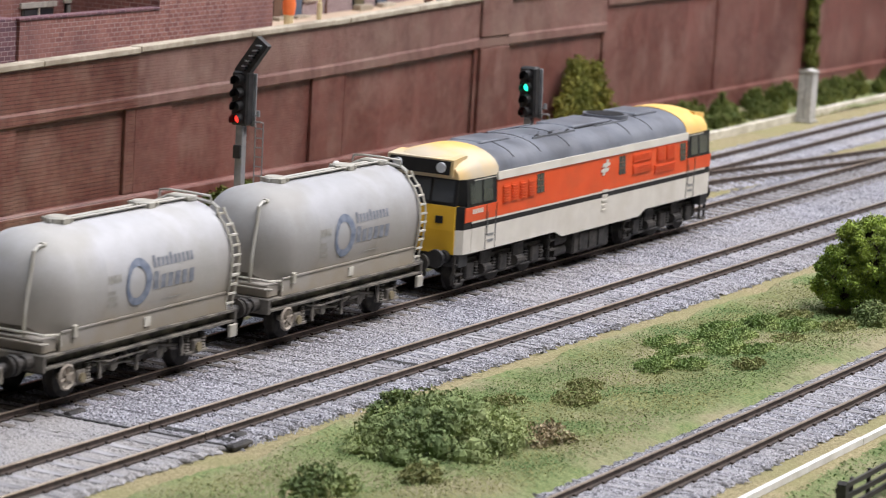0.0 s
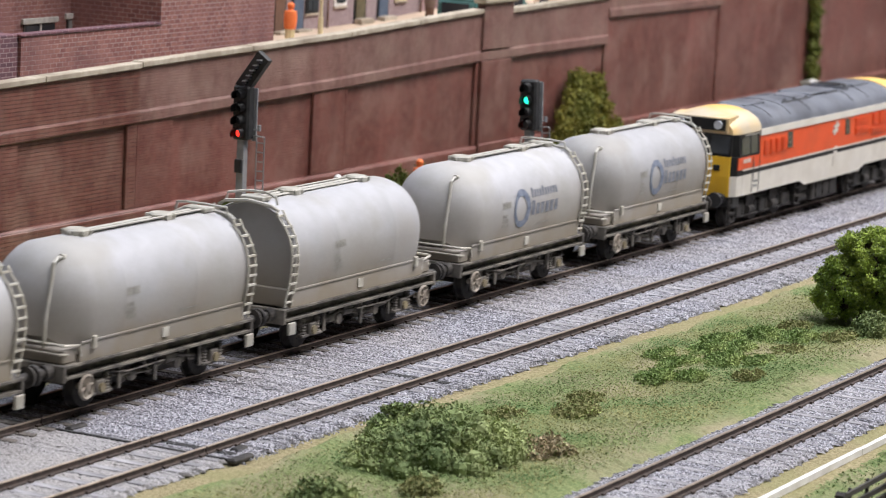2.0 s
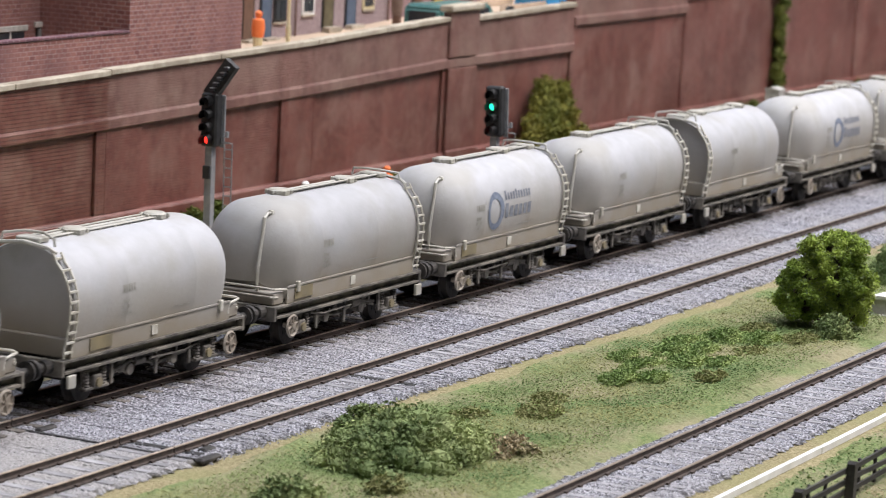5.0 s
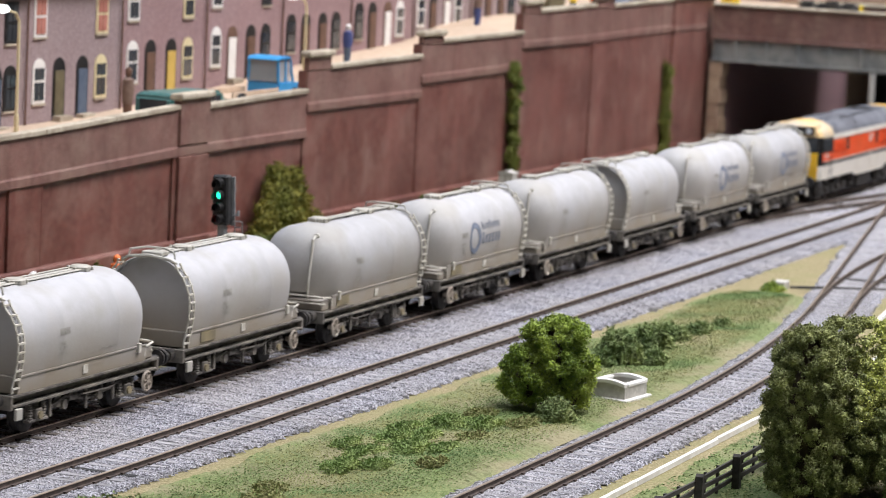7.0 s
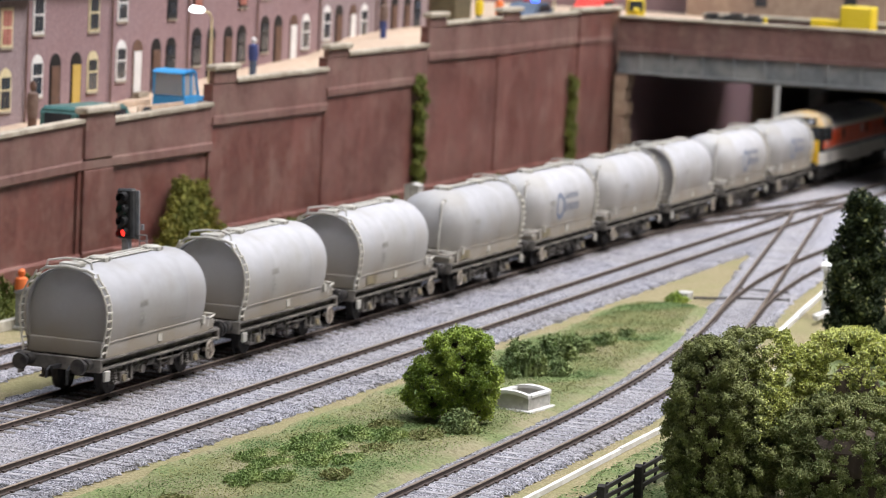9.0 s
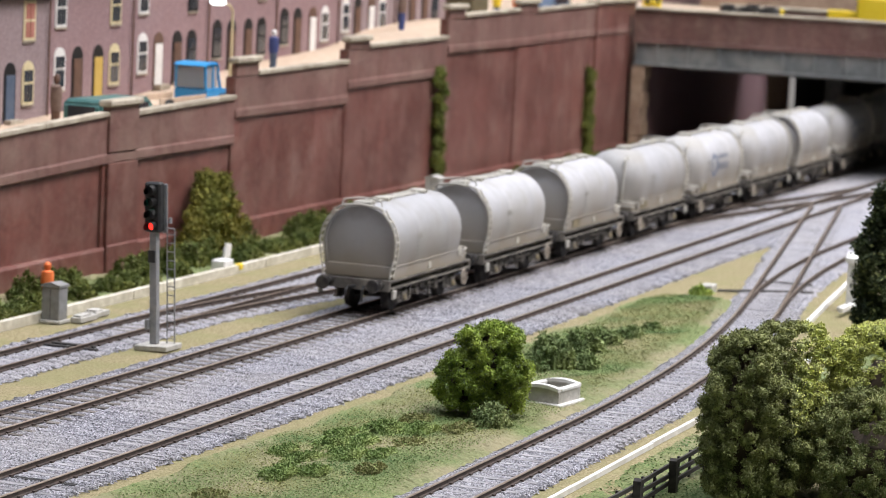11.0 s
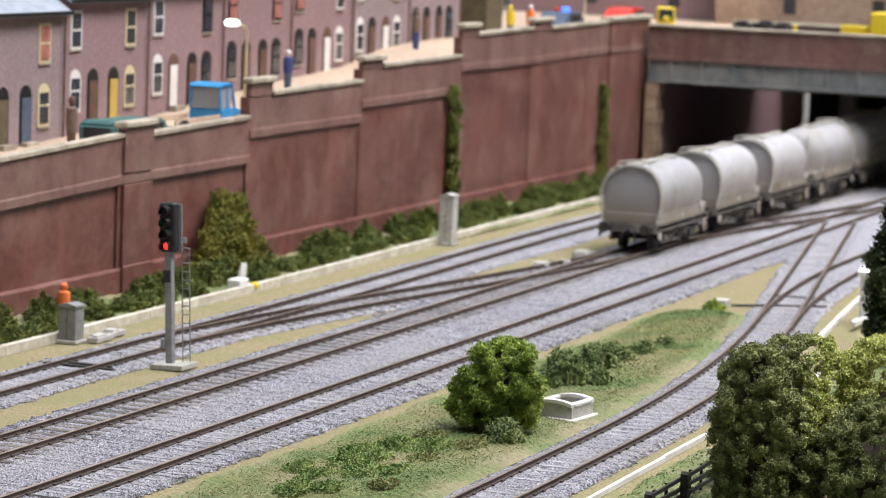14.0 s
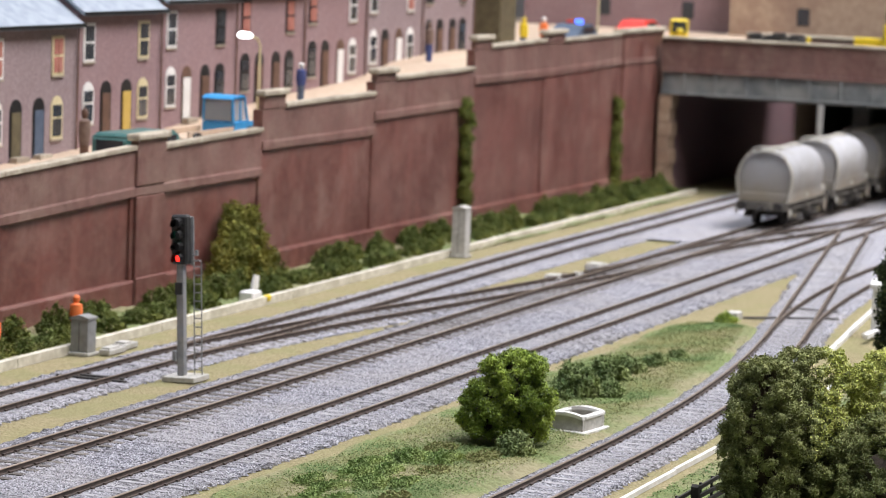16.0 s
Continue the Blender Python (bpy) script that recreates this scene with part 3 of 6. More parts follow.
def track(label, y_of, x0, x1, pitch=8.6, oily=False, drop=0.0, step=10.0, joints=(), dark=(), worn=False, flat=False, skip=None):
    t = thing("track", 0, 0, -drop, label, "railway track", "tracks", "structure")
    n = int((x1 - x0) / pitch)
    rng = random.Random(len(label) + int(x0))
    for i in range(n):
        x = x0 + (i + 0.5) * pitch
        if skip and skip[0] < x < skip[1]:
            continue
        ob = new("sleeper", OILY_MESH if oily else SLEEPER_MESH)
        if any(abs(x - d) < pitch / 2 for d in dark):
            ob.data = DARK_MESH
        ang = math.atan2(y_of(x + 2) - y_of(x - 2), 4)
        ob.matrix_local = Matrix.Translation((x * MM, y_of(x) * MM, (rng.uniform(-0.1, 0.08) + (0.04 if oily else -0.1)) * MM)) @ Matrix.Rotation(ang + rng.uniform(-0.02, 0.02), 4, "Z")
        ob.parent = t
    cuts = [x0, *joints, x1]
    for a, b in zip(cuts, cuts[1:]):
        a, b = a + (0.25 if a in joints else 0), b - (0.25 if b in joints else 0)
        k = 1 if flat else max(1, int((b - a) / step))
        xs = [a + (b - a) * i / k for i in range(k + 1)]
        for side in (-8.6, 8.6):
            # the bare metal cap reaches down the sides, painting the bevel's bright glint
            bm, top = fresh(), fresh()
            for target, prof in ((bm, [(-0.75, -2.0), (0.75, -2.0), (0.75, -1.75), (0.2, -1.5), (0.2, -0.6), (0.4, -0.45), (0.4, -0.06),
                                       (-0.4, -0.06), (-0.4, -0.45), (-0.2, -0.6), (-0.2, -1.5), (-0.75, -1.75)]),
                                 (top, [(-0.43, -0.3), (0.43, -0.3), (0.43, -0.08), (0.35, 0.0), (-0.35, 0.0), (-0.43, -0.08)])):
                rings = []
                for x in xs:
                    g = math.atan2(y_of(x + 1) - y_of(x - 1), 2)
                    cx, cy = x - math.sin(g) * side, y_of(x) + math.cos(g) * side
                    rings.append([target.verts.new((cx - math.sin(g) * p[0], cy + math.cos(g) * p[0], p[1])) for p in prof])
                m = len(prof)
                for u, v in zip(rings, rings[1:]):
                    for i in range(m):
                        target.faces.new((u[i], u[(i + 1) % m], v[(i + 1) % m], v[i]))
                target.faces.new(rings[0])
                target.faces.new(rings[-1][::-1])
            rail = part("rail", bm, RUST, t)
            part("rail_head", top, STEEL_WORN if worn else STEEL, rail, "bare metal running surface with a glint painted down its sides")
    return t


track("rusty rails on oil-stained sleepers, the train's own line", y_main, -420, 2400, oily=True, joints=(-103.5, 560), flat=True)
track("rusty rails on dusty grey sleepers beside the grass", y_front, -420, 1500, joints=(-103.0, 480), dark=(-100.0, 26.5), flat=True)
track("rusty rails on grey sleepers by the kerb", y_back, -300, 1500, step=30, worn=True)
track("curving siding with grey sleepers in clean ballast", y_siding, -200, 1010, step=12)
track("rusty crossover rails between two tracks", y_cross, 300, 800, step=12, drop=0.12, worn=True, oily=True)
track("rusty far crossover rails before the bridge", y_cross_far, 810, 1175, step=12, drop=0.12, worn=True, oily=True)
track("branch rails leaving the siding", y_branch, 520, 1500, step=12, drop=0.15, worn=True)


# ---------------------------------------------------------------- retaining wall
WY = 140.0  # face of the proud brickwork


def wall_piece(name, x0, x1, y0, y1, z0, z1, material, parent, bevel=0.25):
    return part(name, box(fresh(), x0, x1, y0, y1, z0, z1, bevel), material, parent)


def coping_line(parent, x0, x1, za, zb, y0, y1, thick=2.4):
    n = max(1, int((x1 - x0) / 58))
    for i in range(n):
        a, b = x0 + (x1 - x0) * i / n, x0 + (x1 - x0) * (i + 1) / n - 0.3
        z0, z1 = (za + (zb - za) * (i + d) / n + random.uniform(-0.1, 0.1) for d in (0, 1))
        bm = fresh()
        prism(bm, [(a, z0 - thick), (b, z1 - thick), (b, z1), (a, z0)], y0, y1, "y")
        bmesh.ops.bevel(bm, geom=list(bm.edges), offset=0.3, segments=1, affect="EDGES")
        part("coping_stone", bm, STONE, parent)


def retaining_wall():
    # from, to, coping height at both ends, underside of the band at both ends, recessed panels, pier (to, cap height)
    runs = [(-320, 164, 56, 66, 36, 43.6, [(-300, -160), (-140, 70), (90, 157.5)], None),
            (164, 318, 66.2, 69.2, 43.6, 46.4, [(188, 292)], None),
            (318, 437, 69.4, 73.4, 46.4, 49.8, [(319.5, 434)], None),
            (437, 572, 71.8, 74.6, 49.8, 50.2, [(468, 570)], (466, 78.6)),
            (572, 714, 85.2, 86.4, 62.8, 62.8, [(574, 712)], (598, 92.8)),
            (714, 862, 93.6, 94.8, 70.4, 71.8, [(716, 860)], (742, 98.8)),
            (862, 984, 106.5, 108.2, 84.2, 84.4, [(864, 982)], (888, 112.7)),
            (984, 1136, 106.8, 108.6, 84.4, 86.4, [], (1018, 113.4))]
    for x0, x1, za, zb, b0, b1, panels, pier in runs:
        w = thing("wall_retaining", 0, 0, 0, "tall red-brown painted brick retaining wall with recessed panels", "wall", "retaining wall runs", "structure")
        low = min(za, zb) - 2.2
        old = x0 < 164
        face, top = (WALL_OLD, WALL_OLD) if old else (WALL_RED, WALL_BAND)
        back = 1.3 if x1 < 573 else 0.7
        wall_piece("brick_face", x0 + 0.02, x1 - 0.02, WY + back, WY + 5, -3, low - 0.05, face, w, 0)
        bm = fresh()                                # sloping parapet band
        prism(bm, [(x0, b0 + 4), (x1, b1 + 4), (x1, zb - 2.3), (x0, za - 2.3)], WY - 0.3, WY + back - 0.05, "y")
        part("parapet", bm, top, w)
        bm = fresh()
        prism(bm, [(WY - 0.35, b0 + 4.8), (WY - 0.95, b0 + 3.8), (WY - 0.95, b0 + 0.5), (WY - 0.6, b0), (WY + back - 0.05, b0), (WY + back - 0.05, b0 + 4.8)], x0, x1)
        for v in bm.verts:
            v.co.z += (b1 - b0) * (v.co.x - x0) / (x1 - x0)
        part("string_course", bm, top, w)
        edge = x0

        def under(x):
            return b0 + (b1 - b0) * (x - x0) / (x1 - x0) - 0.05
        for a, b in (*panels, (x1, x1)):
            if a > edge:
                bm = fresh()
                prism(bm, [(edge, 12.1), (a, 12.1), (a, under(a)), (edge, under(edge))], WY, WY + back - 0.05, "y")
                bmesh.ops.bevel(bm, geom=list(bm.edges), offset=0.2, segments=1, affect="EDGES")
                part("pilaster", bm, face, w)
            edge = b
        bm = fresh()
        prism(bm, [(WY - 1.4, -3), (WY + back - 0.05, -3), (WY + back - 0.05, 12), (WY - 0.3, 12), (WY - 1.4, 10.8)], x0, x1, "x")
        part("plinth", bm, face, w)
        coping_line(w, pier[0] if pier else x0, x1, za + (zb - za) * ((pier[0] - x0) / (x1 - x0) if pier else 0), zb, WY - 1.6, WY + 3.6, 2.2)
        if pier:
            p = thing("wall_pier", 0, 0, 0, "red-brown brick pier with a pale stone cap", "wall pier", "wall piers", "structure")
            front = WY - 1.5 if x0 == 437 else WY - 0.75
            part("shaft", box(fresh(), x0 + 0.1, pier[0], front, WY + 2.4, za - 2.0 if x0 != 437 else b0 + 5, pier[1] - 3.2, 0.3), top, p)
            if x0 == 437:
                part("lower_shaft", box(fresh(), x0 + 0.1, pier[0], WY - 1.5, WY - 0.05, -3, b0 - 0.1, 0.3), WALL_RED, p)
                part("plinth", box(fresh(), x0 - 1.2, pier[0] + 0.8, WY - 2.8, WY - 1.52, -3, 13, 0.6), WALL_RED, p)
            part("cap", box(fresh(), x0 - 2.4, pier[0] + 1.6, front - 1.8, WY + 3.4, pier[1] - 3.1, pier[1], 0.7), STONE, p)
    p = thing("wall_pier", 0, 0, 0, "broad brick corner pier beside the bridge", "wall pier", "wall piers", "structure")
    wall_piece("shaft", 1136, 1222, WY - 1.6, WY + 14, -3, 107.3, WALL_RED, p, 0.3)
    part("string_course", box(fresh(), 1135.3, 1222.7, WY - 2.4, WY - 1.62, 86.5, 90, 0.3), WALL_BAND, p)
    part("plinth", box(fresh(), 1135.2, 1222.8, WY - 2.8, WY - 1.62, -3, 12, 0.6), WALL_RED, p)
    part("cap", box(fresh(), 1133.6, 1224, WY - 3.4, WY + 6, 107.4, 110.5, 0.7), STONE, p)


retaining_wall()


def bridge():
    x = 1208.0
    b = thing("road_bridge", 0, 0, 0, "brick-parapet road bridge on grey steel girders across the tracks", "bridge", "", "structure")
    part("parapet", box(fresh(), x, x + 8, -420, 135, 83, 102.5, 0.3), WALL_BAND, b)
    part("coping_stone", box(fresh(), x - 2, x + 10, -420, 135, 102.6, 104.6, 0.5), STONE, b)
    bm = fresh()
    box(bm, x - 1.5, x + 4, -420, 135, 80.2, 82.9, 0.3)
    part("string_course", bm, WALL_BAND, b)
    part("girder", box(fresh(), x + 1, x + 6, -420, 134, 66.5, 80), GIRDER, b)
    part("flange", box(fresh(), x - 2.5, x + 8, -420, 134, 65, 66.4, 0.2), GIRDER, b)
    for i in range(24):
        y = 118 - i * 22
        part("stiffener", box(fresh(), x - 1.2, x + 0.9, y - 0.8, y + 0.8, 66.5, 80), GIRDER, b)
    part("deck", box(fresh(), x + 8.1, x + 262, -420, 135, 70, 84), GIRDER, b)
    for i in range(2):
        part("cross_girder", box(fresh(), x + 60 + i * 80, x + 66 + i * 80, -420, 120, 60, 69.9), GIRDER, b)
    part("abutment", box(fresh(), x + 15, x + 340, 128.5, 200, -3, 69.9), MILL_DARK, b)
    for i in range(7):
        d = 0.0 if i % 2 else 3.0
        part("quoin", box(fresh(), x - 1.5, x + 14.9, 127.5 - d * 0.5, 135.5, -3 + i * 9.7, 6.4 + i * 9.7, 0.5), QUOIN, b)
    for y in (-86, 30):
        part("pillar", box(fresh(), x + 150, x + 162, y - 6, y + 6, -3, 69.9, 0.6), GIRDER, b)
    part("pale_post", box(fresh(), x + 331, x + 335, 104.5, 108.5, -3, 83.9, 0.6), CONCRETE, b)
    # added box of dark panels, roof included, to keep the opening shaded
    back = thing("bridge_shade_box", 0, 0, 0, "added dark-coloured box keeping the space beyond the bridge in shade", "wall", "", "structure")
    part("brick_face", box(fresh(), 2420, 2440, -430, 420, -3, 140), BRIDGE_SHADE, back)
    part("brick_face", box(fresh(), x + 345, 2420, 150, 160, -3, 84), BRIDGE_SHADE, back)
    part("brick_face", box(fresh(), x + 331, 2420, -430, 420, 84.1, 90), BRIDGE_SHADE, back)
    part("brick_face", box(fresh(), x + 40, 2420, -430, -420, -3, 84), BRIDGE_SHADE, back)


bridge()


gap = thing("board_joint", -104, -22, -3.3, "dark gap between two baseboards", "joint", "", "structure")
part("gap", box(fresh(), -0.7, 0.7, -49, 46, 0, 1.35), DARK, gap)
for jx, jy, jw in ((-99, -17, 4), (-101, -70, 5), (-92, -64, 3), (-97, 16, 3)):
    st = thing("spilled_ballast", jx, jy, -3, "dark lump of spilled ballast at the joint", "debris", "debris")
    part("lump", box(fresh(), -jw, jw, -1.3, 1.3, 0, 1.6, 0.5), GEAR, st)
for tx, ty, tl in ((252, 61, 15), (258, 61, 11), (700, 12, 13), (712, 6, 13), (980, -30, 14), (640, -125, 13)):
    tie = thing("point_tie_bar", tx, ty, -2.3, "dark point tie bar across the rails", "tie bar", "tie bars")
    part("bar", box(fresh(), -1.2, 1.2, -tl, tl, 0, 0.9, 0.2), GEAR, tie)


# ---------------------------------------------------------------- cement wagons
TC, TA, TB = 29.3, 16.4, 16.7  # tank: centre height, half width, half height above the centre


def tank_ring(n=40):
    """Outline of the tank, from the near skirt over the top to the far skirt."""
    pts = []
    for i in range(n + 1):
        w = math.pi * i / n
        y, z = -TA * math.cos(w), math.sin(w)
        pts.append((math.copysign(TA * abs(math.cos(w)) ** 0.92, y), TC + TB * z ** 0.94))
    low = [(-14.6, 15.3), (-14.7, 18.0), (-15.35, 20.5), (-16.1, 25.0)]
    return low + pts + [(-y, z) for y, z in reversed(low)]


def tank_side(z):
    """Half width of the tank at a height."""
    if z >= TC:
        s = min(1.0, ((z - TC) / TB)) ** (1 / 0.94)
        return TA * math.sqrt(max(0.0, 1 - s * s)) ** 0.92
    return float(np.interp(z, (15.3, 18.0, 20.5, 25.0, TC), (14.6, 14.7, 15.35, 16.1, TA)))


def side_patch(bm, x0, x1, z0, z1, side, off=0.12, k=3):
    prev = None
    for i in range(k + 1):
        z = z0 + (z1 - z0) * i / k
        y = side * (tank_side(z) + off)
        cur = (bm.verts.new((x0, y, z)), bm.verts.new((x1, y, z)))
        if prev:
            bm.faces.new((prev[0], prev[1], cur[1], cur[0]))
        prev = cur


def tank_shell():
    bm = fresh()
    prof = tank_ring()
    stations = []
    for u in (0.985, 0.95, 0.88, 0.76, 0.6, 0.42, 0.22, 0.0):   # domed end
        q = 0.4 + 0.6 * u                                        # a seam, then a flatter dished plate
        stations.append((-34 - 11.8 * u, ((1 - q ** 2.4) / (1 - 0.4 ** 2.4)) ** (1 / 2.4)))
    stations += [(-20, 1), (-19.7, 1.0018), (-19.2, 1.0018), (-18.9, 1), (0, 1), (16, 1), (16.3, 1.0018), (16.8, 1.0018), (17.1, 1), (30, 1), (42.5, 1),
                 (43.6, 0.995), (44.0, 0.975), (43.7, 0.955), (42.3, 0.945)]
    rings = []
    for x, s in stations:
        row = []
        for y, z in prof:
            if x < -33.9:
                zz = TC + (z - TC) * s if z > TC else TC + (z - TC) * max(s, 0.55)
                row.append(bm.verts.new((x, y * s, zz)))
            else:
                row.append(bm.verts.new((x, y * s, TC + (z - TC) * s if z > 19 else z)))
        rings.append(row)
    n = len(prof)
    for u, v in zip(rings, rings[1:]):
        for i in range(n - 1):
            bm.faces.new((u[i], u[i + 1], v[i + 1], v[i]))
        bm.faces.new((u[n - 1], u[0], v[0], v[n - 1]))
    for row, flip in ((rings[0], True), (rings[-1], False)):
        c = bm.verts.new((row[0].co.x + (-0.6 if flip else 1.6), 0, TC))
        for i in range(n):
            a, b = row[i], row[(i + 1) % n]
            bm.faces.new((a, b, c) if flip else (b, a, c))
    return bm


def ladder_bm(side):
    bm = fresh()
    path = []
    for i in range(13):
        z = 15.5 + (44.2 - 15.5) * i / 12
        path.append((z, side * (max(tank_side(min(z, 45)), 10.2) + 0.7)))
    for x in (43.0, 46.6):
        rod(bm, [(x, y, z) for z, y in path], 0.38, 5)
    return bm, path


def wheelset_bm(r, half=7.4):
    bm = fresh()
    rod(bm, [(0, -11, 0), (0, 11, 0)], 1.1, 8)
    for s in (-1, 1):
        rod(bm, [(0, s * (half - 0.2), 0), (0, s * half, 0), (0, s * (half + 0.3), 0), (0, s * (half + 2.6), 0)], [r + 0.7, r + 0.7, r, r - 0.12], 22)
        for k in range(6):  # moulded spokes
            w = math.pi * k / 3
            c, sn = math.cos(w) * r * 0.5, math.sin(w) * r * 0.5
            box(bm, c - 0.7, c + 0.7, s * (half + 2.62) - 0.12, s * (half + 2.62) + 0.12, sn - 0.7, sn + 0.7)
    return bm


AXLES = []   # (wheelset, wheel radius in mm)


def cement_wagon(logo, reversed_end, plain_label, shift=-3.0):
    w = thing("cement_wagon", 0, 0, 0, plain_label, "tank wagon", "cement wagons")
    part("tank", tank_shell(), TANK, w, "off-white dirty cement tank", 35)
    bm = fresh()
    for s in (-1, 1):                               # skirts below the tank
        prism(bm, [(s * 14.75, 15.0), (s * 15.5, 15.0), (s * 15.55, 20.2), (s * 15.25, 20.4)], -40, 43.5)
        box(bm, -40, 43.5, s * 15.6 - 0.25, s * 15.6 + 0.25, 20.1, 20.6)
    box(bm, -46.5, -40.2, -14.6, 14.6, 15.05, 19.0, 0.4)
    box(bm, 42.2, 44.3, -14.4, 14.4, 15.05, 20.6, 0.3)
    part("skirt", bm, TANK, w, "brown-stained skirt plates")
    bm = fresh()
    for s in (-1, 1):                               # channel sole bars
        prism(bm, [(s * 13, 11.2), (s * 16.3, 11.2), (s * 16.3, 11.8), (s * 13.8, 11.9), (s * 13.8, 14.2), (s * 16.3, 14.3), (s * 16.3, 14.95), (s * 13, 14.95)], -47, 47)
    for s in (-1, 1):
        box(bm, s * 47.6 - 0.7, s * 47.6 + 0.7, -16.2, 16.2, 10.4, 15.1, 0.25)
    for x in (-24, -8, 8, 24):
        box(bm, x - 0.5, x + 0.5, -13, 13, 11.5, 14.5)
    part("underframe", bm, FRAME, w, "weathered channel underframe")
    for s in (-1, 1):
        for y in (-11.4, 11.4):
            bm = fresh()
            rod(bm, [(s * 48.3, y, 13.2), (s * 51.5, y, 13.2), (s * 51.6, y, 13.2), (s * 55.2, y, 13.2), (s * 55.3, y, 13.2), (s * 56.4, y, 13.2)],
                [2.1, 2.0, 1.3, 1.3, 3.0, 2.8], 14)
            part("buffer", bm, GEAR, w)
        bm = fresh()
        box(bm, s * 48.3 - 0.1, s * 54.5 + 0.1, -0.9, 0.9, 11.2, 12.4) if s > 0 else box(bm, -54.6, -48.2, -0.9, 0.9, 11.2, 12.4)
        rod(bm, [(s * 54.5, -0.4, 12), (s * 56.6, -0.4, 11), (s * 56.8, -0.4, 8.4)], 0.5, 6)
        rod(bm, [(s * 48.6, 4.5, 12), (s * 50.5, 4.5, 10.5), (s * 50.6, 4.5, 5.5)], 0.55, 6)
        part("coupling", bm, BLACK, w)
    # suspension
    for x in (-29, 29):
        for s in (-1, 1):
            bm = fresh()
            y = s * 12.6
            prism(bm, [(x - 5.2, 11.2), (x + 5.2, 11.2), (x + 3.2, 4.2), (x + 2.0, 4.2), (x + 1.8, 8), (x - 1.8, 8), (x - 2.0, 4.2), (x - 3.2, 4.2)], y - 0.5, y + 0.5, "y")
            for d in (-4.2, 4.2):
                rod(bm, [(x + d, y + s * 1.3, 5.2 + 0.45 * k) for k in range(12)], [1.15 if k % 2 else 0.8 for k in range(12)], 8)
            box(bm, x - 6, x + 6, y + s * 1.3 - 1.2, y + s * 1.3 + 1.2, 4.4, 5.3, 0.2)
            box(bm, x - 2.1, x + 2.1, y + s * 1.4 - 1.3, y + s * 1.4 + 1.3, 4.6, 8.6, 0.35)
            part("suspension", bm, GEAR_DUSTY, w)
            bm = fresh()
            rod(bm, [(x, y + s * 2.6, 6.4), (x, y + s * 3.4, 6.4)], 1.35, 10)
            part("axlebox_cover", bm, BRASS if logo != 2 else FRAME, w, "round axlebox cover")
        ws = part("wheelset", wheelset_bm(6.2), GEAR, w)
        ws.location = (x * MM, 0, 6.25 * MM)
        AXLES.append((ws, 6.2, reversed_end))
    # brake gear
    bm = fresh()
    for s in (-1, 1):
        rod(bm, [(-22, s * 13.6, 8.5), (-4, s * 13.6, 7.0), (10, s * 13.6, 9.5), (20, s * 13.6, 8.0)], 0.5, 6)
        rod(bm, [(-15, s * 12.5, 11), (-15, s * 12.5, 5.4)], 0.8, 6)
        rod(bm, [(4, s * 13.2, 9.3), (9, s * 13.2, 9.3)], 1.7, 10)
        rod(bm, [(-6, s * 13.4, 11), (-3, s * 13.4, 6.2)], 0.6, 6)
        box(bm, 12, 16, s * 12.6 - 0.8, s * 12.6 + 0.8, 6.5, 11, 0.3)
        rod(bm, [(17, s * 13.4, 11), (17, s * 13.4, 7.5), (20, s * 13.4, 7.0)], 0.5, 6)
        for x, z in ((-19.5, 4.6), (-1.5, 4.2), (21.5, 4.8)):      # hangers and lever guards
            box(bm, x - 0.6, x + 0.6, s * 14.6 - 0.35, s * 14.6 + 0.35, z, 11.1, 0.1)
        rod(bm, [(-24, s * 14.9, 10.2), (-16, s * 15.2, 9.0), (2, s * 15.2, 9.4)], 0.35, 5)
        rod(bm, [(23, s * 13.9, 5.2), (35, s * 13.9, 5.2)], 0.45, 5)
        rod(bm, [(-35, s * 13.9, 5.2), (-23, s * 13.9, 5.2)], 0.45, 5)
    rod(bm, [(-10, 0, 8.2), (-2, 0, 8.2)], 3.0, 14)
    rod(bm, [(-4, -11, 7.6), (-4, 11, 7.6)], 0.8, 6)
    part("brake_gear", bm, GEAR_DUSTY, w)
    for s in (-1, 1):
        for x in (-12, 11):                          # outlet pipes with caps
            bm = fresh()
            rod(bm, [(x, s * 8, 7.2), (x, s * 12.6, 7.2), (x, s * 12.7, 7.2), (x, s * 14.2, 7.2)], [1.1, 1.1, 1.7, 1.7], 12)
            part("outlet_pipe", bm, GEAR_DUSTY, w)
    for x in (-12, 11):                              # discharge hoppers
        bm = fresh()
        prism(bm, [(x - 11, 11.4), (x + 11, 11.4), (x + 4, 4.6), (x - 4, 4.6)], -9, 9, "y")
        part("discharge_hopper", bm, GEAR, w)
    for s in (-1, 1):
        bm = fresh()
        c = (-38.5, s * 17.0, 8.2)
        ring(bm, c, (0, 1, 0), 3.2, 0.5, 20)
        for k in range(3):
            a = math.pi * k / 3 + 0.3
            rod(bm, [(c[0] - 3.1 * math.cos(a), c[1], c[2] - 3.1 * math.sin(a)), (c[0] + 3.1 * math.cos(a), c[1], c[2] + 3.1 * math.sin(a))], 0.4, 5)
        rod(bm, [(c[0], s * 17.6, c[2]), (c[0], s * 14, c[2])], 0.9, 8)
        rod(bm, [(c[0], s * 16.9, c[2]), (c[0], s * 16.6, c[2])], 2.9, 18)
        part("brake_wheel", bm, WHEEL_DUSTY, w, "dusty brown-white brake handwheel")
        bm, path = ladder_bm(s)
        lad = part("ladder", bm, LADDER, w, "curved end ladder")
        for i in range(10):
            z = 17.0 + i * 2.85
            y = s * (max(tank_side(min(z, 45)), 10.2) + 0.8)
            bm = fresh()
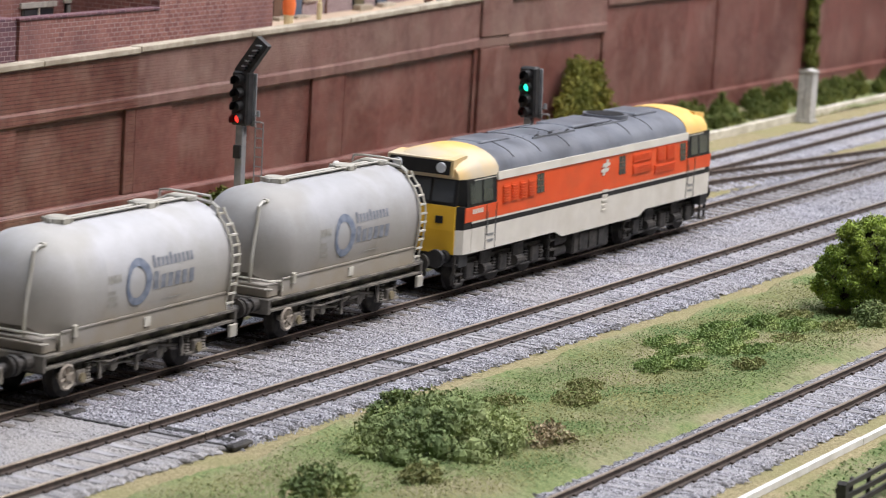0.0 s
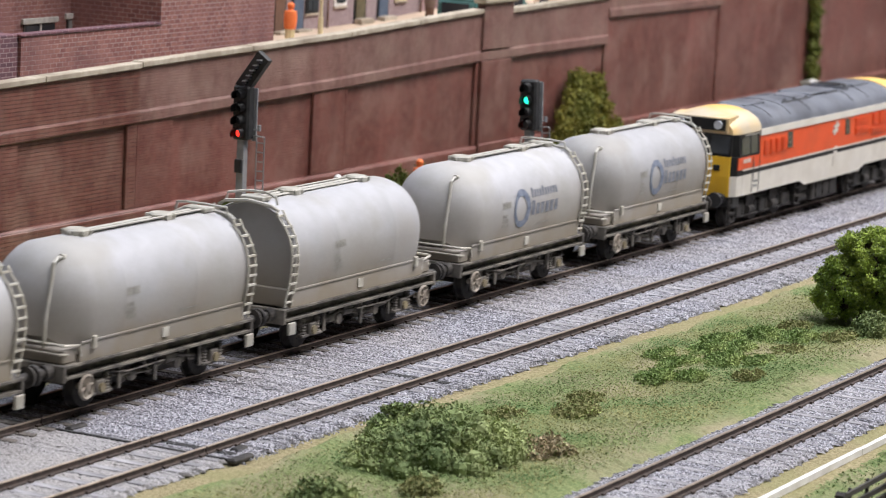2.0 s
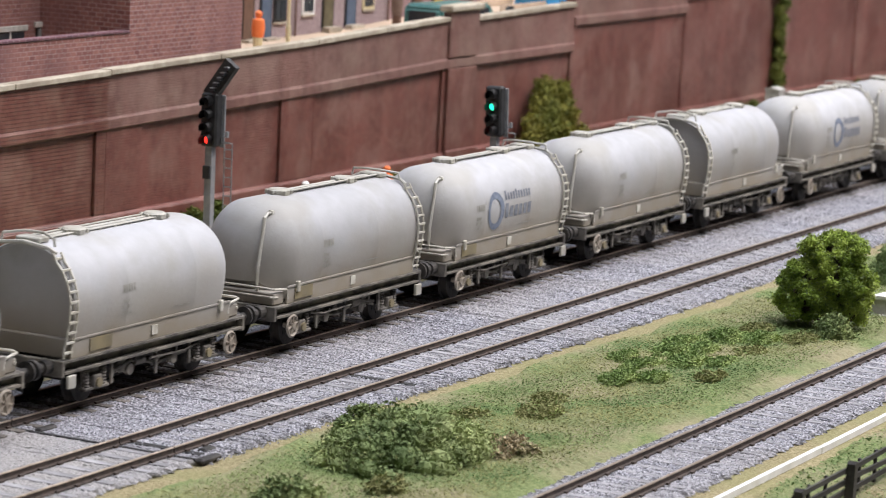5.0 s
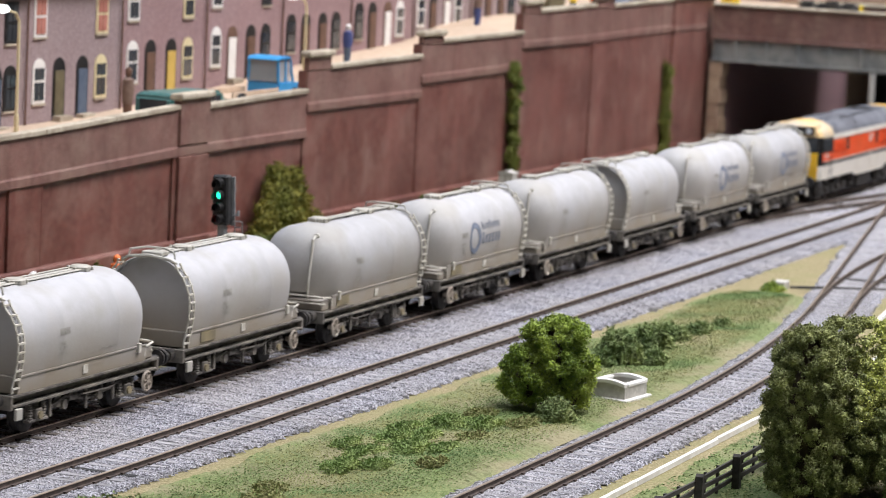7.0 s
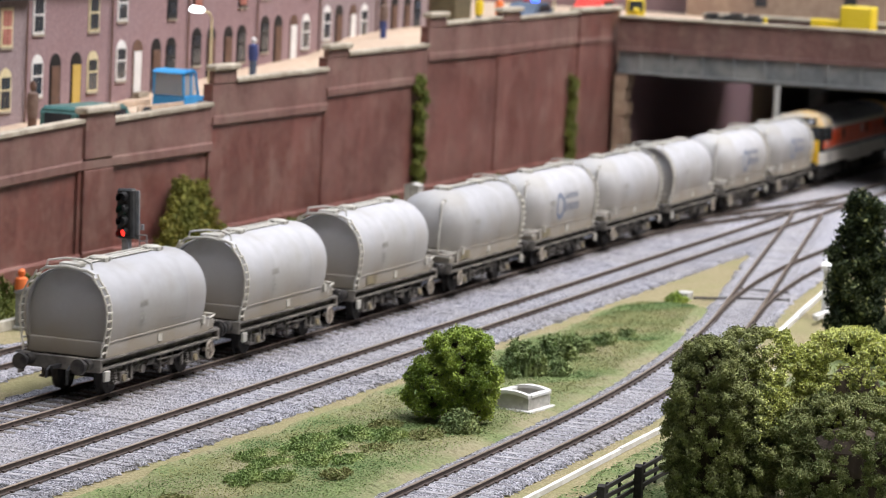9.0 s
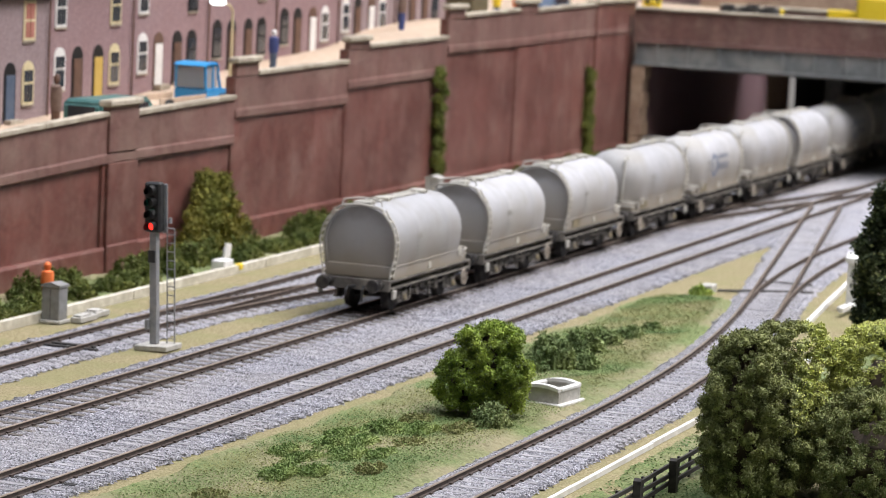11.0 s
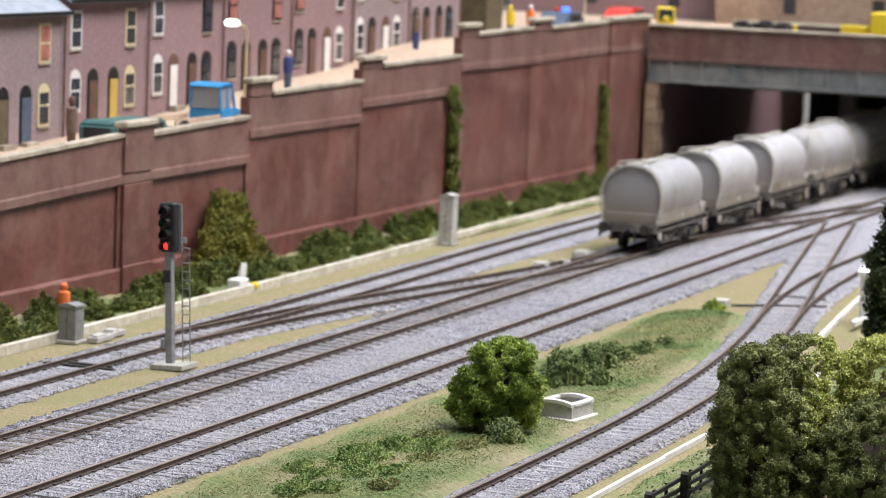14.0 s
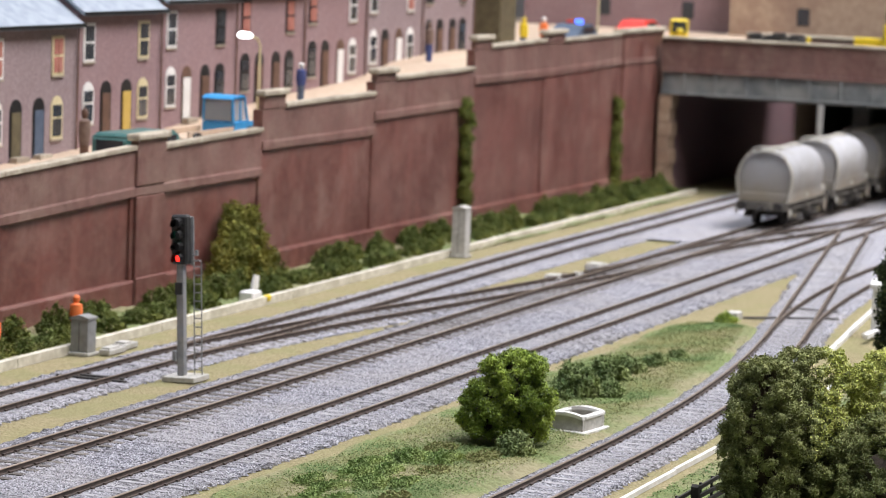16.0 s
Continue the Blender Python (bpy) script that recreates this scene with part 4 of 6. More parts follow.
            box(bm, 42.7, 46.9, y - 0.35, y + 0.35, z - 0.3, z + 0.3)
            part("rung", bm, LADDER, lad)
        bm = fresh()                                 # step plate at the foot of the ladder
        box(bm, 43.0, 46.8, s * 16.9 - 0.5, s * 16.9 + 0.5, 7.2, 10.9, 0.2)
        part("step", bm, TANK_GREY, w)
        bm = fresh()
        box(bm, -35, -33.2, s * 16.0 - 0.6, s * 16.0 + 0.6, 18.2, 21.6, 0.25)
        part("bracket", bm, LADDER, w)
        part("label_plate", box(fresh(), 0, 3, s * 15.75 - 0.15, s * 15.75 + 0.15, 16.2, 18.9), LADDER, w)
        # rail round the domed end
        bm = fresh()
        rod(bm, [(-47, 0, 20.4), (-47, s * 13, 20.4), (-46.5, s * 14.6, 20.2), (-40, s * 15.2, 19.6), (-39.4, s * 15.3, 16.5)], 0.4, 6)
        rod(bm, [(-47, 0, 17.8), (-47, s * 13.8, 17.8), (-45, s * 15.2, 17.6)], 0.35, 6)
        part("end_rail", bm, LADDER, w)
    bm = fresh()                                     # walkway and hatches
    box(bm, -24, 43, -2.1, -0.5, 46.3, 46.7, 0.15)
    box(bm, -24, 43, 0.5, 2.1, 46.3, 46.7, 0.15)
    for x in range(-22, 43, 8):
        box(bm, x, x + 1, -2.0, 2.0, 45.4, 46.25)
    rod(bm, [(-22, -2.6, 46.9), (42, -2.6, 46.9)], 0.3, 6)
    part("walkway", bm, TANK_GREY, w)
    for x in (-21, 21):
        bm = fresh()
        rod(bm, [(x, 0, 45.2), (x, 0, 47.2), (x, 0, 47.7)], [3.6, 3.6, 2.9], 16)
        for k in range(6):
            a = math.pi * k / 3
            box(bm, x + 3.8 * math.cos(a) - 0.5, x + 3.8 * math.cos(a) + 0.5, 3.8 * math.sin(a) - 0.5, 3.8 * math.sin(a) + 0.5, 46.0, 47.4, 0.2)
        part("hatch", bm, TANK_GREY, w)
    bm = fresh()                                     # end hood and hoop
    rod(bm, [(44.5, -10.6, 43.9), (45.2, -8, 45.3), (45.2, 0, 46.2), (45.2, 8, 45.3), (44.5, 10.6, 43.9)], 0.6, 6)
    rod(bm, [(43, -9, 45.4), (43, -8.5, 47.6), (40, -3.2, 48.4), (40, 3.2, 48.4), (43, 8.5, 47.6), (43, 9, 45.4)], 0.4, 6)
    box(bm, 38.5, 43.5, -4, 4, 45.8, 47.3, 0.3)
    part("end_hoop", bm, TANK_GREY, w)
    bm = fresh()                                     # vent pipe on the dome
    rod(bm, [(-37.5, -7.5, 42.3), (-40.6, -7.8, 42.6), (-42.8, -8.0, 41.4), (-43.6, -8.2, 38), (-46.6, -8.5, 26), (-46.9, -8.5, 19)], 0.55, 6)
    rod(bm, [(-37.0, -7.4, 42.2), (-38.8, -7.5, 42.4)], 1.0, 8)
    part("vent_pipe", bm, TANK_GREY, w)
    # markings
    for s in (-1, 1):
        f = -s   # writing runs the same way on both sides
        bm = fresh()
        x0 = (-16.5 + shift) * f
        for k, (dz, n, h) in enumerate(((30.6, 5, 2.2), (27.6, 3, 1.0), (25.9, 4, 1.0), (24.2, 4, 0.9))):
            for i in range(n):
                a = x0 + f * (i * 1.35)
                b = a + f * 0.85
                side_patch(bm, min(a, b), max(a, b), dz, dz + h, s, 0.14, 2)
        part("marking", bm, GREY_MARK, w, "small dark lettering reduced to bars")
        bm = fresh()
        a, b = sorted((8.0 * f, 18 * f))
        side_patch(bm, a, b, 22.9, 23.2, s, 0.14, 1)
        part("underline", bm, GREY_MARK, w)
        if logo == 1:
            bm = fresh()
            seg = 28
            for i in range(seg):
                q = []
                for j in (0, 1):
                    ang = 2 * math.pi * (i + j) / seg
                    for r in (6.3, 4.1 - 0.7 * math.cos(ang)):
                        x, z = (-1.5 + shift) * f + f * r * math.cos(ang), 29.5 + r * 1.05 * math.sin(ang)
                        q.append(bm.verts.new((x, s * (tank_side(z) + 0.2), z)))
                bm.faces.new((q[0], q[1], q[3], q[2]))
            part("emblem", bm, BLUE_MARK, w, "faded blue ring emblem")
            bm = fresh()
            for z, h, n, a0, wd in ((32.6, 2.5, 10, 5.8 + shift, 1.3), (26.4, 3.9, 6, 5.8 + shift, 2.5)):
                for i in range(n):
                    a = f * (a0 + i * wd * (1.62 if n == 10 else 1.45))
                    b = a + f * wd
                    hh = h * (1.3 if i in (0, 4) and n == 10 or i == 0 else 1.0)
                    side_patch(bm, min(a, b), max(a, b), z, z + hh, s, 0.15, 2)
            part("lettering", bm, LETTER_MARK, w, "dark blue lettering drawn as bars")
    return w


# ---------------------------------------------------------------- locomotive
def loco_section(z):
    """Half width of the locomotive body at a height."""
    if z < 30:
        return 17.2
    if z < 38.5:
        return 17.2 - (z - 30) * 0.08
    u = (z - 38.5) / 9.8
    return 16.5 * math.sqrt(max(0.0, 1 - u ** 2.1))


def roof_profile(n=14, z0=38.5, off=0.0):
    out = []
    for i in range(n + 1):
        w = math.pi * i / n
        out.append((-(16.6 + off) * math.cos(w), z0 + (9.4 + off) * math.sin(w) ** 0.85))
    return out


def side_band(bm, x0, x1, z0, z1, s, off=0.0, thick=0.6):
    prism(bm, [(s * (loco_section(z0) + off), z0), (s * (loco_section(z1) + off), z1), (s * (loco_section(z1) + off - thick), z1), (s * (loco_section(z0) + off - thick), z0)], x0, x1)


def locomotive():
    w = thing("diesel_locomotive", 0, 0, 0, "orange-red and off-white diesel locomotive with yellow cab ends", "locomotive")
    H = 105.5
    body = part("body", box(fresh(), -98, 98, -16.4, 16.4, 14, 38.4), LOCO_WHITE, w, "off-white lower body")
    bands = (("lower_panel", 14.0, 22.3, LOCO_WHITE, ""), ("black_stripe", 22.3, 24.0, LOCO_BLACK, "thin black waist stripe"),
             ("white_line", 24.0, 24.7, LOCO_WHITE, ""), ("upper_panel", 24.7, 37.0, LOCO_RED, "orange-red upper body side"),
             ("cantrail_band", 37.0, 39.7, LOCO_WHITE, "off-white cantrail band"))
    for s in (-1, 1):
        for name, z0, z1, m, lab in bands:
            bm = fresh()
            cab = 81 if z0 in (24.7, 37.0) else 99
            side_band(bm, -cab, cab, z0, z1 - 0.02, s, 0.45 if z0 == 37.0 else 0.0)
            part(name, bm, m, w, lab)
        bm = fresh()
        y = s * loco_section(14)
        prism(bm, [(-34, 14.0), (44, 14.0), (38, 11.8), (-28, 11.8)], *sorted((y, y - s * 0.6)), "y")
        part("valance", bm, LOCO_WHITE, w)
        for e in (-1, 1):                           # cab sides
            a, b = sorted((e * 81.1, e * 104.2))
            bm = fresh()
            side_band(bm, a, b, 24.7, 29.6, s)
            part("cab_side", bm, LOCO_RED, w)
            bm = fresh()
            a2, b2 = sorted((e * 81.1, e * 103.0))
            side_band(bm, a2, b2, 29.6, 38.9, s, -0.15)
            part("window_surround", bm, LOCO_BLACK, w)
            for c, d in ((84.5, 91.2), (92.6, 100.8)):
                c, d = sorted((e * c, e * d))
                bm = fresh()
                side_band(bm, c, d, 30.6, 37.9, s, 0.02, 0.3)
                part("cab_window", bm, GLASS_DARK, w, "dark cab window")
            bm = fresh()
            for c in (81.4, 88.8):
                side_band(bm, e * c - 0.2, e * c + 0.2, 14.2, 29.4, s, 0.08, 0.2)
            part("door_seam", bm, LOCO_BLACK, w)
            bm = fresh()
            for zz in (16.5, 18.5):
                side_band(bm, *sorted((e * 83.0, e * 87.4)), zz, zz + 0.9, s, 0.12, 0.3)
            part("door_step", bm, CASE_GREY, w)
            bm = fresh()
            for c in (82.3, 88.2):
                rod(bm, [(e * c, s * 17.5, 19), (e * c, s * 17.5, 27)], 0.14, 5)
            part("handrail", bm, CASE_GREY, w)
        # louvres and windows along the side, counted from the rear cab
        for x in (-77, -70.5, -64, -57.5):
            bm = fresh()
            side_band(bm, x, x + 4.9, 28.6, 34.8, s, 0.1, 0.3)
            grille = part("grille", bm, LOCO_RED, w)
            for i in range(6):
                bm = fresh()
                side_band(bm, x + 0.4, x + 4.5, 29.0 + i * 0.95, 29.45 + i * 0.95, s, 0.45, 0.4)
                part("slat", bm, LOCO_RED, grille)
        for x0, x1, z0, z1 in ((30, 47, 28.2, 31.8), (30, 47, 32.6, 36.2), (52, 59, 31, 36.4), (61, 69, 31, 36.4), (50, 69, 26.6, 29.8)):
            bm = fresh()
            side_band(bm, x0, x1, z0, z1, s, 0.1, 0.3)
            grille = part("grille", bm, LOCO_RED, w)
            k = int((z1 - z0) / 0.75)
            for i in range(k):
                bm = fresh()
                side_band(bm, x0 + 0.4, x1 - 0.4, z0 + 0.25 + i * 0.75, z0 + 0.6 + i * 0.75, s, 0.4, 0.4)
                part("slat", bm, LOCO_RED, grille)
        for x in (-50.5, 18.0, 74):
            bm = fresh()
            side_band(bm, x, x + 5.4, 29.4, 36.0, s, 0.06, 0.3)
            win = part("side_window", bm, GLASS_DARK, w, "small barred side window")
            bm = fresh()
            for z in (31.5, 33.6):
                side_band(bm, x, x + 5.4, z, z + 0.35, s, 0.16, 0.2)
            side_band(bm, x + 2.5, x + 2.9, 29.4, 36.0, s, 0.16, 0.2)
            part("window_bar", bm, BROWN, win)
        bm = fresh()
        f = -s
        for dz, sh in ((31.6, 0), (33.6, 0.9)):
            prism(bm, [(f * (1.6 + sh), dz), (f * (7.6 + sh), dz), (f * (8.4 + sh), dz + 1.2), (f * (2.4 + sh), dz + 1.2)], s * 17.05, s * 17.3, "y")
        prism(bm, [(f * 3.0, 30.4), (f * 4.8, 30.4), (f * 8.0, 36.0), (f * 6.2, 36.0)], s * 17.05, s * 17.3, "y")
        part("emblem", bm, LOCO_WHITE, w, "white emblem drawn as plain bars")
        bm = fresh()
        for i in range(5):
            x = (-99.0 if s < 0 else 92.0) + i * 1.6
            side_band(bm, x, x + 1.1, 27.2, 28.8, s, 0.08, 0.2)
        part("number_bars", bm, LOCO_WHITE, w)
        bm = fresh()
        for i in range(5):
            side_band(bm, 4.0, 8.5, 21.0 + i * 1.8 - 4, 21.9 + i * 1.8 - 4, s, 0.2, 0.3)
        part("vent", bm, LOCO_WHITE, w)
    # roof
    bm = fresh()
    prism(bm, roof_profile(), -80, 80)
    part("roof", bm, ROOF_GREY, w, "dirty grey roof", 40)
    bm = fresh()
    for x0, x1, y in ((-40, -6, 9), (-40, -6, -9), (12, 40, -8.5), (12, 40, 8.5)):
        box(bm, x0, x1, y - 0.3, y + 0.3, 46.3, 47.2)
    for x in range(-60, -8, 6):
        rod(bm, [(x, -6.0, 46.9), (x + 2.5, -6.0, 46.9)], 0.6, 6)
    box(bm, 52, 72, -7, 7, 46.8, 48.3, 0.5)
    box(bm, -4, 28, -7.5, 7.5, 46.6, 48.05, 0.4)
    box(bm, -74, -52, -6, 6, 47.0, 48.2, 0.5)
    rod(bm, [(40, 0, 46.6), (40, 0, 48.5)], 8.5, 24)
    part("roof_hatch", bm, ROOF_GREY, w)
    bm = fresh()
    rod(bm, [(40, 0, 48.5), (40, 0, 48.7)], 7.2, 24)
    part("fan_grille", bm, LOCO_BLACK, w)
    bm = fresh()
    for x in (-66, -45, -22, 30, 50):                 # panel joints and oil-dark lifting gear
        for i, (y, z) in enumerate(roof_profile(14, 38.5, 0.06)[2:12]):
            ya, za = roof_profile(14, 38.5, 0.06)[3 + i]
            rod(bm, [(x, y, z), (x, ya, za)], 0.16, 4)
    for x0, y in ((-36, -8), (-30, -5.5), (-24, -7.5), (-17, -4.5), (-12, -8.5)):
        rod(bm, [(x0, y, 46.6), (x0 + 3.5, y + 0.8, 46.9)], 0.75, 6)
    rod(bm, [(-3, -7.8, 47.1), (27, -7.8, 47.1)], 0.3, 5)
    part("roof_seam", bm, LOCO_BLACK, w, "oily black panel joints and lifting gear")
    # cabs
    for e in (-1, 1):
        bm = fresh()                                # domed cab roof
        rings = []
        for x, k, zs in ((80.05, 1, 0), (92, 0.995, 0), (98, 0.975, -0.4), (102.5, 0.94, -1.2), (105.2, 0.88, -2.6)):
            rings.append([bm.verts.new((e * x, y * k, 38.9 + (z - 38.5) * (k * 0.98) + zs * (z - 38.5) / 12)) for y, z in roof_profile()])
        for u, v in zip(rings, rings[1:]):
            for i in range(len(u) - 1):
                bm.faces.new((u[i], u[i + 1], v[i + 1], v[i]))
            bm.faces.new((u[-1], u[0], v[0], v[-1]))
        bm.faces.new(rings[0])
        bm.faces.new(rings[-1])
        part("cab_roof", bm, ROOF_YELLOW, w, "faded yellow cab roof", 40)
        # front: lower nose, window band
        def front(profile, y0, y1, mat, name, lab=""):
            b = fresh()
            prism(b, [(e * x, z) for x, z in profile], y0, y1, "y")
            return part(name, b, mat, w, lab)
        front([(98, 14), (106.5, 14), (107.3, 22), (106.9, 30.0), (98, 30.0)], -14.6, 14.6, LOCO_YELLOW, "nose", "yellow warning panel")
        for s in (-1, 1):
            b = fresh()
            prism(b, [(e * 98.0, s * 17.15), (e * 104.4, s * 16.9), (e * 106.4, s * 14.65), (e * 98.0, s * 14.65)], 14.0, 22.2, "z")
            part("corner", b, LOCO_WHITE, w)
            b = fresh()
            prism(b, [(e * 98.0, s * 17.1), (e * 104.4, s * 16.85), (e * 106.4, s * 14.65), (e * 98.0, s * 14.65)], 22.25, 30.0, "z")
            part("corner", b, LOCO_BLACK, w)
            b = fresh()
            prism(b, [(e * 98.0, s * 16.7), (e * 103.0, s * 16.5), (e * 104.6, s * 14.3), (e * 98.0, s * 14.3)], 30.05, 38.9, "z")
            part("corner_pillar", b, LOCO_BLACK, w)
        front([(98, 30.05), (106.6, 30.05), (104.9, 39.4), (98, 39.4)], -14.3, 14.3, LOCO_BLACK, "window_band")
        for y0, y1 in ((-13.4, -5.4), (-4.4, 4.4), (5.4, 13.4)):
            front([(105.9, 31.2), (106.65, 31.2), (105.25, 38.4), (104.4, 38.4)], y0, y1, GLASS_DARK, "windscreen", "dark windscreen pane")
        front([(96, 39.5), (106.2, 39.5), (105.6, 45.2), (96, 46.2)], -12.5, 12.5, ROOF_YELLOW, "headcode_box", "yellow headcode box")
        front([(105.8, 40.2), (106.45, 40.2), (105.95, 44.7), (105.2, 44.7)], -11.4, 11.4, LOCO_BLACK, "headcode_panel", "black headcode panel")
        for y in (-8.2, 8.2):
            b = fresh()
            rod(b, [(e * 105.8, y, 42.5), (e * 106.65, y, 42.45)], 1.75, 16)
            part("marker_light", b, LENS_WHITE, w, "round white marker light")
        b = fresh()
        for y in (-9, 9):
            box(b, *sorted((e * 107.1, e * 107.7)), y - 1.4, y + 1.4, 24.2, 26.6, 0.2)
        rod(b, [(e * 107.7, -4, 19), (e * 108.2, -4, 19), (e * 108.2, 4, 19), (e * 107.7, 4, 19)], 0.3, 5)
        for i in range(3):
            box(b, *sorted((e * 107.2, e * 107.6)), -3 + i * 2.2, -1.8 + i * 2.2, 20.5, 22.0)
        part("nose_fittings", b, LOCO_BLACK, w)
        b = fresh()
        box(b, *sorted((e * 99, e * 105.6)), -16.2, 16.2, 9.6, 13.9, 0.3)
        part("buffer_beam", b, BLACK, w)
        for y in (-11.4, 11.4):
            b = fresh()
            rod(b, [(e * 105.7, y, 13.2), (e * 108.6, y, 13.2), (e * 108.7, y, 13.2), (e * 112.4, y, 13.2), (e * 112.5, y, 13.2), (e * 113.4, y, 13.2)], [2.2, 2.1, 1.4, 1.4, 3.2, 3.0], 14)
            part("buffer", b, BLACK, w)
        b = fresh()
        rod(b, [(e * 105.7, 5, 12), (e * 108, 5, 10), (e * 108, 5, 5)], 0.6, 6)
        rod(b, [(e * 105.7, -5, 12), (e * 108, -5, 10), (e * 108, -5, 6)], 0.6, 6)
        box(b, *sorted((e * 105, e * 111)), -1, 1, 10.8, 12.0)
        part("coupling", b, BLACK, w)
        # bogie
        b = fresh()
        cx = e * 68
        for s in (-1, 1):
            prism(b, [(cx - 33, 10.8), (cx - 30, 7), (cx + 30, 7), (cx + 33, 10.8)], s * 11.6 - 0.8, s * 11.6 + 0.8, "y")
            for x in (-25, 0, 25):
                box(b, cx + x - 3, cx + x + 3, s * 12.8 - 1.6, s * 12.8 + 1.6, 4.2, 10, 0.5)
                for d in (-6, 6):
                    rod(b, [(cx + x + d, s * 12.8, 5 + 0.5 * k) for k in range(10)], [1.5 if k % 2 else 1.1 for k in range(10)], 8)
            for x in (-13, 12):
                rod(b, [(cx + x - 3, s * 13.6, 6.5), (cx + x + 3, s * 13.6, 6.5)], 1.8, 10)
                box(b, cx + x - 4, cx + x + 4, s * 13.5 - 0.6, s * 13.5 + 0.6, 8.2, 12.5, 0.3)
            rod(b, [(cx - 34, s * 13.4, 4.2), (cx + 34, s * 13.4, 4.2)], 0.5, 6)
            for x in (-36, 36):
                for z in (3.6, 7.0, 10.4):
                    box(b, cx + x - 2.6, cx + x + 2.6, s * 15 - 1.0, s * 15 + 1.0, z, z + 0.6)
                box(b, cx + x - 2.7, cx + x - 2.1, s * 15 - 0.4, s * 15 + 0.4, 3.6, 13.5)
                box(b, cx + x + 2.1, cx + x + 2.7, s * 15 - 0.4, s * 15 + 0.4, 3.6, 13.5)
        box(b, cx - 30, cx + 30, -10.5, 10.5, 8, 12.5)
        part("bogie", b, GEAR, w, "black six-wheel bogie frame")
        for x, r in ((-25, 6.9), (0, 6.9), (25, 6.9)):
            ws = part("wheelset", wheelset_bm(r), GEAR, w)
            ws.location = ((cx + x) * MM, 0, (r + 0.05) * MM)
            AXLES.append((ws, r, False))
    b = fresh()
    box(b, -14, 16, -15.4, 15.4, 3.4, 12.1, 0.6)
    for x in (-10, -2, 6):
        box(b, x, x + 6.5, -15.9, 15.9, 4.4, 10.8, 0.3)
    part("battery_box", b, GEAR, w, "dusty grey battery box")
    for s in (-1, 1):
        for z in (5.5, 9.5):
            b = fresh()
            rod(b, [(-28, s * 12.5, z), (-18, s * 12.5, z)], 2.0, 12)
            part("air_tank", b, GEAR, w)
    return w


WAGON_LABELS = {1: "dirty off-white cement tank wagon with a faded blue ring emblem",
                0: "dirty off-white cement tank wagon without an emblem"}
# emblem (1) or plain (0), ladder at the rear
CONSIST = [(1, False), (1, False), (0, True), (0, False), (1, False), (0, False), (0, True), (0, True), (0, True)]
FIRST_FRONT, PITCH, HALF = 97.2, 114.2, 47.7
TRAIN = []   # thing, place at the start, turned round
for i, (emblem, back) in enumerate(CONSIST):
    wagon = cement_wagon(emblem, back, WAGON_LABELS[emblem], -10.0 if i == 4 else -3.0)
    if i in (4, 5, 6):
        patch = -30.5 if not back else 28.5
        for side in (-15.75, 15.75):
            part("yellow_panel", box(fresh(), patch - 5, patch + 6, side - 0.12, side + 0.12, 16.0, 19.6), BRASS, wagon, "worn yellow panel on the skirt")
    TRAIN.append((wagon, FIRST_FRONT - HALF - PITCH * i, back))
TRAIN.append((locomotive(), 228.5, False))


# ---------------------------------------------------------------- plants
def ball(cx, cy, cz, rx, rz, rng, seg=7, rows=5):
    v, f = [], []
    for i in range(rows + 1):
        th = math.pi * i / rows
        for k in range(seg):
            ph = 2 * math.pi * k / seg
            j = rng.uniform(0.85, 1.1)
            v.append((cx + rx * j * math.sin(th) * math.cos(ph), cy + rx * j * math.sin(th) * math.sin(ph), cz + rz * j * math.cos(th)))
    for i in range(rows):
        for k in range(seg):
            f.append((i * seg + k, i * seg + (k + 1) % seg, (i + 1) * seg + (k + 1) % seg, (i + 1) * seg + k))
    return v, f


def crown_mesh(name, blobs, n, leaf, mats, parent=None, label="", seed=1, up=0.8, core=0.7, floor=None, hearts=()):
    """A crown of many small leaves round an uneven heart, dark to paint its inner shade. mats: leaf, second leaf; the
    second takes the upper right tufts.
    """
    rng = np.random.default_rng(seed)
    pts = clump_points(rng, blobs, n)
    pts = pts + rng.normal(0, leaf * 0.9, pts.shape)
    if floor is not None:
        pts = pts[pts[:, 2] > floor]
    verts, faces = leaves(rng, pts, leaf, up)
    k = len(pts)
    pick = (rng.random(k) < 0.12).astype(int) if len(mats) < 3 else mats[2](pts, rng)
    idx = np.concatenate([pick, pick])
    vs, fs = verts.tolist(), faces.tolist()
    mi = idx.tolist()
    # hearts are added balls in bark colour, standing in for inner shade
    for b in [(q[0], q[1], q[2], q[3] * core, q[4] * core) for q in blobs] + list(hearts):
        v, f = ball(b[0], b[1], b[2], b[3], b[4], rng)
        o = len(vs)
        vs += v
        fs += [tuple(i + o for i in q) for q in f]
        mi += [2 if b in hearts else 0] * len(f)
    ob = raw(name, np.array(vs), fs, [mats[0], mats[1], BARK_AND_SHADE], parent, label)
    ob.data.polygons.foreach_set("material_index", mi)
    return ob


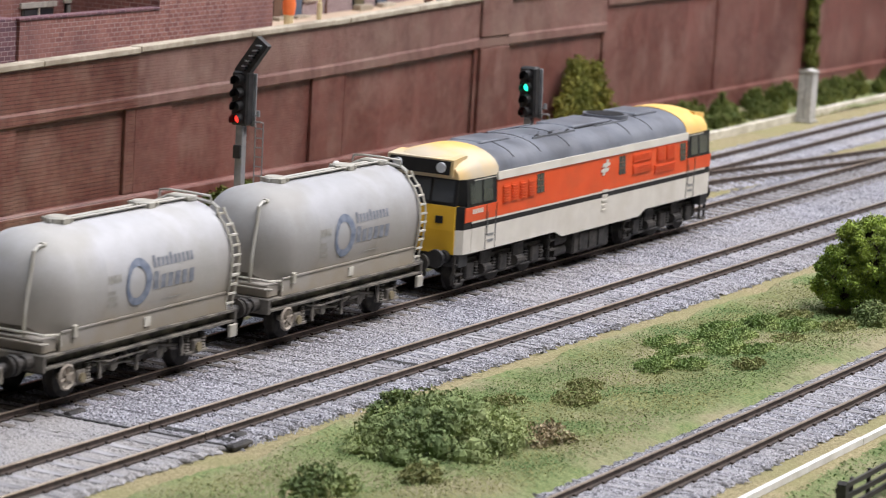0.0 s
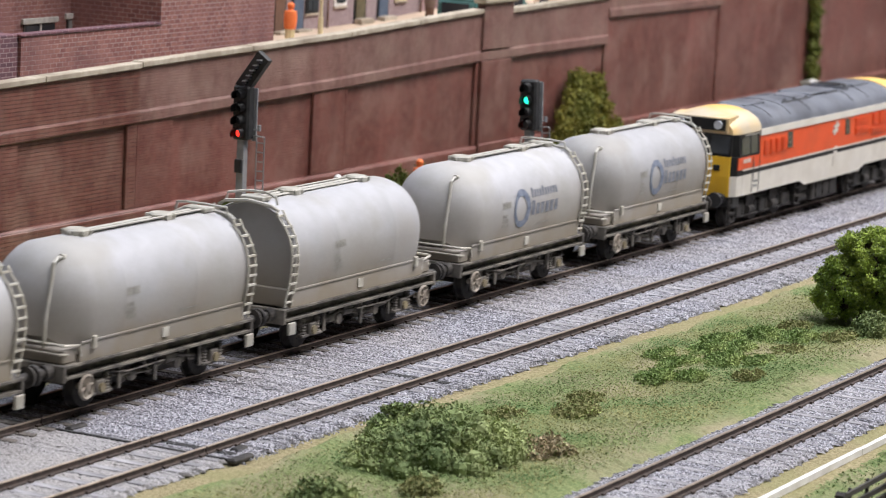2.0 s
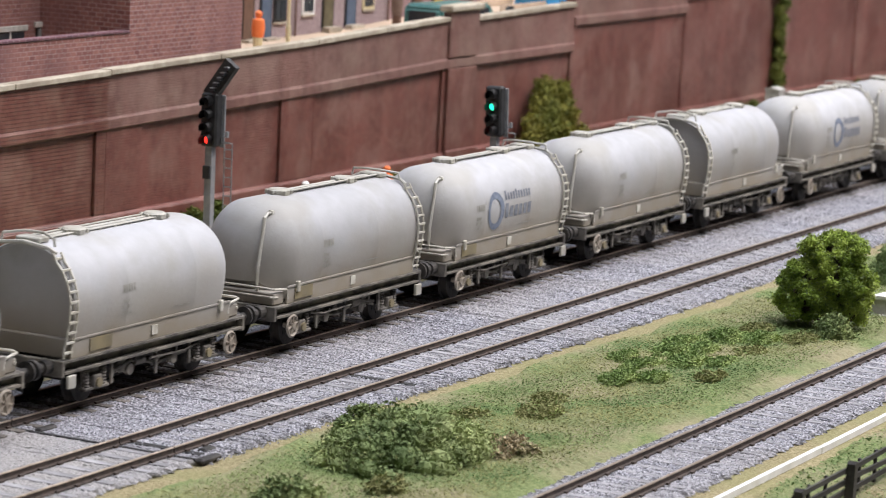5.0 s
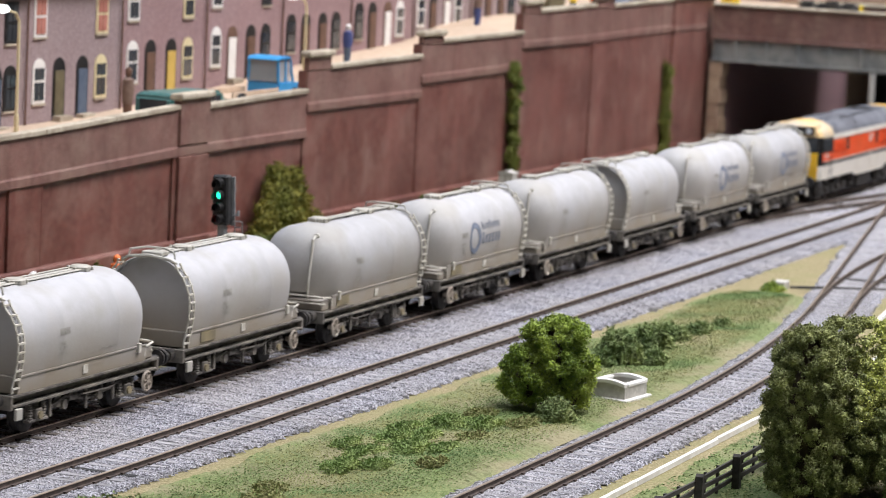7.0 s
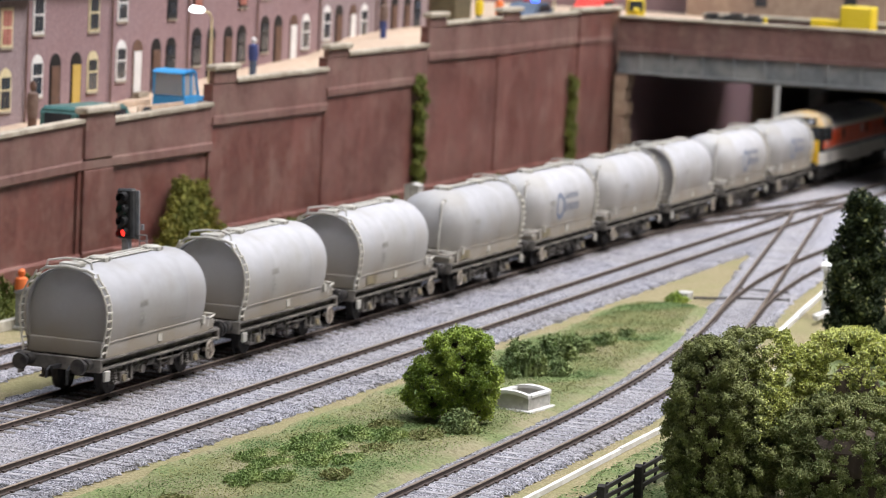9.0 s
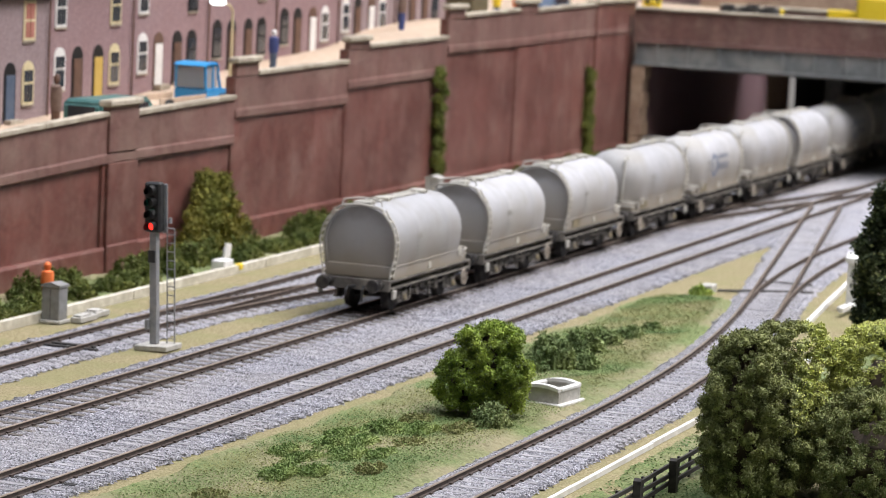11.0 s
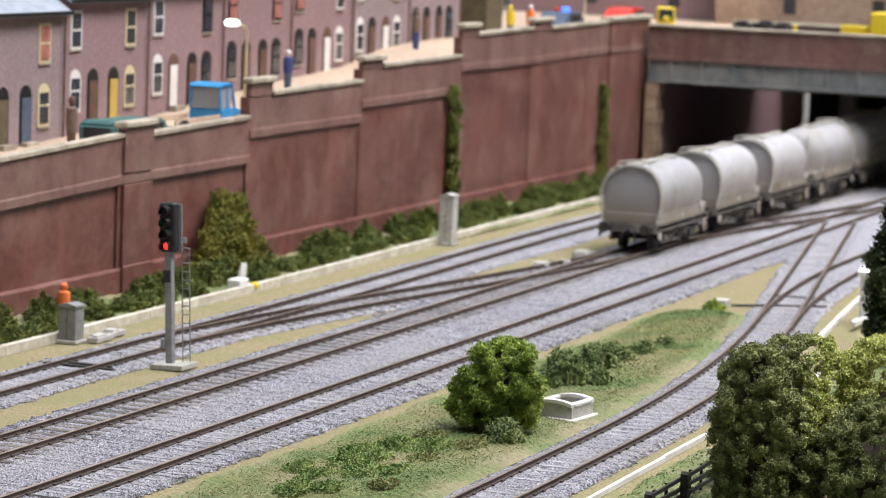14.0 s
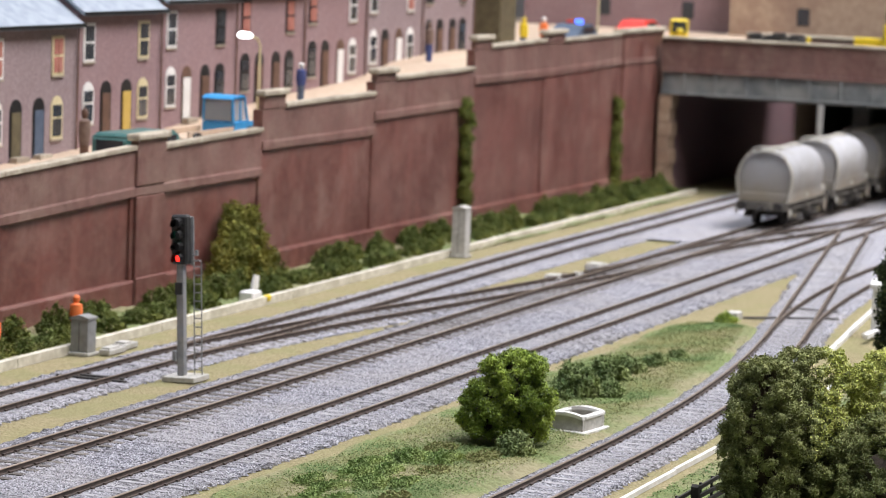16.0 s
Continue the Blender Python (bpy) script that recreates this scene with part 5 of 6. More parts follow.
def bush(name, x, y, rx, ry, h, n, leaf, mats, label, seed, blobs=14, z=-2.2, group="bushes"):
    rng = random.Random(seed)
    bl = []
    for _ in range(int(blobs * 2.6)):
        a, d = rng.uniform(0, 6.283), math.sqrt(rng.random())
        px, py = d * math.cos(a), d * math.sin(a)
        top = h * (1 - 0.75 * d ** 2) * rng.uniform(0.7, 1.0)
        r = max(0.9, min(rx, ry) * rng.uniform(0.12, 0.24))
        bl.append((px * rx * 0.85, py * ry * 0.85, max(top - r * 0.8, 0.4), r, min(r, max(top, 1.0))))
        if top > r * 2.2:
            bl.append((px * rx * 0.9, py * ry * 0.9, top * 0.3, r * 1.1, top * 0.5))
    ob = crown_mesh(name, bl, int(n * 1.5), leaf * 0.8, mats, None, "", seed, 0.9, 0.64, -0.3)
    ob.location = (x * MM, y * MM, z * MM)
    return tagged(ob, label, "bush", group)


FOLIAGE = (LEAF_BUSH, LEAF_OLIVE)
bush("bush", -62, -108, 36, 24, 13.5, 15000, 0.75, FOLIAGE, "dense dark green foam bush on the grass strip", 21, 46)
bush("bush", -47, -86, 15, 6, 9, 3500, 0.75, FOLIAGE, "low green bush at the grass edge", 22, 12)
bush("dry_scrub", -43, -130, 10, 8, 6.0, 2200, 0.7, (LEAF_TAN, LEAF_BUSH), "dry straw-coloured scrub on the grass", 23, 12)
bush("weed_tuft", -101, -124, 8, 6, 4.5, 1500, 0.65, (GRASS_B, LEAF_BUSH), "yellow-green weed tuft on the grass", 24, 9)
bush("weed_tuft", -131, -112, 14, 9, 8, 3600, 0.75, (LEAF_BUSH, GRASS_B), "olive weed clump with dry tips", 25, 16)
bush("weed_tuft", -163, -120, 12, 9, 7, 2600, 0.75, (LEAF_BUSH, LEAF_TAN), "olive weed clump with dry tips", 26, 14)
for i, (x, y, rx, ry, h) in enumerate(((72, -112, 11, 6.5, 4.0), (80, -119, 8, 5, 2.6), (97, -108, 12, 6, 3), (111, -117, 14, 7, 4), (124, -106, 14, 6, 3.4), (134, -112, 12, 6, 3.0),
                                     (158, -111, 15, 8, 5.4), (166, -120, 13, 7, 4.2), (143, -102, 12, 5, 3.0), (105, -98, 10, 5, 2.4), (118, -126, 10, 5, 2.2))):
    bush("weed_tuft", x, y, rx, ry, h * 0.75, int(420 * rx), 0.6, (LEAF_MOSS, LEAF_BUSH), "low green weed tuft on the grass", 40 + i, 22)
for i, (x, y, rx, ry, h) in enumerate(((10, -114, 12, 7, 4.2), (-8, -100, 9, 6, 3.0), (28, -108, 8, 5, 2.6), (176, -131, 12, 6, 2.6), (140, -127, 11, 5, 2.2), (95, -132, 9, 4, 1.8), (185, -112, 9, 5, 2.6))):
    bush("weed_tuft", x, y, rx, ry, h * 0.75, int(380 * rx), 0.6, (GRASS_B, LEAF_MOSS), "yellow-green weed tuft on the grass", 60 + i, 20)
for i, (x, y, rx, ry, h) in enumerate(((322, -114, 14, 10, 15), (338, -107, 12, 8, 13), (366, -112, 16, 9, 12), (392, -112, 13, 7, 9), (420, -115, 12, 6, 5.5), (446, -117, 8, 4, 3.5), (335, -124, 9, 6, 6))):
    bush("bush", x, y, rx, ry, h, int(280 * rx), 0.8, (LEAF_BUSH, GRASS_A), "grey-green foam bush beside the stone trough", 70 + i, 14)
bush("weed_tuft", 574, -101, 11, 5, 4.0, 1500, 0.8, (LEAF_BRIGHT, GRASS_A), "bright green weeds by the point motor", 80, 9)


def tree(name, x, y, label, crown, n, leaf, mats, trunk_r, trunk_h, seed, limbs=7, up=0.8, z=-2.4, hearts=()):
    t = thing(name, x, y, z, label, "tree", "trees")
    rng = random.Random(seed)
    bm = fresh()
    rod(bm, [(0, 0, 0), (0.5, 0.3, trunk_h * 0.4), (0.2, -0.4, trunk_h * 0.8), (0.6, 0.2, trunk_h * 1.2)], [trunk_r * 1.5, trunk_r, trunk_r * 0.85, trunk_r * 0.6], 9)
    part("trunk", bm, BARK_AND_SHADE, t, "brown bark trunk")
    for b in crown[:limbs]:
        bm = fresh()
        mid = (b[0] * 0.45, b[1] * 0.45, trunk_h * 0.8 + (b[2] - trunk_h * 0.8) * 0.6)
        rod(bm, [(0.2, 0, trunk_h * rng.uniform(0.5, 0.9)), mid, (b[0] * 0.9, b[1] * 0.9, b[2])], [trunk_r * 0.55, trunk_r * 0.4, trunk_r * 0.15], 6)
        part("limb", bm, BARK_AND_SHADE, t)
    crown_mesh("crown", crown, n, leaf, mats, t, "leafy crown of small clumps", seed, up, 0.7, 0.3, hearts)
    return t


def mass(rng, cx, cy, zc, rx, ry, rz, n, r0, r1, lump=0.12, square=2.6):
    """Small clumps over the upper surface of one rounded mass, and the heart that they stand on."""
    out = []
    for i in range(n):
        u = 1 - 1.75 * (i + 0.5) / n
        a = i * 2.39996 + rng.uniform(-0.35, 0.35)
        k = 1 + lump * math.sin(2.7 * a + 5 * u) + rng.uniform(-lump, lump * 0.7)
        q = math.sqrt(max(0.0, 1 - abs(u) ** square))
        b = rng.uniform(r0, r1)
        out.append((cx + rx * q * k * math.cos(a), cy + ry * q * k * math.sin(a), max(b * 0.5, zc + rz * u * (0.94 + 0.1 * k)), b, b * rng.uniform(0.7, 1.0)))
    return out, [(cx, cy, zc, rx * 0.6, rz * 0.66), (cx, cy, max(zc - rz * 0.4, 0), rx * 0.58, rz * 0.5)]


rngb = random.Random(3)
crown_b, heart_b = [], []
for args in ((2, -2, 18.5, 10.5, 10.5, 13.5, 120), (-3, 6, 12, 8.5, 8, 10.5, 70), (4, -8, 11, 7, 6, 9.5, 50), (7, 4, 14, 7.5, 8, 11, 50)):
    clumps, heart = mass(rngb, *args, 1.1, 2.9, 0.24)
    crown_b += clumps
    heart_b += heart
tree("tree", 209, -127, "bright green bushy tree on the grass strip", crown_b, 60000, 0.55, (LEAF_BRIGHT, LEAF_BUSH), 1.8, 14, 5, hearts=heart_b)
bush("bush", 193, -136, 11, 8, 8.5, 3600, 0.7, (LEAF_BUSH, LEAF_OLIVE), "grey-green bush at the foot of the tree", 90, 14)


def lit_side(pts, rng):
    """Painted light: the far upper shoulder of the big crown takes the paler leaf."""
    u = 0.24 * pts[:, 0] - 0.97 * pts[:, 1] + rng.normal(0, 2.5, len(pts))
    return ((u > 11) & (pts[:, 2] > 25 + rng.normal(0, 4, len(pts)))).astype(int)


big, hearts_big = [], []
rngt = random.Random(8)
for args in ((-13, 3, 26, 9.5, 10, 27.5, 300), (-6, -3, 20, 9, 11, 20, 110), (9, 2, 24, 14, 15, 22, 240), (26, -2, 26, 21, 18, 25.5, 480), (38, -30, 27, 18, 17, 26, 360)):
    clumps, heart = mass(rngt, *args, 1.1, 2.5, 0.15, 4.0)
    big += clumps
    hearts_big += heart
for x, y, z in ((-26, 7, 38), (-28, 7.5, 39.5), (-26, 8, 41.5), (-25, 7, 35)):
    big.append((x, y, z, 2.2, 2.0))
tree("tree", 115, -252, "large olive-green leafy tree with light painted on its upper side", big, 260000, 0.42, (LEAF_TREE, LEAF_LIT, lit_side), 3.2, 22, 9, 12, 0.7, hearts=hearts_big)
crown_f, heart_f = mass(rngt, 0, 0, 18, 24, 23, 18, 380, 1.1, 2.4, 0.15)
tree("tree", 128, -289, "olive-green leafy tree in front of the larger tree", crown_f, 90000, 0.42, (LEAF_OLIVE, LEAF_BUSH), 2.6, 16, 13, hearts=heart_f)
tree("tree", 460, -213, "dark dense evergreen tree beside the siding", [(math.cos(i * 2.4) * (13 if i < 30 else 9) * (0.5 + 0.4 * ((i * 7) % 5) / 5), math.sin(i * 2.4) * (13 if i < 30 else 9) * (0.5 + 0.4 * ((i * 7) % 5) / 5), 4 + i * 1.45, 5.5 - i * 0.045, 5.5 - i * 0.045) for i in range(44)],
     26000, 0.95, (LEAF_DARK, LEAF_OLIVE), 2.6, 18, 14)
bush("bush", 452, -228, 12, 10, 20, 5000, 0.9, (LEAF_DARK, LEAF_OLIVE), "dark bush beside the evergreen", 95, 16)

# weeds along the foot of the wall
rngv = random.Random(31)
x = 150.0
k = 0
while x < 1195:
    near = rngv.random() < 0.5
    h = rngv.uniform(5.5, 10) if near else rngv.uniform(10, 16)
    y = rngv.uniform(111, 117) + 3 * smooth((x - 500) / 300) if near else rngv.uniform(122, 132)
    rx = rngv.uniform(8, 14)
    if not (328 < x < 366 and near):
        bush("verge_bush", x, y, rx, 7 if near else 8, h, int(260 * rx), 0.75, (LEAF_WALL, (GRASS_B, LEAF_IVY, LEAF_BUSH)[k % 3]), "dark green weeds at the foot of the wall", 200 + k, 10, -1.2, "verge weeds")
    x += rngv.uniform(6.5, 10)
    k += 1


def ivy(label, blobs, n, seed, mats):
    ob = crown_mesh("ivy", blobs, n, 0.85, mats, None, "", seed, 0.1, 0.6)
    return tagged(ob, label, "climbing plant", "ivy on the wall")


rngi = random.Random(5)
ivy("olive and yellow ivy mound climbing the wall", [(536 + rngi.uniform(-1, 1) * (42 - z * 0.85), 134 - rngi.uniform(0, 6) * (1 - z / 42), z, rngi.uniform(2.8, 4.4), rngi.uniform(2.8, 4.4))
     for z in [39 * (1 - math.sqrt(rngi.random())) for _ in range(150)]], 30000, 51, (LEAF_IVY, LEAF_WALL))
ivy("thin green ivy hanging down the wall", [(848 + rngi.uniform(-6.5, 6.5) * (0.55 + 0.6 * abs(z - 40) / 34), 137.5, z, rngi.uniform(2, 3.4), rngi.uniform(2.4, 3.6)) for z in np.linspace(12, 74, 36)], 6500, 52, (LEAF_WALL, LEAF_IVY))
ivy("thin green ivy hanging down the wall", [(1124 + rngi.uniform(-4, 4), 137.5, z, rngi.uniform(2, 3.6), rngi.uniform(2.4, 3.6)) for z in np.linspace(6, 64, 34)], 5500, 53, (LEAF_WALL, LEAF_IVY))


def grass_stuff():
    """Short flock over the strip, in green and straw-coloured drifts."""
    rng = np.random.default_rng(77)
    for name, mat, n, lo, hi, off in (("grass", GRASS_A, 105000, -0.15, 9.0, 0.0), ("grass", GRASS_B, 60000, -9.0, -0.05, 1.7)):
        P = []
        while sum(len(p) for p in P) < n:
            X = rng.uniform(-250, 560, 40000)
            ys = np.array([y_siding(v) for v in X[:2000]])
            X = X[:2000]
            u = rng.random(2000)
            low, top = ys + 19.5, -79 - 6 * np.clip((X + 60) / 300, 0, 1)
            Yv = low + (top - low) * u
            f = np.sin(X / 31 + 1.3) * np.cos(Yv / 13 + X / 60) + 0.6 * np.sin(X / 11 + Yv / 6) + rng.normal(0, 0.25, 2000)
            edge = np.minimum(u, 1 - u)
            ok = (f > lo) & (f < hi) & (rng.random(2000) < np.clip(edge * 7, 0.05, 1)) & (top - low > 4)
            P.append(np.stack([X, Yv, -1.75 + swell(X, Yv) + rng.random(2000) * 0.25], 1)[ok])
        pts = np.concatenate(P)[:n]
        v, f = leaves(rng, pts, 0.36, 2.6)
        tagged(raw(name, v, f, mat), "short green flock grass between the tracks" if mat is GRASS_A else "straw-coloured dry flock grass", "grass", "", "stuff")
    X, Yv = rng.uniform(-120, 420, 30000), rng.uniform(-300, -201, 30000)
    v, f = leaves(rng, np.stack([X, Yv, -2.3 + swell(X, Yv)], 1), 0.5, 2.2)
    tagged(raw("grass", v, f, GRASS_A), "short green flock grass by the fence", "grass", "", "stuff")


grass_stuff()


def loose_stones():
    """Single ballast stones lying proud of the bed."""
    rng = np.random.default_rng(5)
    n = 26000
    X = rng.uniform(-100, 620, n)
    Y = np.where(rng.random(n) < 0.72, rng.uniform(-74, 20, n), 0)
    sd = Y == 0
    ys = np.array([y_siding(v) for v in X])
    Y[sd] = ys[sd] + rng.uniform(-17, 15, sd.sum())
    c = np.stack([X, Y, np.full(n, -2.2)], 1)
    c = c[(np.abs(np.abs(c[:, 1]) - 8.6) > 1.0) & (np.abs(np.abs(c[:, 1] + 51.8) - 8.6) > 1.0) & (np.abs(np.abs(c[:, 1] - np.array([y_siding(v) for v in c[:, 0]])) - 8.6) > 1.0)]
    n = len(c)
    t = np.array([(1, 0, -.5), (-.5, .87, -.5), (-.5, -.87, -.5), (0, 0, .8)])
    s = rng.uniform(0.28, 0.55, (n, 1, 3))
    ang = rng.uniform(0, 6.28, n)
    R = np.stack([np.stack([np.cos(ang), -np.sin(ang)], 1), np.stack([np.sin(ang), np.cos(ang)], 1)], 1)
    V = t[None] * s + rng.normal(0, 0.08, (n, 4, 3))
    V[:, :, :2] = np.einsum("nij,nkj->nki", R, V[:, :, :2])
    V = (V + c[:, None]).reshape(-1, 3)
    k = np.arange(n)[:, None] * 4
    F = np.concatenate([k + np.array(q) for q in ((0, 1, 3), (1, 2, 3), (2, 0, 3))])
    m = shade("loose_ballast", (0.30, 0.30, 0.32), (0.48, 0.48, 0.52), 900, 0.9, gloss=0.2)
    tagged(raw("loose_stones", V, F, m), "loose grey ballast stones", "ballast", "", "stuff")


loose_stones()


# ---------------------------------------------------------------- signals
def signal(x, y, label, feather):
    s = thing("signal", x, y, -2.2, label, "railway signal", "signals")
    part("base_slab", box(fresh(), -6, 8, -8, 6, -1.0, 1.2, 0.3), CONCRETE, s)
    part("post", box(fresh(), -1.5, 1.5, -1.5, 1.5, 1.2, 46, 0.25), POST_GREY, s)
    part("junction_box", box(fresh(), -2.7, -1.55, -1.3, 1.6, 33.2, 38.0, 0.2), BLACK, s)
    part("cable_box", box(fresh(), -2.6, 0.5, 1.55, 3.2, 7, 11, 0.3), POST_GREY, s)
    part("head", box(fresh(), -2.2, 2.2, -3.4, 3.4, 45, 64.4, 0.7), BLACK, s, "black four-lamp signal head")
    part("back_plate", box(fresh(), 2.25, 3.0, -4.3, -2.2, 44.5, 63.5, 0.2), POST_GREY, s)
    for i, z in enumerate((47.6, 52.2, 56.8, 61.4)):
        bm = fresh()
        rows = []
        for d in (0, 3.4):
            rows.append([bm.verts.new((-2.2 - d, 2.05 * math.cos(a), z + 2.05 * math.sin(a) - d * 0.10)) for a in np.linspace(-0.7, math.pi + 0.7, 15)])
        for k in range(14):
            bm.faces.new((rows[0][k], rows[0][k + 1], rows[1][k + 1], rows[1][k]))
        bmesh.ops.solidify(bm, geom=list(bm.faces), thickness=0.25)
        part("hood", bm, BLACK, s)
        bm = fresh()
        rod(bm, [(-2.15, 0, z - 0.15), (-2.5, 0, z - 0.15)], 1.35, 18)
        lit = {0: RED_ON}.get(i, GLASS_DARK) if feather or i == 0 else (GREEN_ON if i == 2 else GLASS_DARK)
        part("lens", bm, lit, s, {0: "red signal lens", 2: "green signal lens"}.get(i, "unlit signal lens") if not feather else "signal lens")
    bm = fresh()
    for y in (-6.6, -3.4):
        rod(bm, [(4.2, y, 0.5), (4.2, y, 46)], 0.28, 5)
    rod(bm, [(4.2, -6.6, 46), (2.0, -6.9, 46.4), (2.0, -1.6, 46.4)], 0.3, 5)
    lad = part("ladder", bm, POST_GREY, s, "thin grey access ladder")
    for i in range(13):
        bm = fresh()
        rod(bm, [(4.2, -6.6, 3 + i * 3.4), (4.2, -3.4, 3 + i * 3.4)], 0.25, 5)
        part("rung", bm, POST_GREY, lad)
    bm = fresh()
    rod(bm, [(1.6, -3.5, 48.5), (1.6, -6.4, 49.0)], 0.3, 5)
    rod(bm, [(0.8, -6.4, 48.5), (0.8, -6.4, 50.6)], 0.7, 6)
    part("bracket", bm, POST_GREY, s)
    if feather:
        bm = fresh()
        c, sn = math.cos(radians(-36)), math.sin(radians(-36))

        def tip(v, w):
            return (v * c + w * sn * -1 * -1, 64.0 + -v * sn * -1 * -1 + w * c)
        prof = [tip(a, b) for a, b in ((-2.6, 0.2), (2.9, -1.2), (2.9, 14.2), (-2.6, 14.2))]
        prism(bm, prof, -1.4, 1.4, "x")
        feath = part("junction_indicator", bm, BLACK, s, "slanting black route indicator")
        for i in range(5):
            py, pz = tip(-0.4, 2.2 + i * 2.4)
            bm = fresh()
            rod(bm, [(-1.4, py, pz), (-2.9, py, pz + 0.3)], [0.95, 0.8], 8)
            part("indicator_lamp", bm, GLASS_DARK, feath)
            bm = fresh()
            prism(bm, [(py - 0.9, pz + 0.6), (py + 0.9, pz + 0.6), (py + 0.8, pz + 1.0), (py - 0.8, pz + 1.0)], -3.0, -1.45, "x")
            part("indicator_hood", bm, POST_GREY, feath)
    s.rotation_euler = (radians(-0.6 if feather else -2.2), 0, 0)     # hand-planted, a little out of plumb
    return s


signal(160, 92, "grey-post colour-light signal with slanting route indicator, red lit", True)
main_signal = signal(275, 33, "grey-post four-lamp colour-light signal beside the track", False)
# added cover that hides whichever glowing lens should look switched off
bm = fresh()
rod(bm, [(-2.55, 0, -0.15), (-2.75, 0, -0.15)], 1.42, 18)
shutter = part("lens_shutter", bm, GLASS_DARK, main_signal, "added dark cover standing in for a switched-off lamp")
COVER_ROWS = [(0, 47.6), (8.0, 47.6), (8.1, 49.6), (8.17, 56.8), (16, 56.8)]


# ---------------------------------------------------------------- lineside things
def equipment_case(x, y, w, d, h, label, mat, cap):
    t = thing("equipment_case", x, y, -2.6, label, "equipment cabinet", "equipment cabinets")
    part("body", box(fresh(), -w / 2, w / 2, -d / 2, d / 2, 0, h - 1.2, 0.3), mat, t)
    if cap:
        bm = fresh()
        prism(bm, [(-d / 2 - 0.4, h - 1.2), (d / 2 + 0.4, h - 1.2), (d / 2 + 0.4, h - 0.3), (0, h + 0.8), (-d / 2 - 0.4, h - 0.3)], -w / 2 - 0.4, w / 2 + 0.4)
        part("lid", bm, mat, t)
    part("door_seam", box(fresh(), -w / 2 - 0.06, -w / 2 + 0.1, -0.12, 0.12, 1.5, h - 2), GEAR, t)
    part("plinth", box(fresh(), -w / 2 - 1, w / 2 + 1, -d / 2 - 1, d / 2 + 1, -0.6, 0.8, 0.2), CONCRETE, t)
    return t


equipment_case(312, 97, 7.5, 8, 15.5, "grey weathered lineside equipment cabinet", CASE_GREY, True)
equipment_case(747, 100, 8, 8, 27, "tall pale grey lineside cabinet by the kerb", CONCRETE, True)
for x, y, w, d in ((322, 88.5, 15, 5), (338, 91, 12, 6), (682, 22, 14, 8), (745, 21, 16, 8), (700, 16, 8, 4)):
    t = thing("cable_cover", x, y, -3, "flat pale concrete cable cover", "cover", "cable covers")
    part("slab", box(fresh(), -w / 2, w / 2, -d / 2, d / 2, 0, 2.4, 0.3), CONCRETE, t)
    part("slab", box(fresh(), -w / 2 + 1, w / 2 - 5, -d / 2 + 0.6, d / 2 - 0.6, 2.4, 3.2, 0.2), CONCRETE, t)


def trough():
    t = thing("stone_trough", 253.0, -138.0, -2.4, "white-rimmed pale concrete trough with an arched rim on the grass", "trough")
    W, D, H = 7.2, 8.8, 5.2

    def crest(z):
        return [(x, z + 1.1 * (1 - (abs(x) / W) ** 2)) for x in np.linspace(W, -W, 13)]
    for s in (-1, 1):
        bm = fresh()
        prism(bm, [(-W, 0), (W, 0)] + crest(H), min(s * D, s * (D - 1.4)), max(s * D, s * (D - 1.4)), "y")
        part("side", bm, CONCRETE, t)
        bm = fresh()
        prism(bm, crest(H)[::-1] + crest(H + 1.2), min(s * (D + 0.6), s * (D - 1.8)), max(s * (D + 0.6), s * (D - 1.8)), "y")
        part("rim", bm, WHITE_STRIP, t, "white painted rim")
        x0, x1 = min(s * W, s * (W - 1.6)), max(s * W, s * (W - 1.6))
        part("end", box(fresh(), x0, x1, -D + 1.4, D - 1.4, 0, H, 0.15), CONCRETE, t)
        part("rim", box(fresh(), x0 - 0.4, x1 + 0.4, -D + 1.8, D - 1.8, H, H + 1.2, 0.2), WHITE_STRIP, t, "white painted rim")
    part("bottom", box(fresh(), -W + 1.6, W - 1.6, -D + 1.4, D - 1.4, 0, 1.4), CONCRETE, t)
    part("footing", box(fresh(), -W - 1.6, W + 1.6, -D - 1.6, D + 1.6, -0.8, 0.9, 0.3), WHITE_STRIP, t)
    t.rotation_euler = (0, 0, radians(82.5))


trough()
t = thing("point_motor", 588, -101, -3, "small white point motor box with a rod across the rails", "point motor")
part("box", box(fresh(), -5, 4, -3, 3, 0, 4.2, 0.5), CONCRETE, t)
bm = fresh()
rod(bm, [(2, -4, 1.2), (14, -22, 1.2), (26, -44, 1.2)], 0.7, 6)
part("rod", bm, GEAR, t)


def fence():
    f = thing("fence", 6, -223.9, -3.0, "black creosoted wooden post and rail fence", "fence")
    xs = [-78.4 + i * 38.4 for i in range(9)]
    for i, x in enumerate(xs):
        lean = math.sin(i * 2.1) * 0.5
        bm = fresh()
        prism(bm, [(x - 1.2, 0), (x + 1.2, 0), (x + 1.1 + lean, 10.4), (x + lean, 11.2), (x - 1.1 + lean, 10.4)], -1.2, 1.2, "y")
        part("post", bm, FENCE, f)
    for a, b in zip(xs, xs[1:]):
        for k, z in enumerate((2.0, 4.8, 7.8)):
            bm = fresh()
            dz = math.sin(a * 0.7 + z) * 0.3
            prism(bm, [(a, z + dz), (b, z - dz), (b, z + 1.3 - dz), (a, z + 1.3 + dz)], 1.25, 1.95, "y")
            part("rail", bm, FENCE, f)
        for d in (12.8, 25.6):
            part("pale", box(fresh(), a + d - 0.55, a + d + 0.55, 2.0, 2.7, 0.6, 9.4), FENCE, f)


fence()
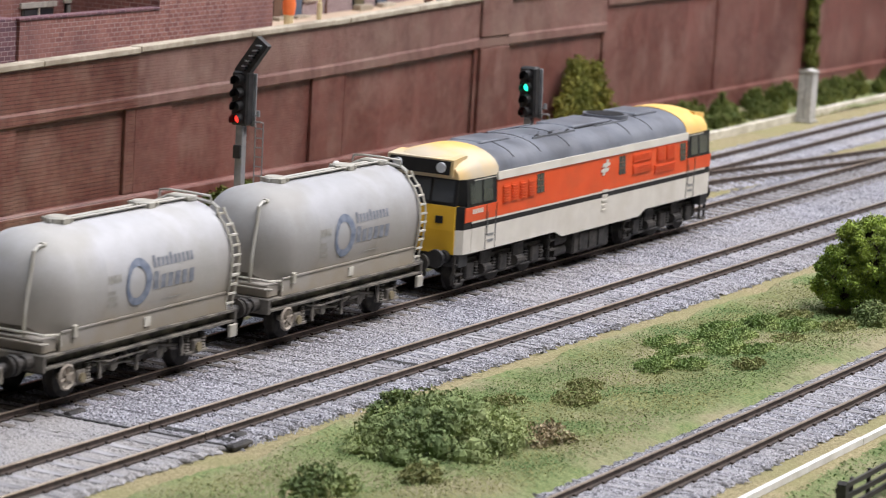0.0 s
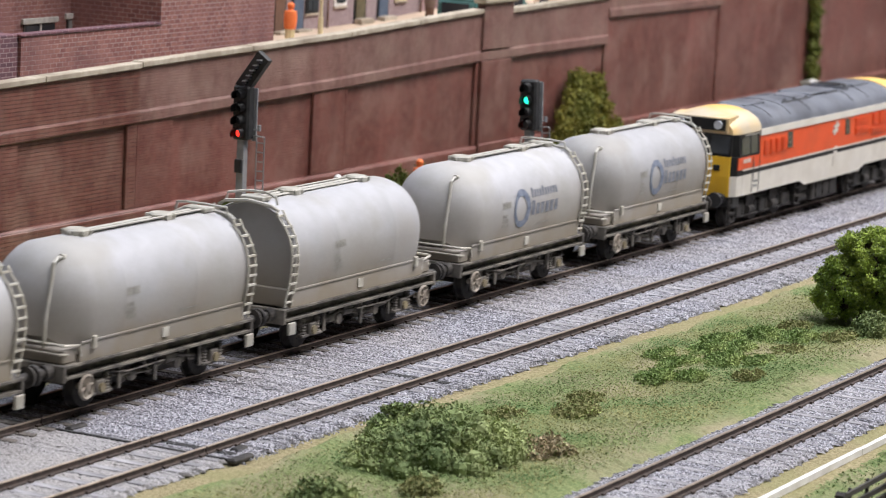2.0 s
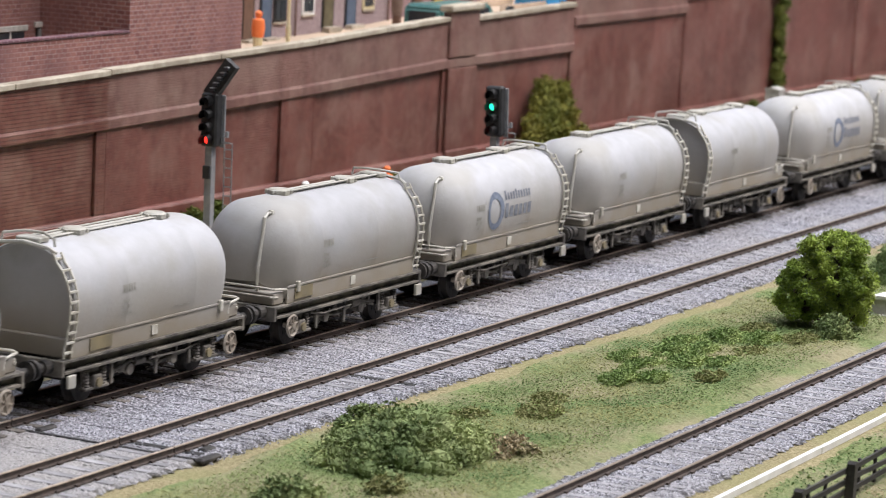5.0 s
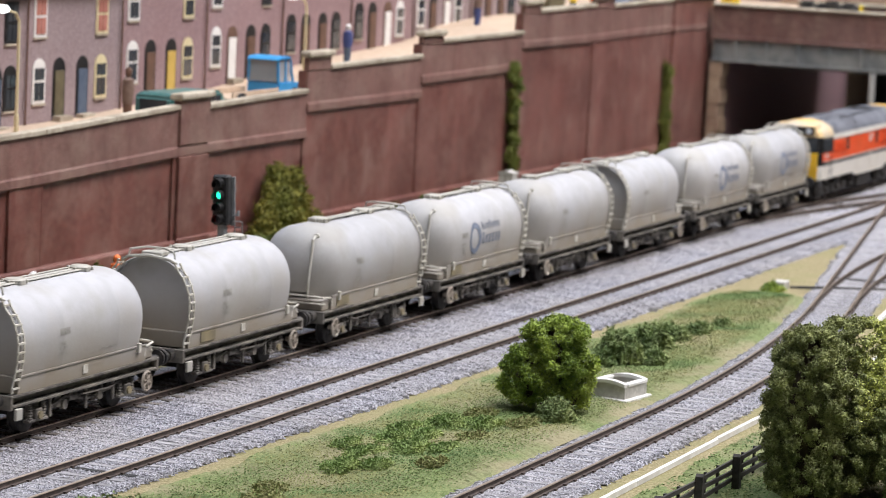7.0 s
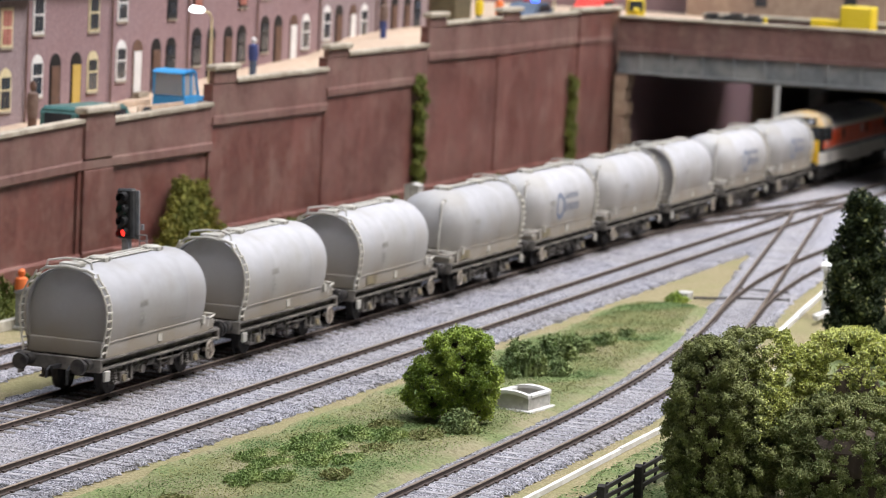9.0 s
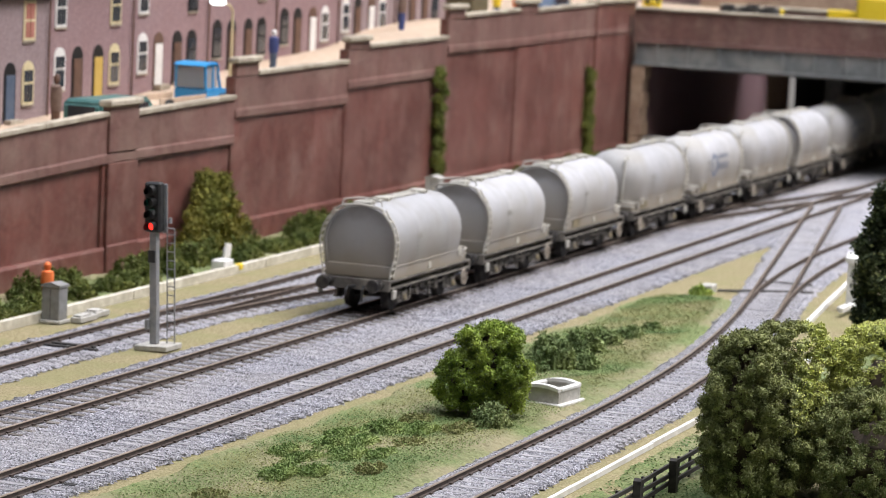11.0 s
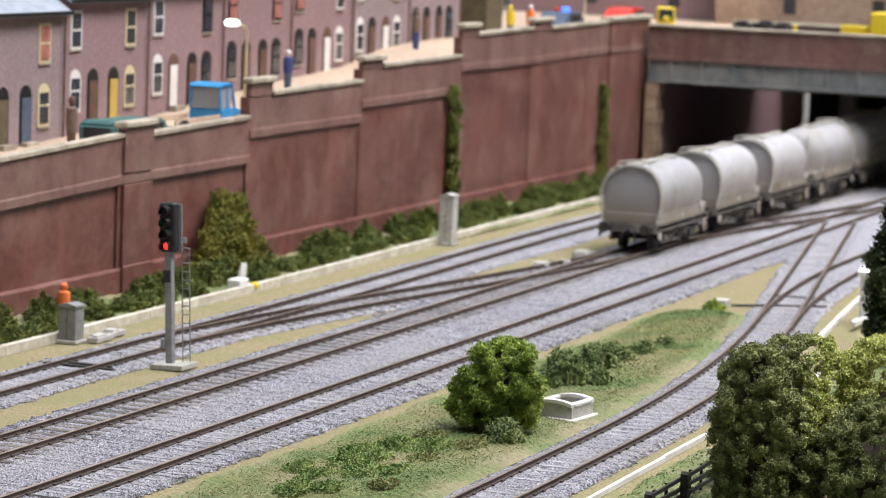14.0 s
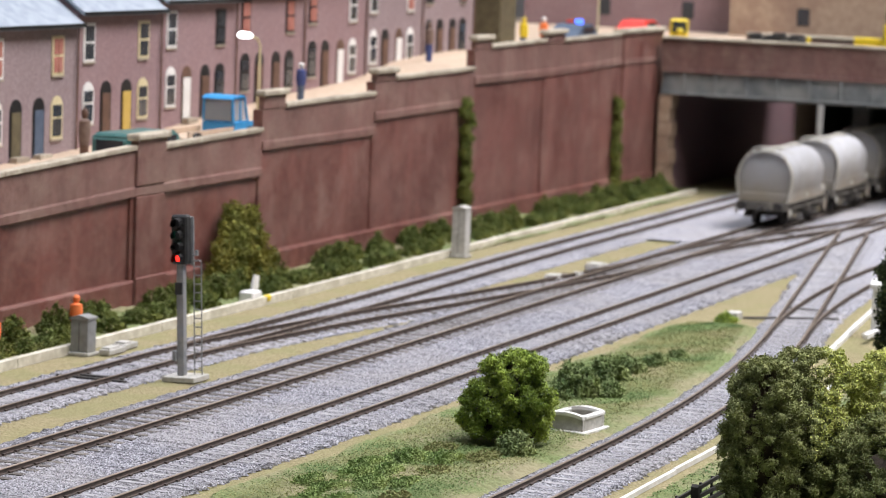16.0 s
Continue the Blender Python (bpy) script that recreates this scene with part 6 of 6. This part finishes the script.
t = thing("white_post", 578, -174, -3, "white gatepost with a pointed cap by the siding", "post")
part("shaft", box(fresh(), -4, 4, -4, 4, 0, 22, 0.4), WHITE_STRIP, t)
bm = fresh()
prism(bm, [(-5, 22), (5, 22), (5, 24), (0, 26.5), (-5, 24)], -5, 5, "y")
part("cap", bm, WHITE_STRIP, t)
part("rail", box(fresh(), -30, -4, -1, 1, 2, 4), WHITE_STRIP, t)
part("foot", box(fresh(), -8, 8, -7, 7, 0, 1.6, 0.3), WHITE_STRIP, t)
t = thing("scrap_pile", 497, 107, -1.6, "white scrap plastic crates lying on the verge", "rubbish")
part("crate", box(fresh(), -9, 1, -4, 3, 0, 5.5, 0.5), WHITE_STRIP, t)
bm = fresh()
prism(bm, [(2, 0), (9, 0), (11, 11), (6, 12)], 2, 3.2, "y")
part("sheet", bm, WHITE, t)
part("chunk", box(fresh(), 4, 8, -6, -3, 0, 3, 0.6), YELLOW, t)


def figurine(x, y, z, coat, legs, hat, label, turn=0, h=23.0):
    """A tiny modelled figure, kept as one plain shape."""
    bm = fresh()
    k = h / 23.0
    rod(bm, [(0, 0, 0), (0, 0, 10 * k)], [1.9, 2.2], 8, mi=1)
    rod(bm, [(0, 0, 10 * k), (0, 0, 14 * k), (0, 0, 18.6 * k), (0, 0, 19.4 * k)], [2.4, 2.9, 2.6, 1.1], 10, mi=0)
    rod(bm, [(0, 0, 19.3 * k), (0, 0, 20.4 * k), (0, 0, 22 * k), (0, 0, 23 * k)], [0.9, 1.5, 1.6, 0.7], 10, mi=2)
    ob = link_mesh("figurine", bm, [coat, legs, hat], None, "", 40)
    ob.matrix_world = pose(x * MM, y * MM, z * MM, 0, 0, turn)
    return tagged(ob, label, "figurine", "figurines")


figurine(348, 120, -5, ORANGE, NAVY, ORANGE, "small painted figurine in orange behind the cabinet", h=21)
figurine(272, 116, -3, ORANGE, ORANGE, WHITE, "small painted figurine in orange with a white helmet", h=20)


# ---------------------------------------------------------------- street above the wall
def street_z(x):
    if x < 300:
        return 57.0
    if x < 470:
        return 57 + (x - 300) * 0.015
    return min(93.0, 59.5 + (x - 470) * 0.05)


def road_z(x):
    """The road climbs past the doorsteps towards the bridge."""
    return float(np.interp(x, (300, 470, 600, 747, 863, 893, 919, 965, 1018, 1140), (57, 59.5, 66, 77.5, 83.5, 88.5, 92, 94.5, 96, 94)))


def street():
    v, f = [], []
    xs = list(range(-320, 1240, 20)) + [1240, 1700]
    for x in xs:
        z = road_z(x)
        v += [(x, WY + 5.1, z), (x, 600, z), (x, 600, -3), (x, WY + 5.1, -3)]
    for i in range(len(xs) - 1):
        a, b = i * 4, i * 4 + 4
        f += [(a, b, b + 1, a + 1), (a + 1, b + 1, b + 2, a + 2), (a + 3, a, b, b + 3)]
    tagged(raw("road", np.array(v), f, STREET), "sandy coloured sloping street above the wall", "road", kind="structure")


street()


def house(x0, z0, width, mat, colours, seed):
    """A pair of terrace dwellings: window, door, door, window below, two windows above."""
    y = 215.0
    h = thing("terrace_house", x0, y, z0, "small brick terrace house with sash windows and arched doors", "house", "terrace houses")
    H, D = 61, 62
    rng = random.Random(seed)
    part("wall", box(fresh(), 0.2, width - 0.2, 0, D, -22, H), mat, h)
    bm = fresh()
    prism(bm, [(-4, H - 1), (-4, H + 1), (D / 2, H + 26), (D + 4, H + 1), (D + 4, H - 1), (D / 2, H + 23.5)], -1, width - 0.6)
    part("roof", bm, SLATE, h, "pale blue-grey slate roof")
    bm = fresh()
    prism(bm, [(0, H + 0.0), (D, H + 0.0), (D / 2, H + 23.4)], 0.2, width - 0.2)
    part("gable", bm, mat, h)
    part("gutter", box(fresh(), -1, width - 0.6, -5.2, -4.05, H - 0.4, H + 1.2), LOCO_BLACK, h)
    bm = box(fresh(), width / 2 - 9, width / 2 + 9, D / 2 - 5, D / 2 + 5, H + 15, H + 40, 0.4)
    ch = part("chimney", bm, mat, h)
    for k in range(4):
        bm = fresh()
        rod(bm, [(width / 2 - 6 + k * 4, D / 2, H + 40), (width / 2 - 6 + k * 4, D / 2, H + 46)], 1.5, 8)
        part("chimney_pot", bm, QUOIN, ch)
    part("drainpipe", rod(fresh(), [(width - 1.5, -1.2, -5), (width - 1.5, -1.2, H)], 0.5, 6), BROWN, h)

    def arch(cx, w, zlo, zhi, y0, y1):
        pts = [(cx - w / 2, zlo), (cx + w / 2, zlo)]
        for k in range(9):
            a = math.pi * k / 8
            pts.append((cx + w / 2 * math.cos(a), zhi - w / 2 + w / 2 * math.sin(a)))
        b = fresh()
        prism(b, pts, y0, y1, "y")
        return b

    def window(cx, zlo, zhi, colour, arched, lit):
        w = 9.4
        b = arch(cx, w + 2, zlo - 1, zhi + 1.2, -0.55, 0.3) if arched else box(fresh(), cx - w / 2 - 1, cx + w / 2 + 1, -0.55, 0.3, zlo - 1, zhi + 1)
        win = part("window", b, colour, h, "painted sash window frame")
        mid = (zlo + zhi) / 2
        top = zhi - (w * 0.3 if arched else 0)
        for a, c in ((zlo + 0.4, mid - 0.6), (mid + 0.6, top - 0.4)):
            part("pane", box(fresh(), cx - w / 2 + 0.5, cx - 0.3, -0.85, -0.5, a, c), lit, win)
            part("pane", box(fresh(), cx + 0.3, cx + w / 2 - 0.5, -0.85, -0.5, a, c), lit, win)
        part("sill", box(fresh(), cx - w / 2 - 1.2, cx + w / 2 + 1.2, -1.0, 0, zlo - 1.9, zlo - 1.05), STONE, win)

    wl, d1, d2, wr = width * 0.125, width * 0.335, width * 0.58, width * 0.775
    cols, doors = colours
    window(wl, 8, 26.5, cols[0], True, GLASS_DARK)
    window(wr, 8, 26.5, cols[1], True, GLASS_DARK)
    window(wl, 38.5, 55.5, cols[0], False, CURTAIN if rng.random() < 0.45 else GLASS_DARK)
    window(wr, 38.5, 55.5, cols[1], False, CURTAIN if rng.random() < 0.45 else GLASS_DARK)
    for cx, m in ((d1, doors[0]), (d2, doors[1])):
        b = arch(cx, 11, 0, 27.6, -0.35, 0.3)
        d = part("doorway", b, BROWN if m is WHITE else LOCO_BLACK, h)
        part("door", box(fresh(), cx - 4.2, cx + 4.2, -0.8, -0.3, 0, 21.5, 0.15), m, d)
        part("step", box(fresh(), cx - 6, cx + 6, -5, -0.9, -2, 0.6, 0.2), STONE, d)


HOUSES = [(98, HOUSE, ((CREAM, WHITE), (BROWN, OLIVE))), (188, HOUSE_RED, ((LOCO_BLACK, LOCO_BLACK), (BROWN, NAVY))),
          (277, HOUSE_RED, ((WHITE, LOCO_BLACK), (BROWN, LOCO_BLACK))), (343, HOUSE, ((LOCO_BLACK, LOCO_BLACK), (BROWN, BROWN))), (430, HOUSE, ((WHITE, CREAM), (OLIVE, NAVY))),
          (519, HOUSE_RED, ((WHITE, CREAM), (BROWN, OCHRE))), (608, HOUSE_RED, ((WHITE, LOCO_BLACK), (WHITE, BROWN))),
          (697, HOUSE_RED, ((LOCO_BLACK, LOCO_BLACK), (BROWN, BROWN))), (786, HOUSE_RED, ((LOCO_BLACK, WHITE), (BROWN, WHITE))),
          (875, HOUSE, ((WHITE, WHITE), (BROWN, WHITE))), (964, HOUSE, ((LOCO_BLACK, LOCO_BLACK), (BROWN, BROWN)))]
for i, (hx, hm, hc) in enumerate(HOUSES):
    if hx == 343:
        continue
    house(hx, street_z(hx + 44) + 1.5 + (1.0 if hx > 500 else 0), 89, hm, hc, i)
house(366, 59.0, 64, HOUSE, ((LOCO_BLACK, LOCO_BLACK), (BROWN, NAVY)), 34)


def mill():
    b = thing("brick_building", 0, 0, 56, "red brick corner building with a low yard wall", "building")
    part("wall", box(fresh(), 200, 282, 155, 205, -2, 90), MILL, b)
    for i in range(0, 9):
        part("quoin", box(fresh(), 282.05, 283.0, 155, 158 + (i % 2) * 1.6, i * 10, i * 10 + 9.4), MILL, b)
    part("yard_wall", box(fresh(), 111, 199.9, 155, 158.5, -2, 20.5), MILL, b)
    part("yard_coping", box(fresh(), 110, 200, 154.5, 159, 20.6, 21.6, 0.2), MILL_DARK, b)
    part("yard_pier", box(fresh(), 96, 110.8, 156, 175, -2, 21.5, 0.3), MILL_DARK, b)
    part("rear_wall", box(fresh(), -60, 199.9, 196, 206, -2, 90), MILL, b)
    part("bay", box(fresh(), 217.5, 258, 191, 195.9, -2, 90), MILL_DARK, b, "dark purple brick bay")
    for x0, x1, z0, z1, y in ((169, 189, 9, 18.6, 195.9), (197, 216, 9, 19.4, 195.9), (221, 241, 9, 23, 190.9)):
        w = part("window", box(fresh(), x0, x1, y - 0.5, y, z0, z1), GEAR, b)
        part("lintel", box(fresh(), x0 - 1.5, x1 + 1.5, y - 1.2, y - 0.02, z1 + 0.05, z1 + 2.2, 0.2), CONCRETE, w, "grey stone lintel")
        part("pane", box(fresh(), x0 + 0.8, (x0 + x1) / 2 - 0.6, y - 0.8, y - 0.52, z0 + 0.8, z1 - 0.6), GLASS_DARK if x0 != 197 else CASE_GREY, w)
        part("pane", box(fresh(), (x0 + x1) / 2 + 0.6, x1 - 0.8, y - 0.8, y - 0.52, z0 + 0.8, z1 - 0.6), GLASS_DARK if x0 != 197 else CASE_GREY, w)
        part("mullion", box(fresh(), (x0 + x1) / 2 - 0.5, (x0 + x1) / 2 + 0.5, y - 1.1, y - 0.82, z0, z1), CONCRETE, w)
    part("side_wall", box(fresh(), 60, 95.9, 158, 166, -2, 90), MILL_DARK, b)


mill()


def van(x, y, z):
    v = thing("van", x, y, z, "dark green parked van on the street", "van")
    bm = fresh()
    prism(bm, [(-30, 3), (30, 3), (30, 11), (27, 12), (21, 21.5), (-28, 22), (-30, 20)], -10, 10, "y")
    bmesh.ops.bevel(bm, geom=list(bm.edges), offset=1.2, segments=2, affect="EDGES")
    part("body", bm, VAN_GREEN, v, "", 40)
    for s in (-1, 1):
        part("side_window", box(fresh(), 8, 19, s * 10.1 - 0.2, s * 10.1 + 0.2, 13, 19.5), GLASS_DARK, v)
        for wx in (-19, 19):
            bm = fresh()
            rod(bm, [(wx, s * 8, 4), (wx, s * 10.4, 4)], 4, 14)
            part("wheel", bm, BLACK, v)
    part("rear_window", box(fresh(), -30.4, -29.9, -7, 7, 13, 19), GLASS_DARK, v)


def lorry(x, y, z):
    v = thing("lorry", x, y, z, "bright blue pickup lorry with a cream flat bed", "lorry")
    bm = fresh()
    prism(bm, [(0, 3), (27, 3), (27, 10), (25, 11), (17, 12), (0, 12)], -9, 9, "y")
    bmesh.ops.bevel(bm, geom=list(bm.edges), offset=0.8, segments=2, affect="EDGES")
    cab = part("cab", bm, LORRY_BLUE, v, "bright blue cab", 40)
    bm = fresh()
    prism(bm, [(-1.5, 23.0), (1.5, 24.6), (12, 24.8), (14.5, 23.2)], -9.2, 9.2, "y")
    bmesh.ops.bevel(bm, geom=list(bm.edges), offset=0.5, segments=2, affect="EDGES")
    part("cab_roof", bm, LORRY_BLUE, cab, "", 40)
    for s in (-1, 1):
        for xa, xb in ((0.6, 0.0), (17.2, 13.6), (8.5, 8.2)):
            bm = fresh()
            rod(bm, [(xa, s * 8.2, 11.8), (xb, s * 8.0, 23.4)], 0.75, 6)
            part("pillar", bm, LORRY_BLUE, cab)
        part("side_window", box(fresh(), 1.4, 13.6, s * 8.1 - 0.12, s * 8.1 + 0.12, 12.1, 22.9), PANE, cab)
    part("rear_window", box(fresh(), 0.2, 0.45, -7.6, 7.6, 12.1, 22.9), PANE, cab, "clear rear window")
    part("seat", box(fresh(), 3.0, 6.0, -7, 7, 10, 17.5, 0.6), CASE_GREY, cab)
    for s in (-1, 1):
        for wx in (-44, 18):
            bm = fresh()
            rod(bm, [(wx, s * 9, 4.5), (wx, s * 11.4, 4.5)], 4.5, 14)
            part("wheel", bm, BLACK, v)
    part("bed", box(fresh(), -52, -1, -9.5, 9.5, 2.5, 6.5, 0.3), STREET, v, "cream flat bed")
    for s in (-1, 1):
        part("side_board", box(fresh(), -52, -1, s * 9.2 - 0.4, s * 9.2 + 0.4, 6.55, 9.5, 0.2), STREET, v)


van(503, 172, street_z(484) - 7.5)
lorry(588, 172, street_z(590) - 2.5)


def street_lamp(x, y, z, h, reach):
    t = thing("street_lamp", x, y, z, "tall cream street lamp with a bright curved head", "street lamp", "street lamps")
    bm = fresh()
    rod(bm, [(0, 0, 0), (0, 0, h * 0.25), (0, 0, h * 0.26), (0, 0, h - 5), (-reach * 0.2, 0, h - 1.5), (-reach * 0.7, 0, h)], [1.2, 1.1, 0.75, 0.65, 0.6, 0.55], 8)
    part("pole", bm, CREAM, t)
    bm = fresh()
    rod(bm, [(-reach * 0.6, 0, h), (-reach * 0.75, 0, h + 0.3), (-reach * 1.3, 0, h + 0.9), (-reach * 1.5, 0, h + 0.8)], [0.9, 1.7, 1.9, 0.8], 10)
    part("head", bm, LAMP_ON, t, "glowing white lamp head")


street_lamp(674, 190, road_z(674), 43, 18)
street_lamp(343, 168, 56.5, 60, 16)
street_lamp(1178, 172, 94, 40, 14)
figurine(463, 180, street_z(470) - 3, SUEDE, BROWN, BROWN, "small painted figurine in brown on the street", h=30)
figurine(726, 189, road_z(726) + 1, BLUE_CLOTH, NAVY, WHITE, "small painted figurine in blue with white hair", h=22)
figurine(345, 184, 56.5, ORANGE, CREAM, ORANGE, "small painted figurine in orange by the parapet", h=20)
figurine(930, 196, road_z(930), SUEDE, BLUE_CLOTH, SUEDE, "small painted figurine in brown and blue", h=24)
figurine(1042, 176, 95.5, YELLOW, NAVY, YELLOW, "small painted figurine in yellow at the kerb")
figurine(1080, 176, 95, ORANGE, NAVY, WHITE, "small painted figurine in orange at the kerb")


def small_car(x, y, z, mat, label, beacon=False, rz=0):
    v = thing("car", x, y, z, label, "car", "parked vehicles", rz=rz)
    bm = fresh()
    prism(bm, [(-26, 3), (26, 3), (26, 9), (15, 11), (9, 18), (-14, 18), (-22, 11), (-26, 10)], -10, 10, "y")
    bmesh.ops.bevel(bm, geom=list(bm.edges), offset=1.1, segments=2, affect="EDGES")
    part("body", bm, mat, v, "", 40)
    for s in (-1, 1):
        part("side_window", box(fresh(), -13, 9, s * 9.9 - 0.25, s * 9.9 + 0.3, 12, 16.6), GLASS_DARK, v)
        for wx in (-16, 16):
            bm = fresh()
            rod(bm, [(wx, s * 8, 3.6), (wx, s * 10.3, 3.6)], 3.6, 14)
            part("wheel", bm, BLACK, v)
    if beacon:
        part("beacon", box(fresh(), -3, 1, -5, 0, 18, 21, 0.6), BLUE_ON, v, "glowing blue beacon")
        part("beacon", box(fresh(), -3, 1, 2, 6, 18, 20.5, 0.6), RED, v, "red beacon")


small_car(1150, 178, 94, NAVY, "dark blue car with a glowing beacon", True)
small_car(1290, 178, 94, RED, "red car on the bridge approach")


def digger(x, y, z, s, rz):
    v = thing("digger", x, y, z, "yellow construction machine on the bridge", "digger", "yellow machines", rz=rz)
    part("chassis", box(fresh(), -26 * s, 26 * s, -10 * s, 10 * s, 5 * s, 12 * s, 0.8), YELLOW, v)
    part("cab", box(fresh(), -8 * s, 12 * s, -9 * s, 9 * s, 12 * s, 31 * s, 1.0), YELLOW, v)
    part("cab_window", box(fresh(), -8.4 * s, -7.9 * s, -7 * s, 7 * s, 18 * s, 29 * s), GLASS_DARK, v)
    part("arm", box(fresh(), -28 * s, -8 * s, -3 * s, 3 * s, 17 * s, 22 * s, 0.6), YELLOW, v)
    for wx in (-17, 17):
        for sd in (-1, 1):
            bm = fresh()
            rod(bm, [(wx * s, sd * 8 * s, 6 * s), (wx * s, sd * 11 * s, 6 * s)], 6 * s, 16)
            part("wheel", bm, BLACK, v)


digger(1268, -16, 84, 1.1, -90)
digger(1262, 140, 93, 0.7, 20)
figurine(1262, 46, 84, YELLOW, YELLOW, YELLOW, "small painted figurine in yellow on the bridge")
t = thing("scrap_heap", 1290, 74, 84, "dark pile of scrap on the bridge road", "rubbish")
for i in range(7):
    part("chunk", box(fresh(), -8 + (i * 5) % 13, (i * 5) % 13, -22 + i * 6, -14 + i * 6, 0, 20 + (i * 3) % 5, 0.8), GEAR, t)


def far_block(x0, x1, y0, y1, h, mat, label):
    b = thing("far_building", 0, 0, 84, label, "building", "far buildings")
    part("wall", box(fresh(), x0, x1, y0, y1, 6.2, h), mat, b)
    part("roof", box(fresh(), x0 - 3, x1 + 3, y0 - 3, y1 + 3, h, h + 3), SLATE, b)
    for i in range(int((y1 - y0) / 24)):
        for z in (20, 44):
            if z + 14 < h and (i + z) % 3 == 0:
                part("window", box(fresh(), x0 - 0.7, x0 - 0.05, y0 + 8 + i * 24, y0 + 18 + i * 24, z, z + 14), GLASS_DARK, b)


far_block(1560, 1640, 20, 190, 70, QUOIN, "brown brick building beyond the bridge")
far_block(1560, 1640, -200, 10, 46, QUOIN, "grey-brown building beyond the bridge")
far_block(1600, 1680, 200, 380, 100, HOUSE_RED, "dull red building beyond the bridge")
b = thing("bridge_wall", 0, 0, 84, "low pale-topped brick wall along the far side of the bridge", "wall", "", "structure")
part("parapet", box(fresh(), 1330, 1338, -420, 110, 6.2, 19), WALL_BAND, b)
part("coping_stone", box(fresh(), 1328, 1340, -420, 110, 19.1, 21.5, 0.4), STONE, b)
t = thing("green_shed", 1080, 205, 88, "dark green wooden shed by the terrace", "shed")
part("body", box(fresh(), -4, 26, 0, 30, 3, 48, 0.4), OLIVE, t)
bm = fresh()
prism(bm, [(-7, 48), (29, 48), (11, 60)], -3, 33, "y")
part("roof", bm, SLATE, t)


# ---------------------------------------------------------------- what moves
def travelled(t):
    """Millimetres that the train has gone since the start."""
    return 118.4 * t + 0.05 * t * t


def motions():
    for ob, x, back in TRAIN:
        walk(ob, [(k * 0.5, pose((x + travelled(k * 0.5)) * MM, 0, 0, 0, 0, 180 if back else 0)) for k in range(33)])
    walk(shutter, [(t, pose(0, 0, z * MM)) for t, z in COVER_ROWS])
    steps = [i / 15 for i in range(241)]
    for ws, r, back in AXLES:
        at = ws.location.copy()
        sign = -1 if back else 1
        rows = []
        for t in steps:
            rows.append((t, Matrix.Translation(at) @ Matrix.Rotation(sign * travelled(t) / r, 4, "Y")))
        walk(ws, rows)


motions()
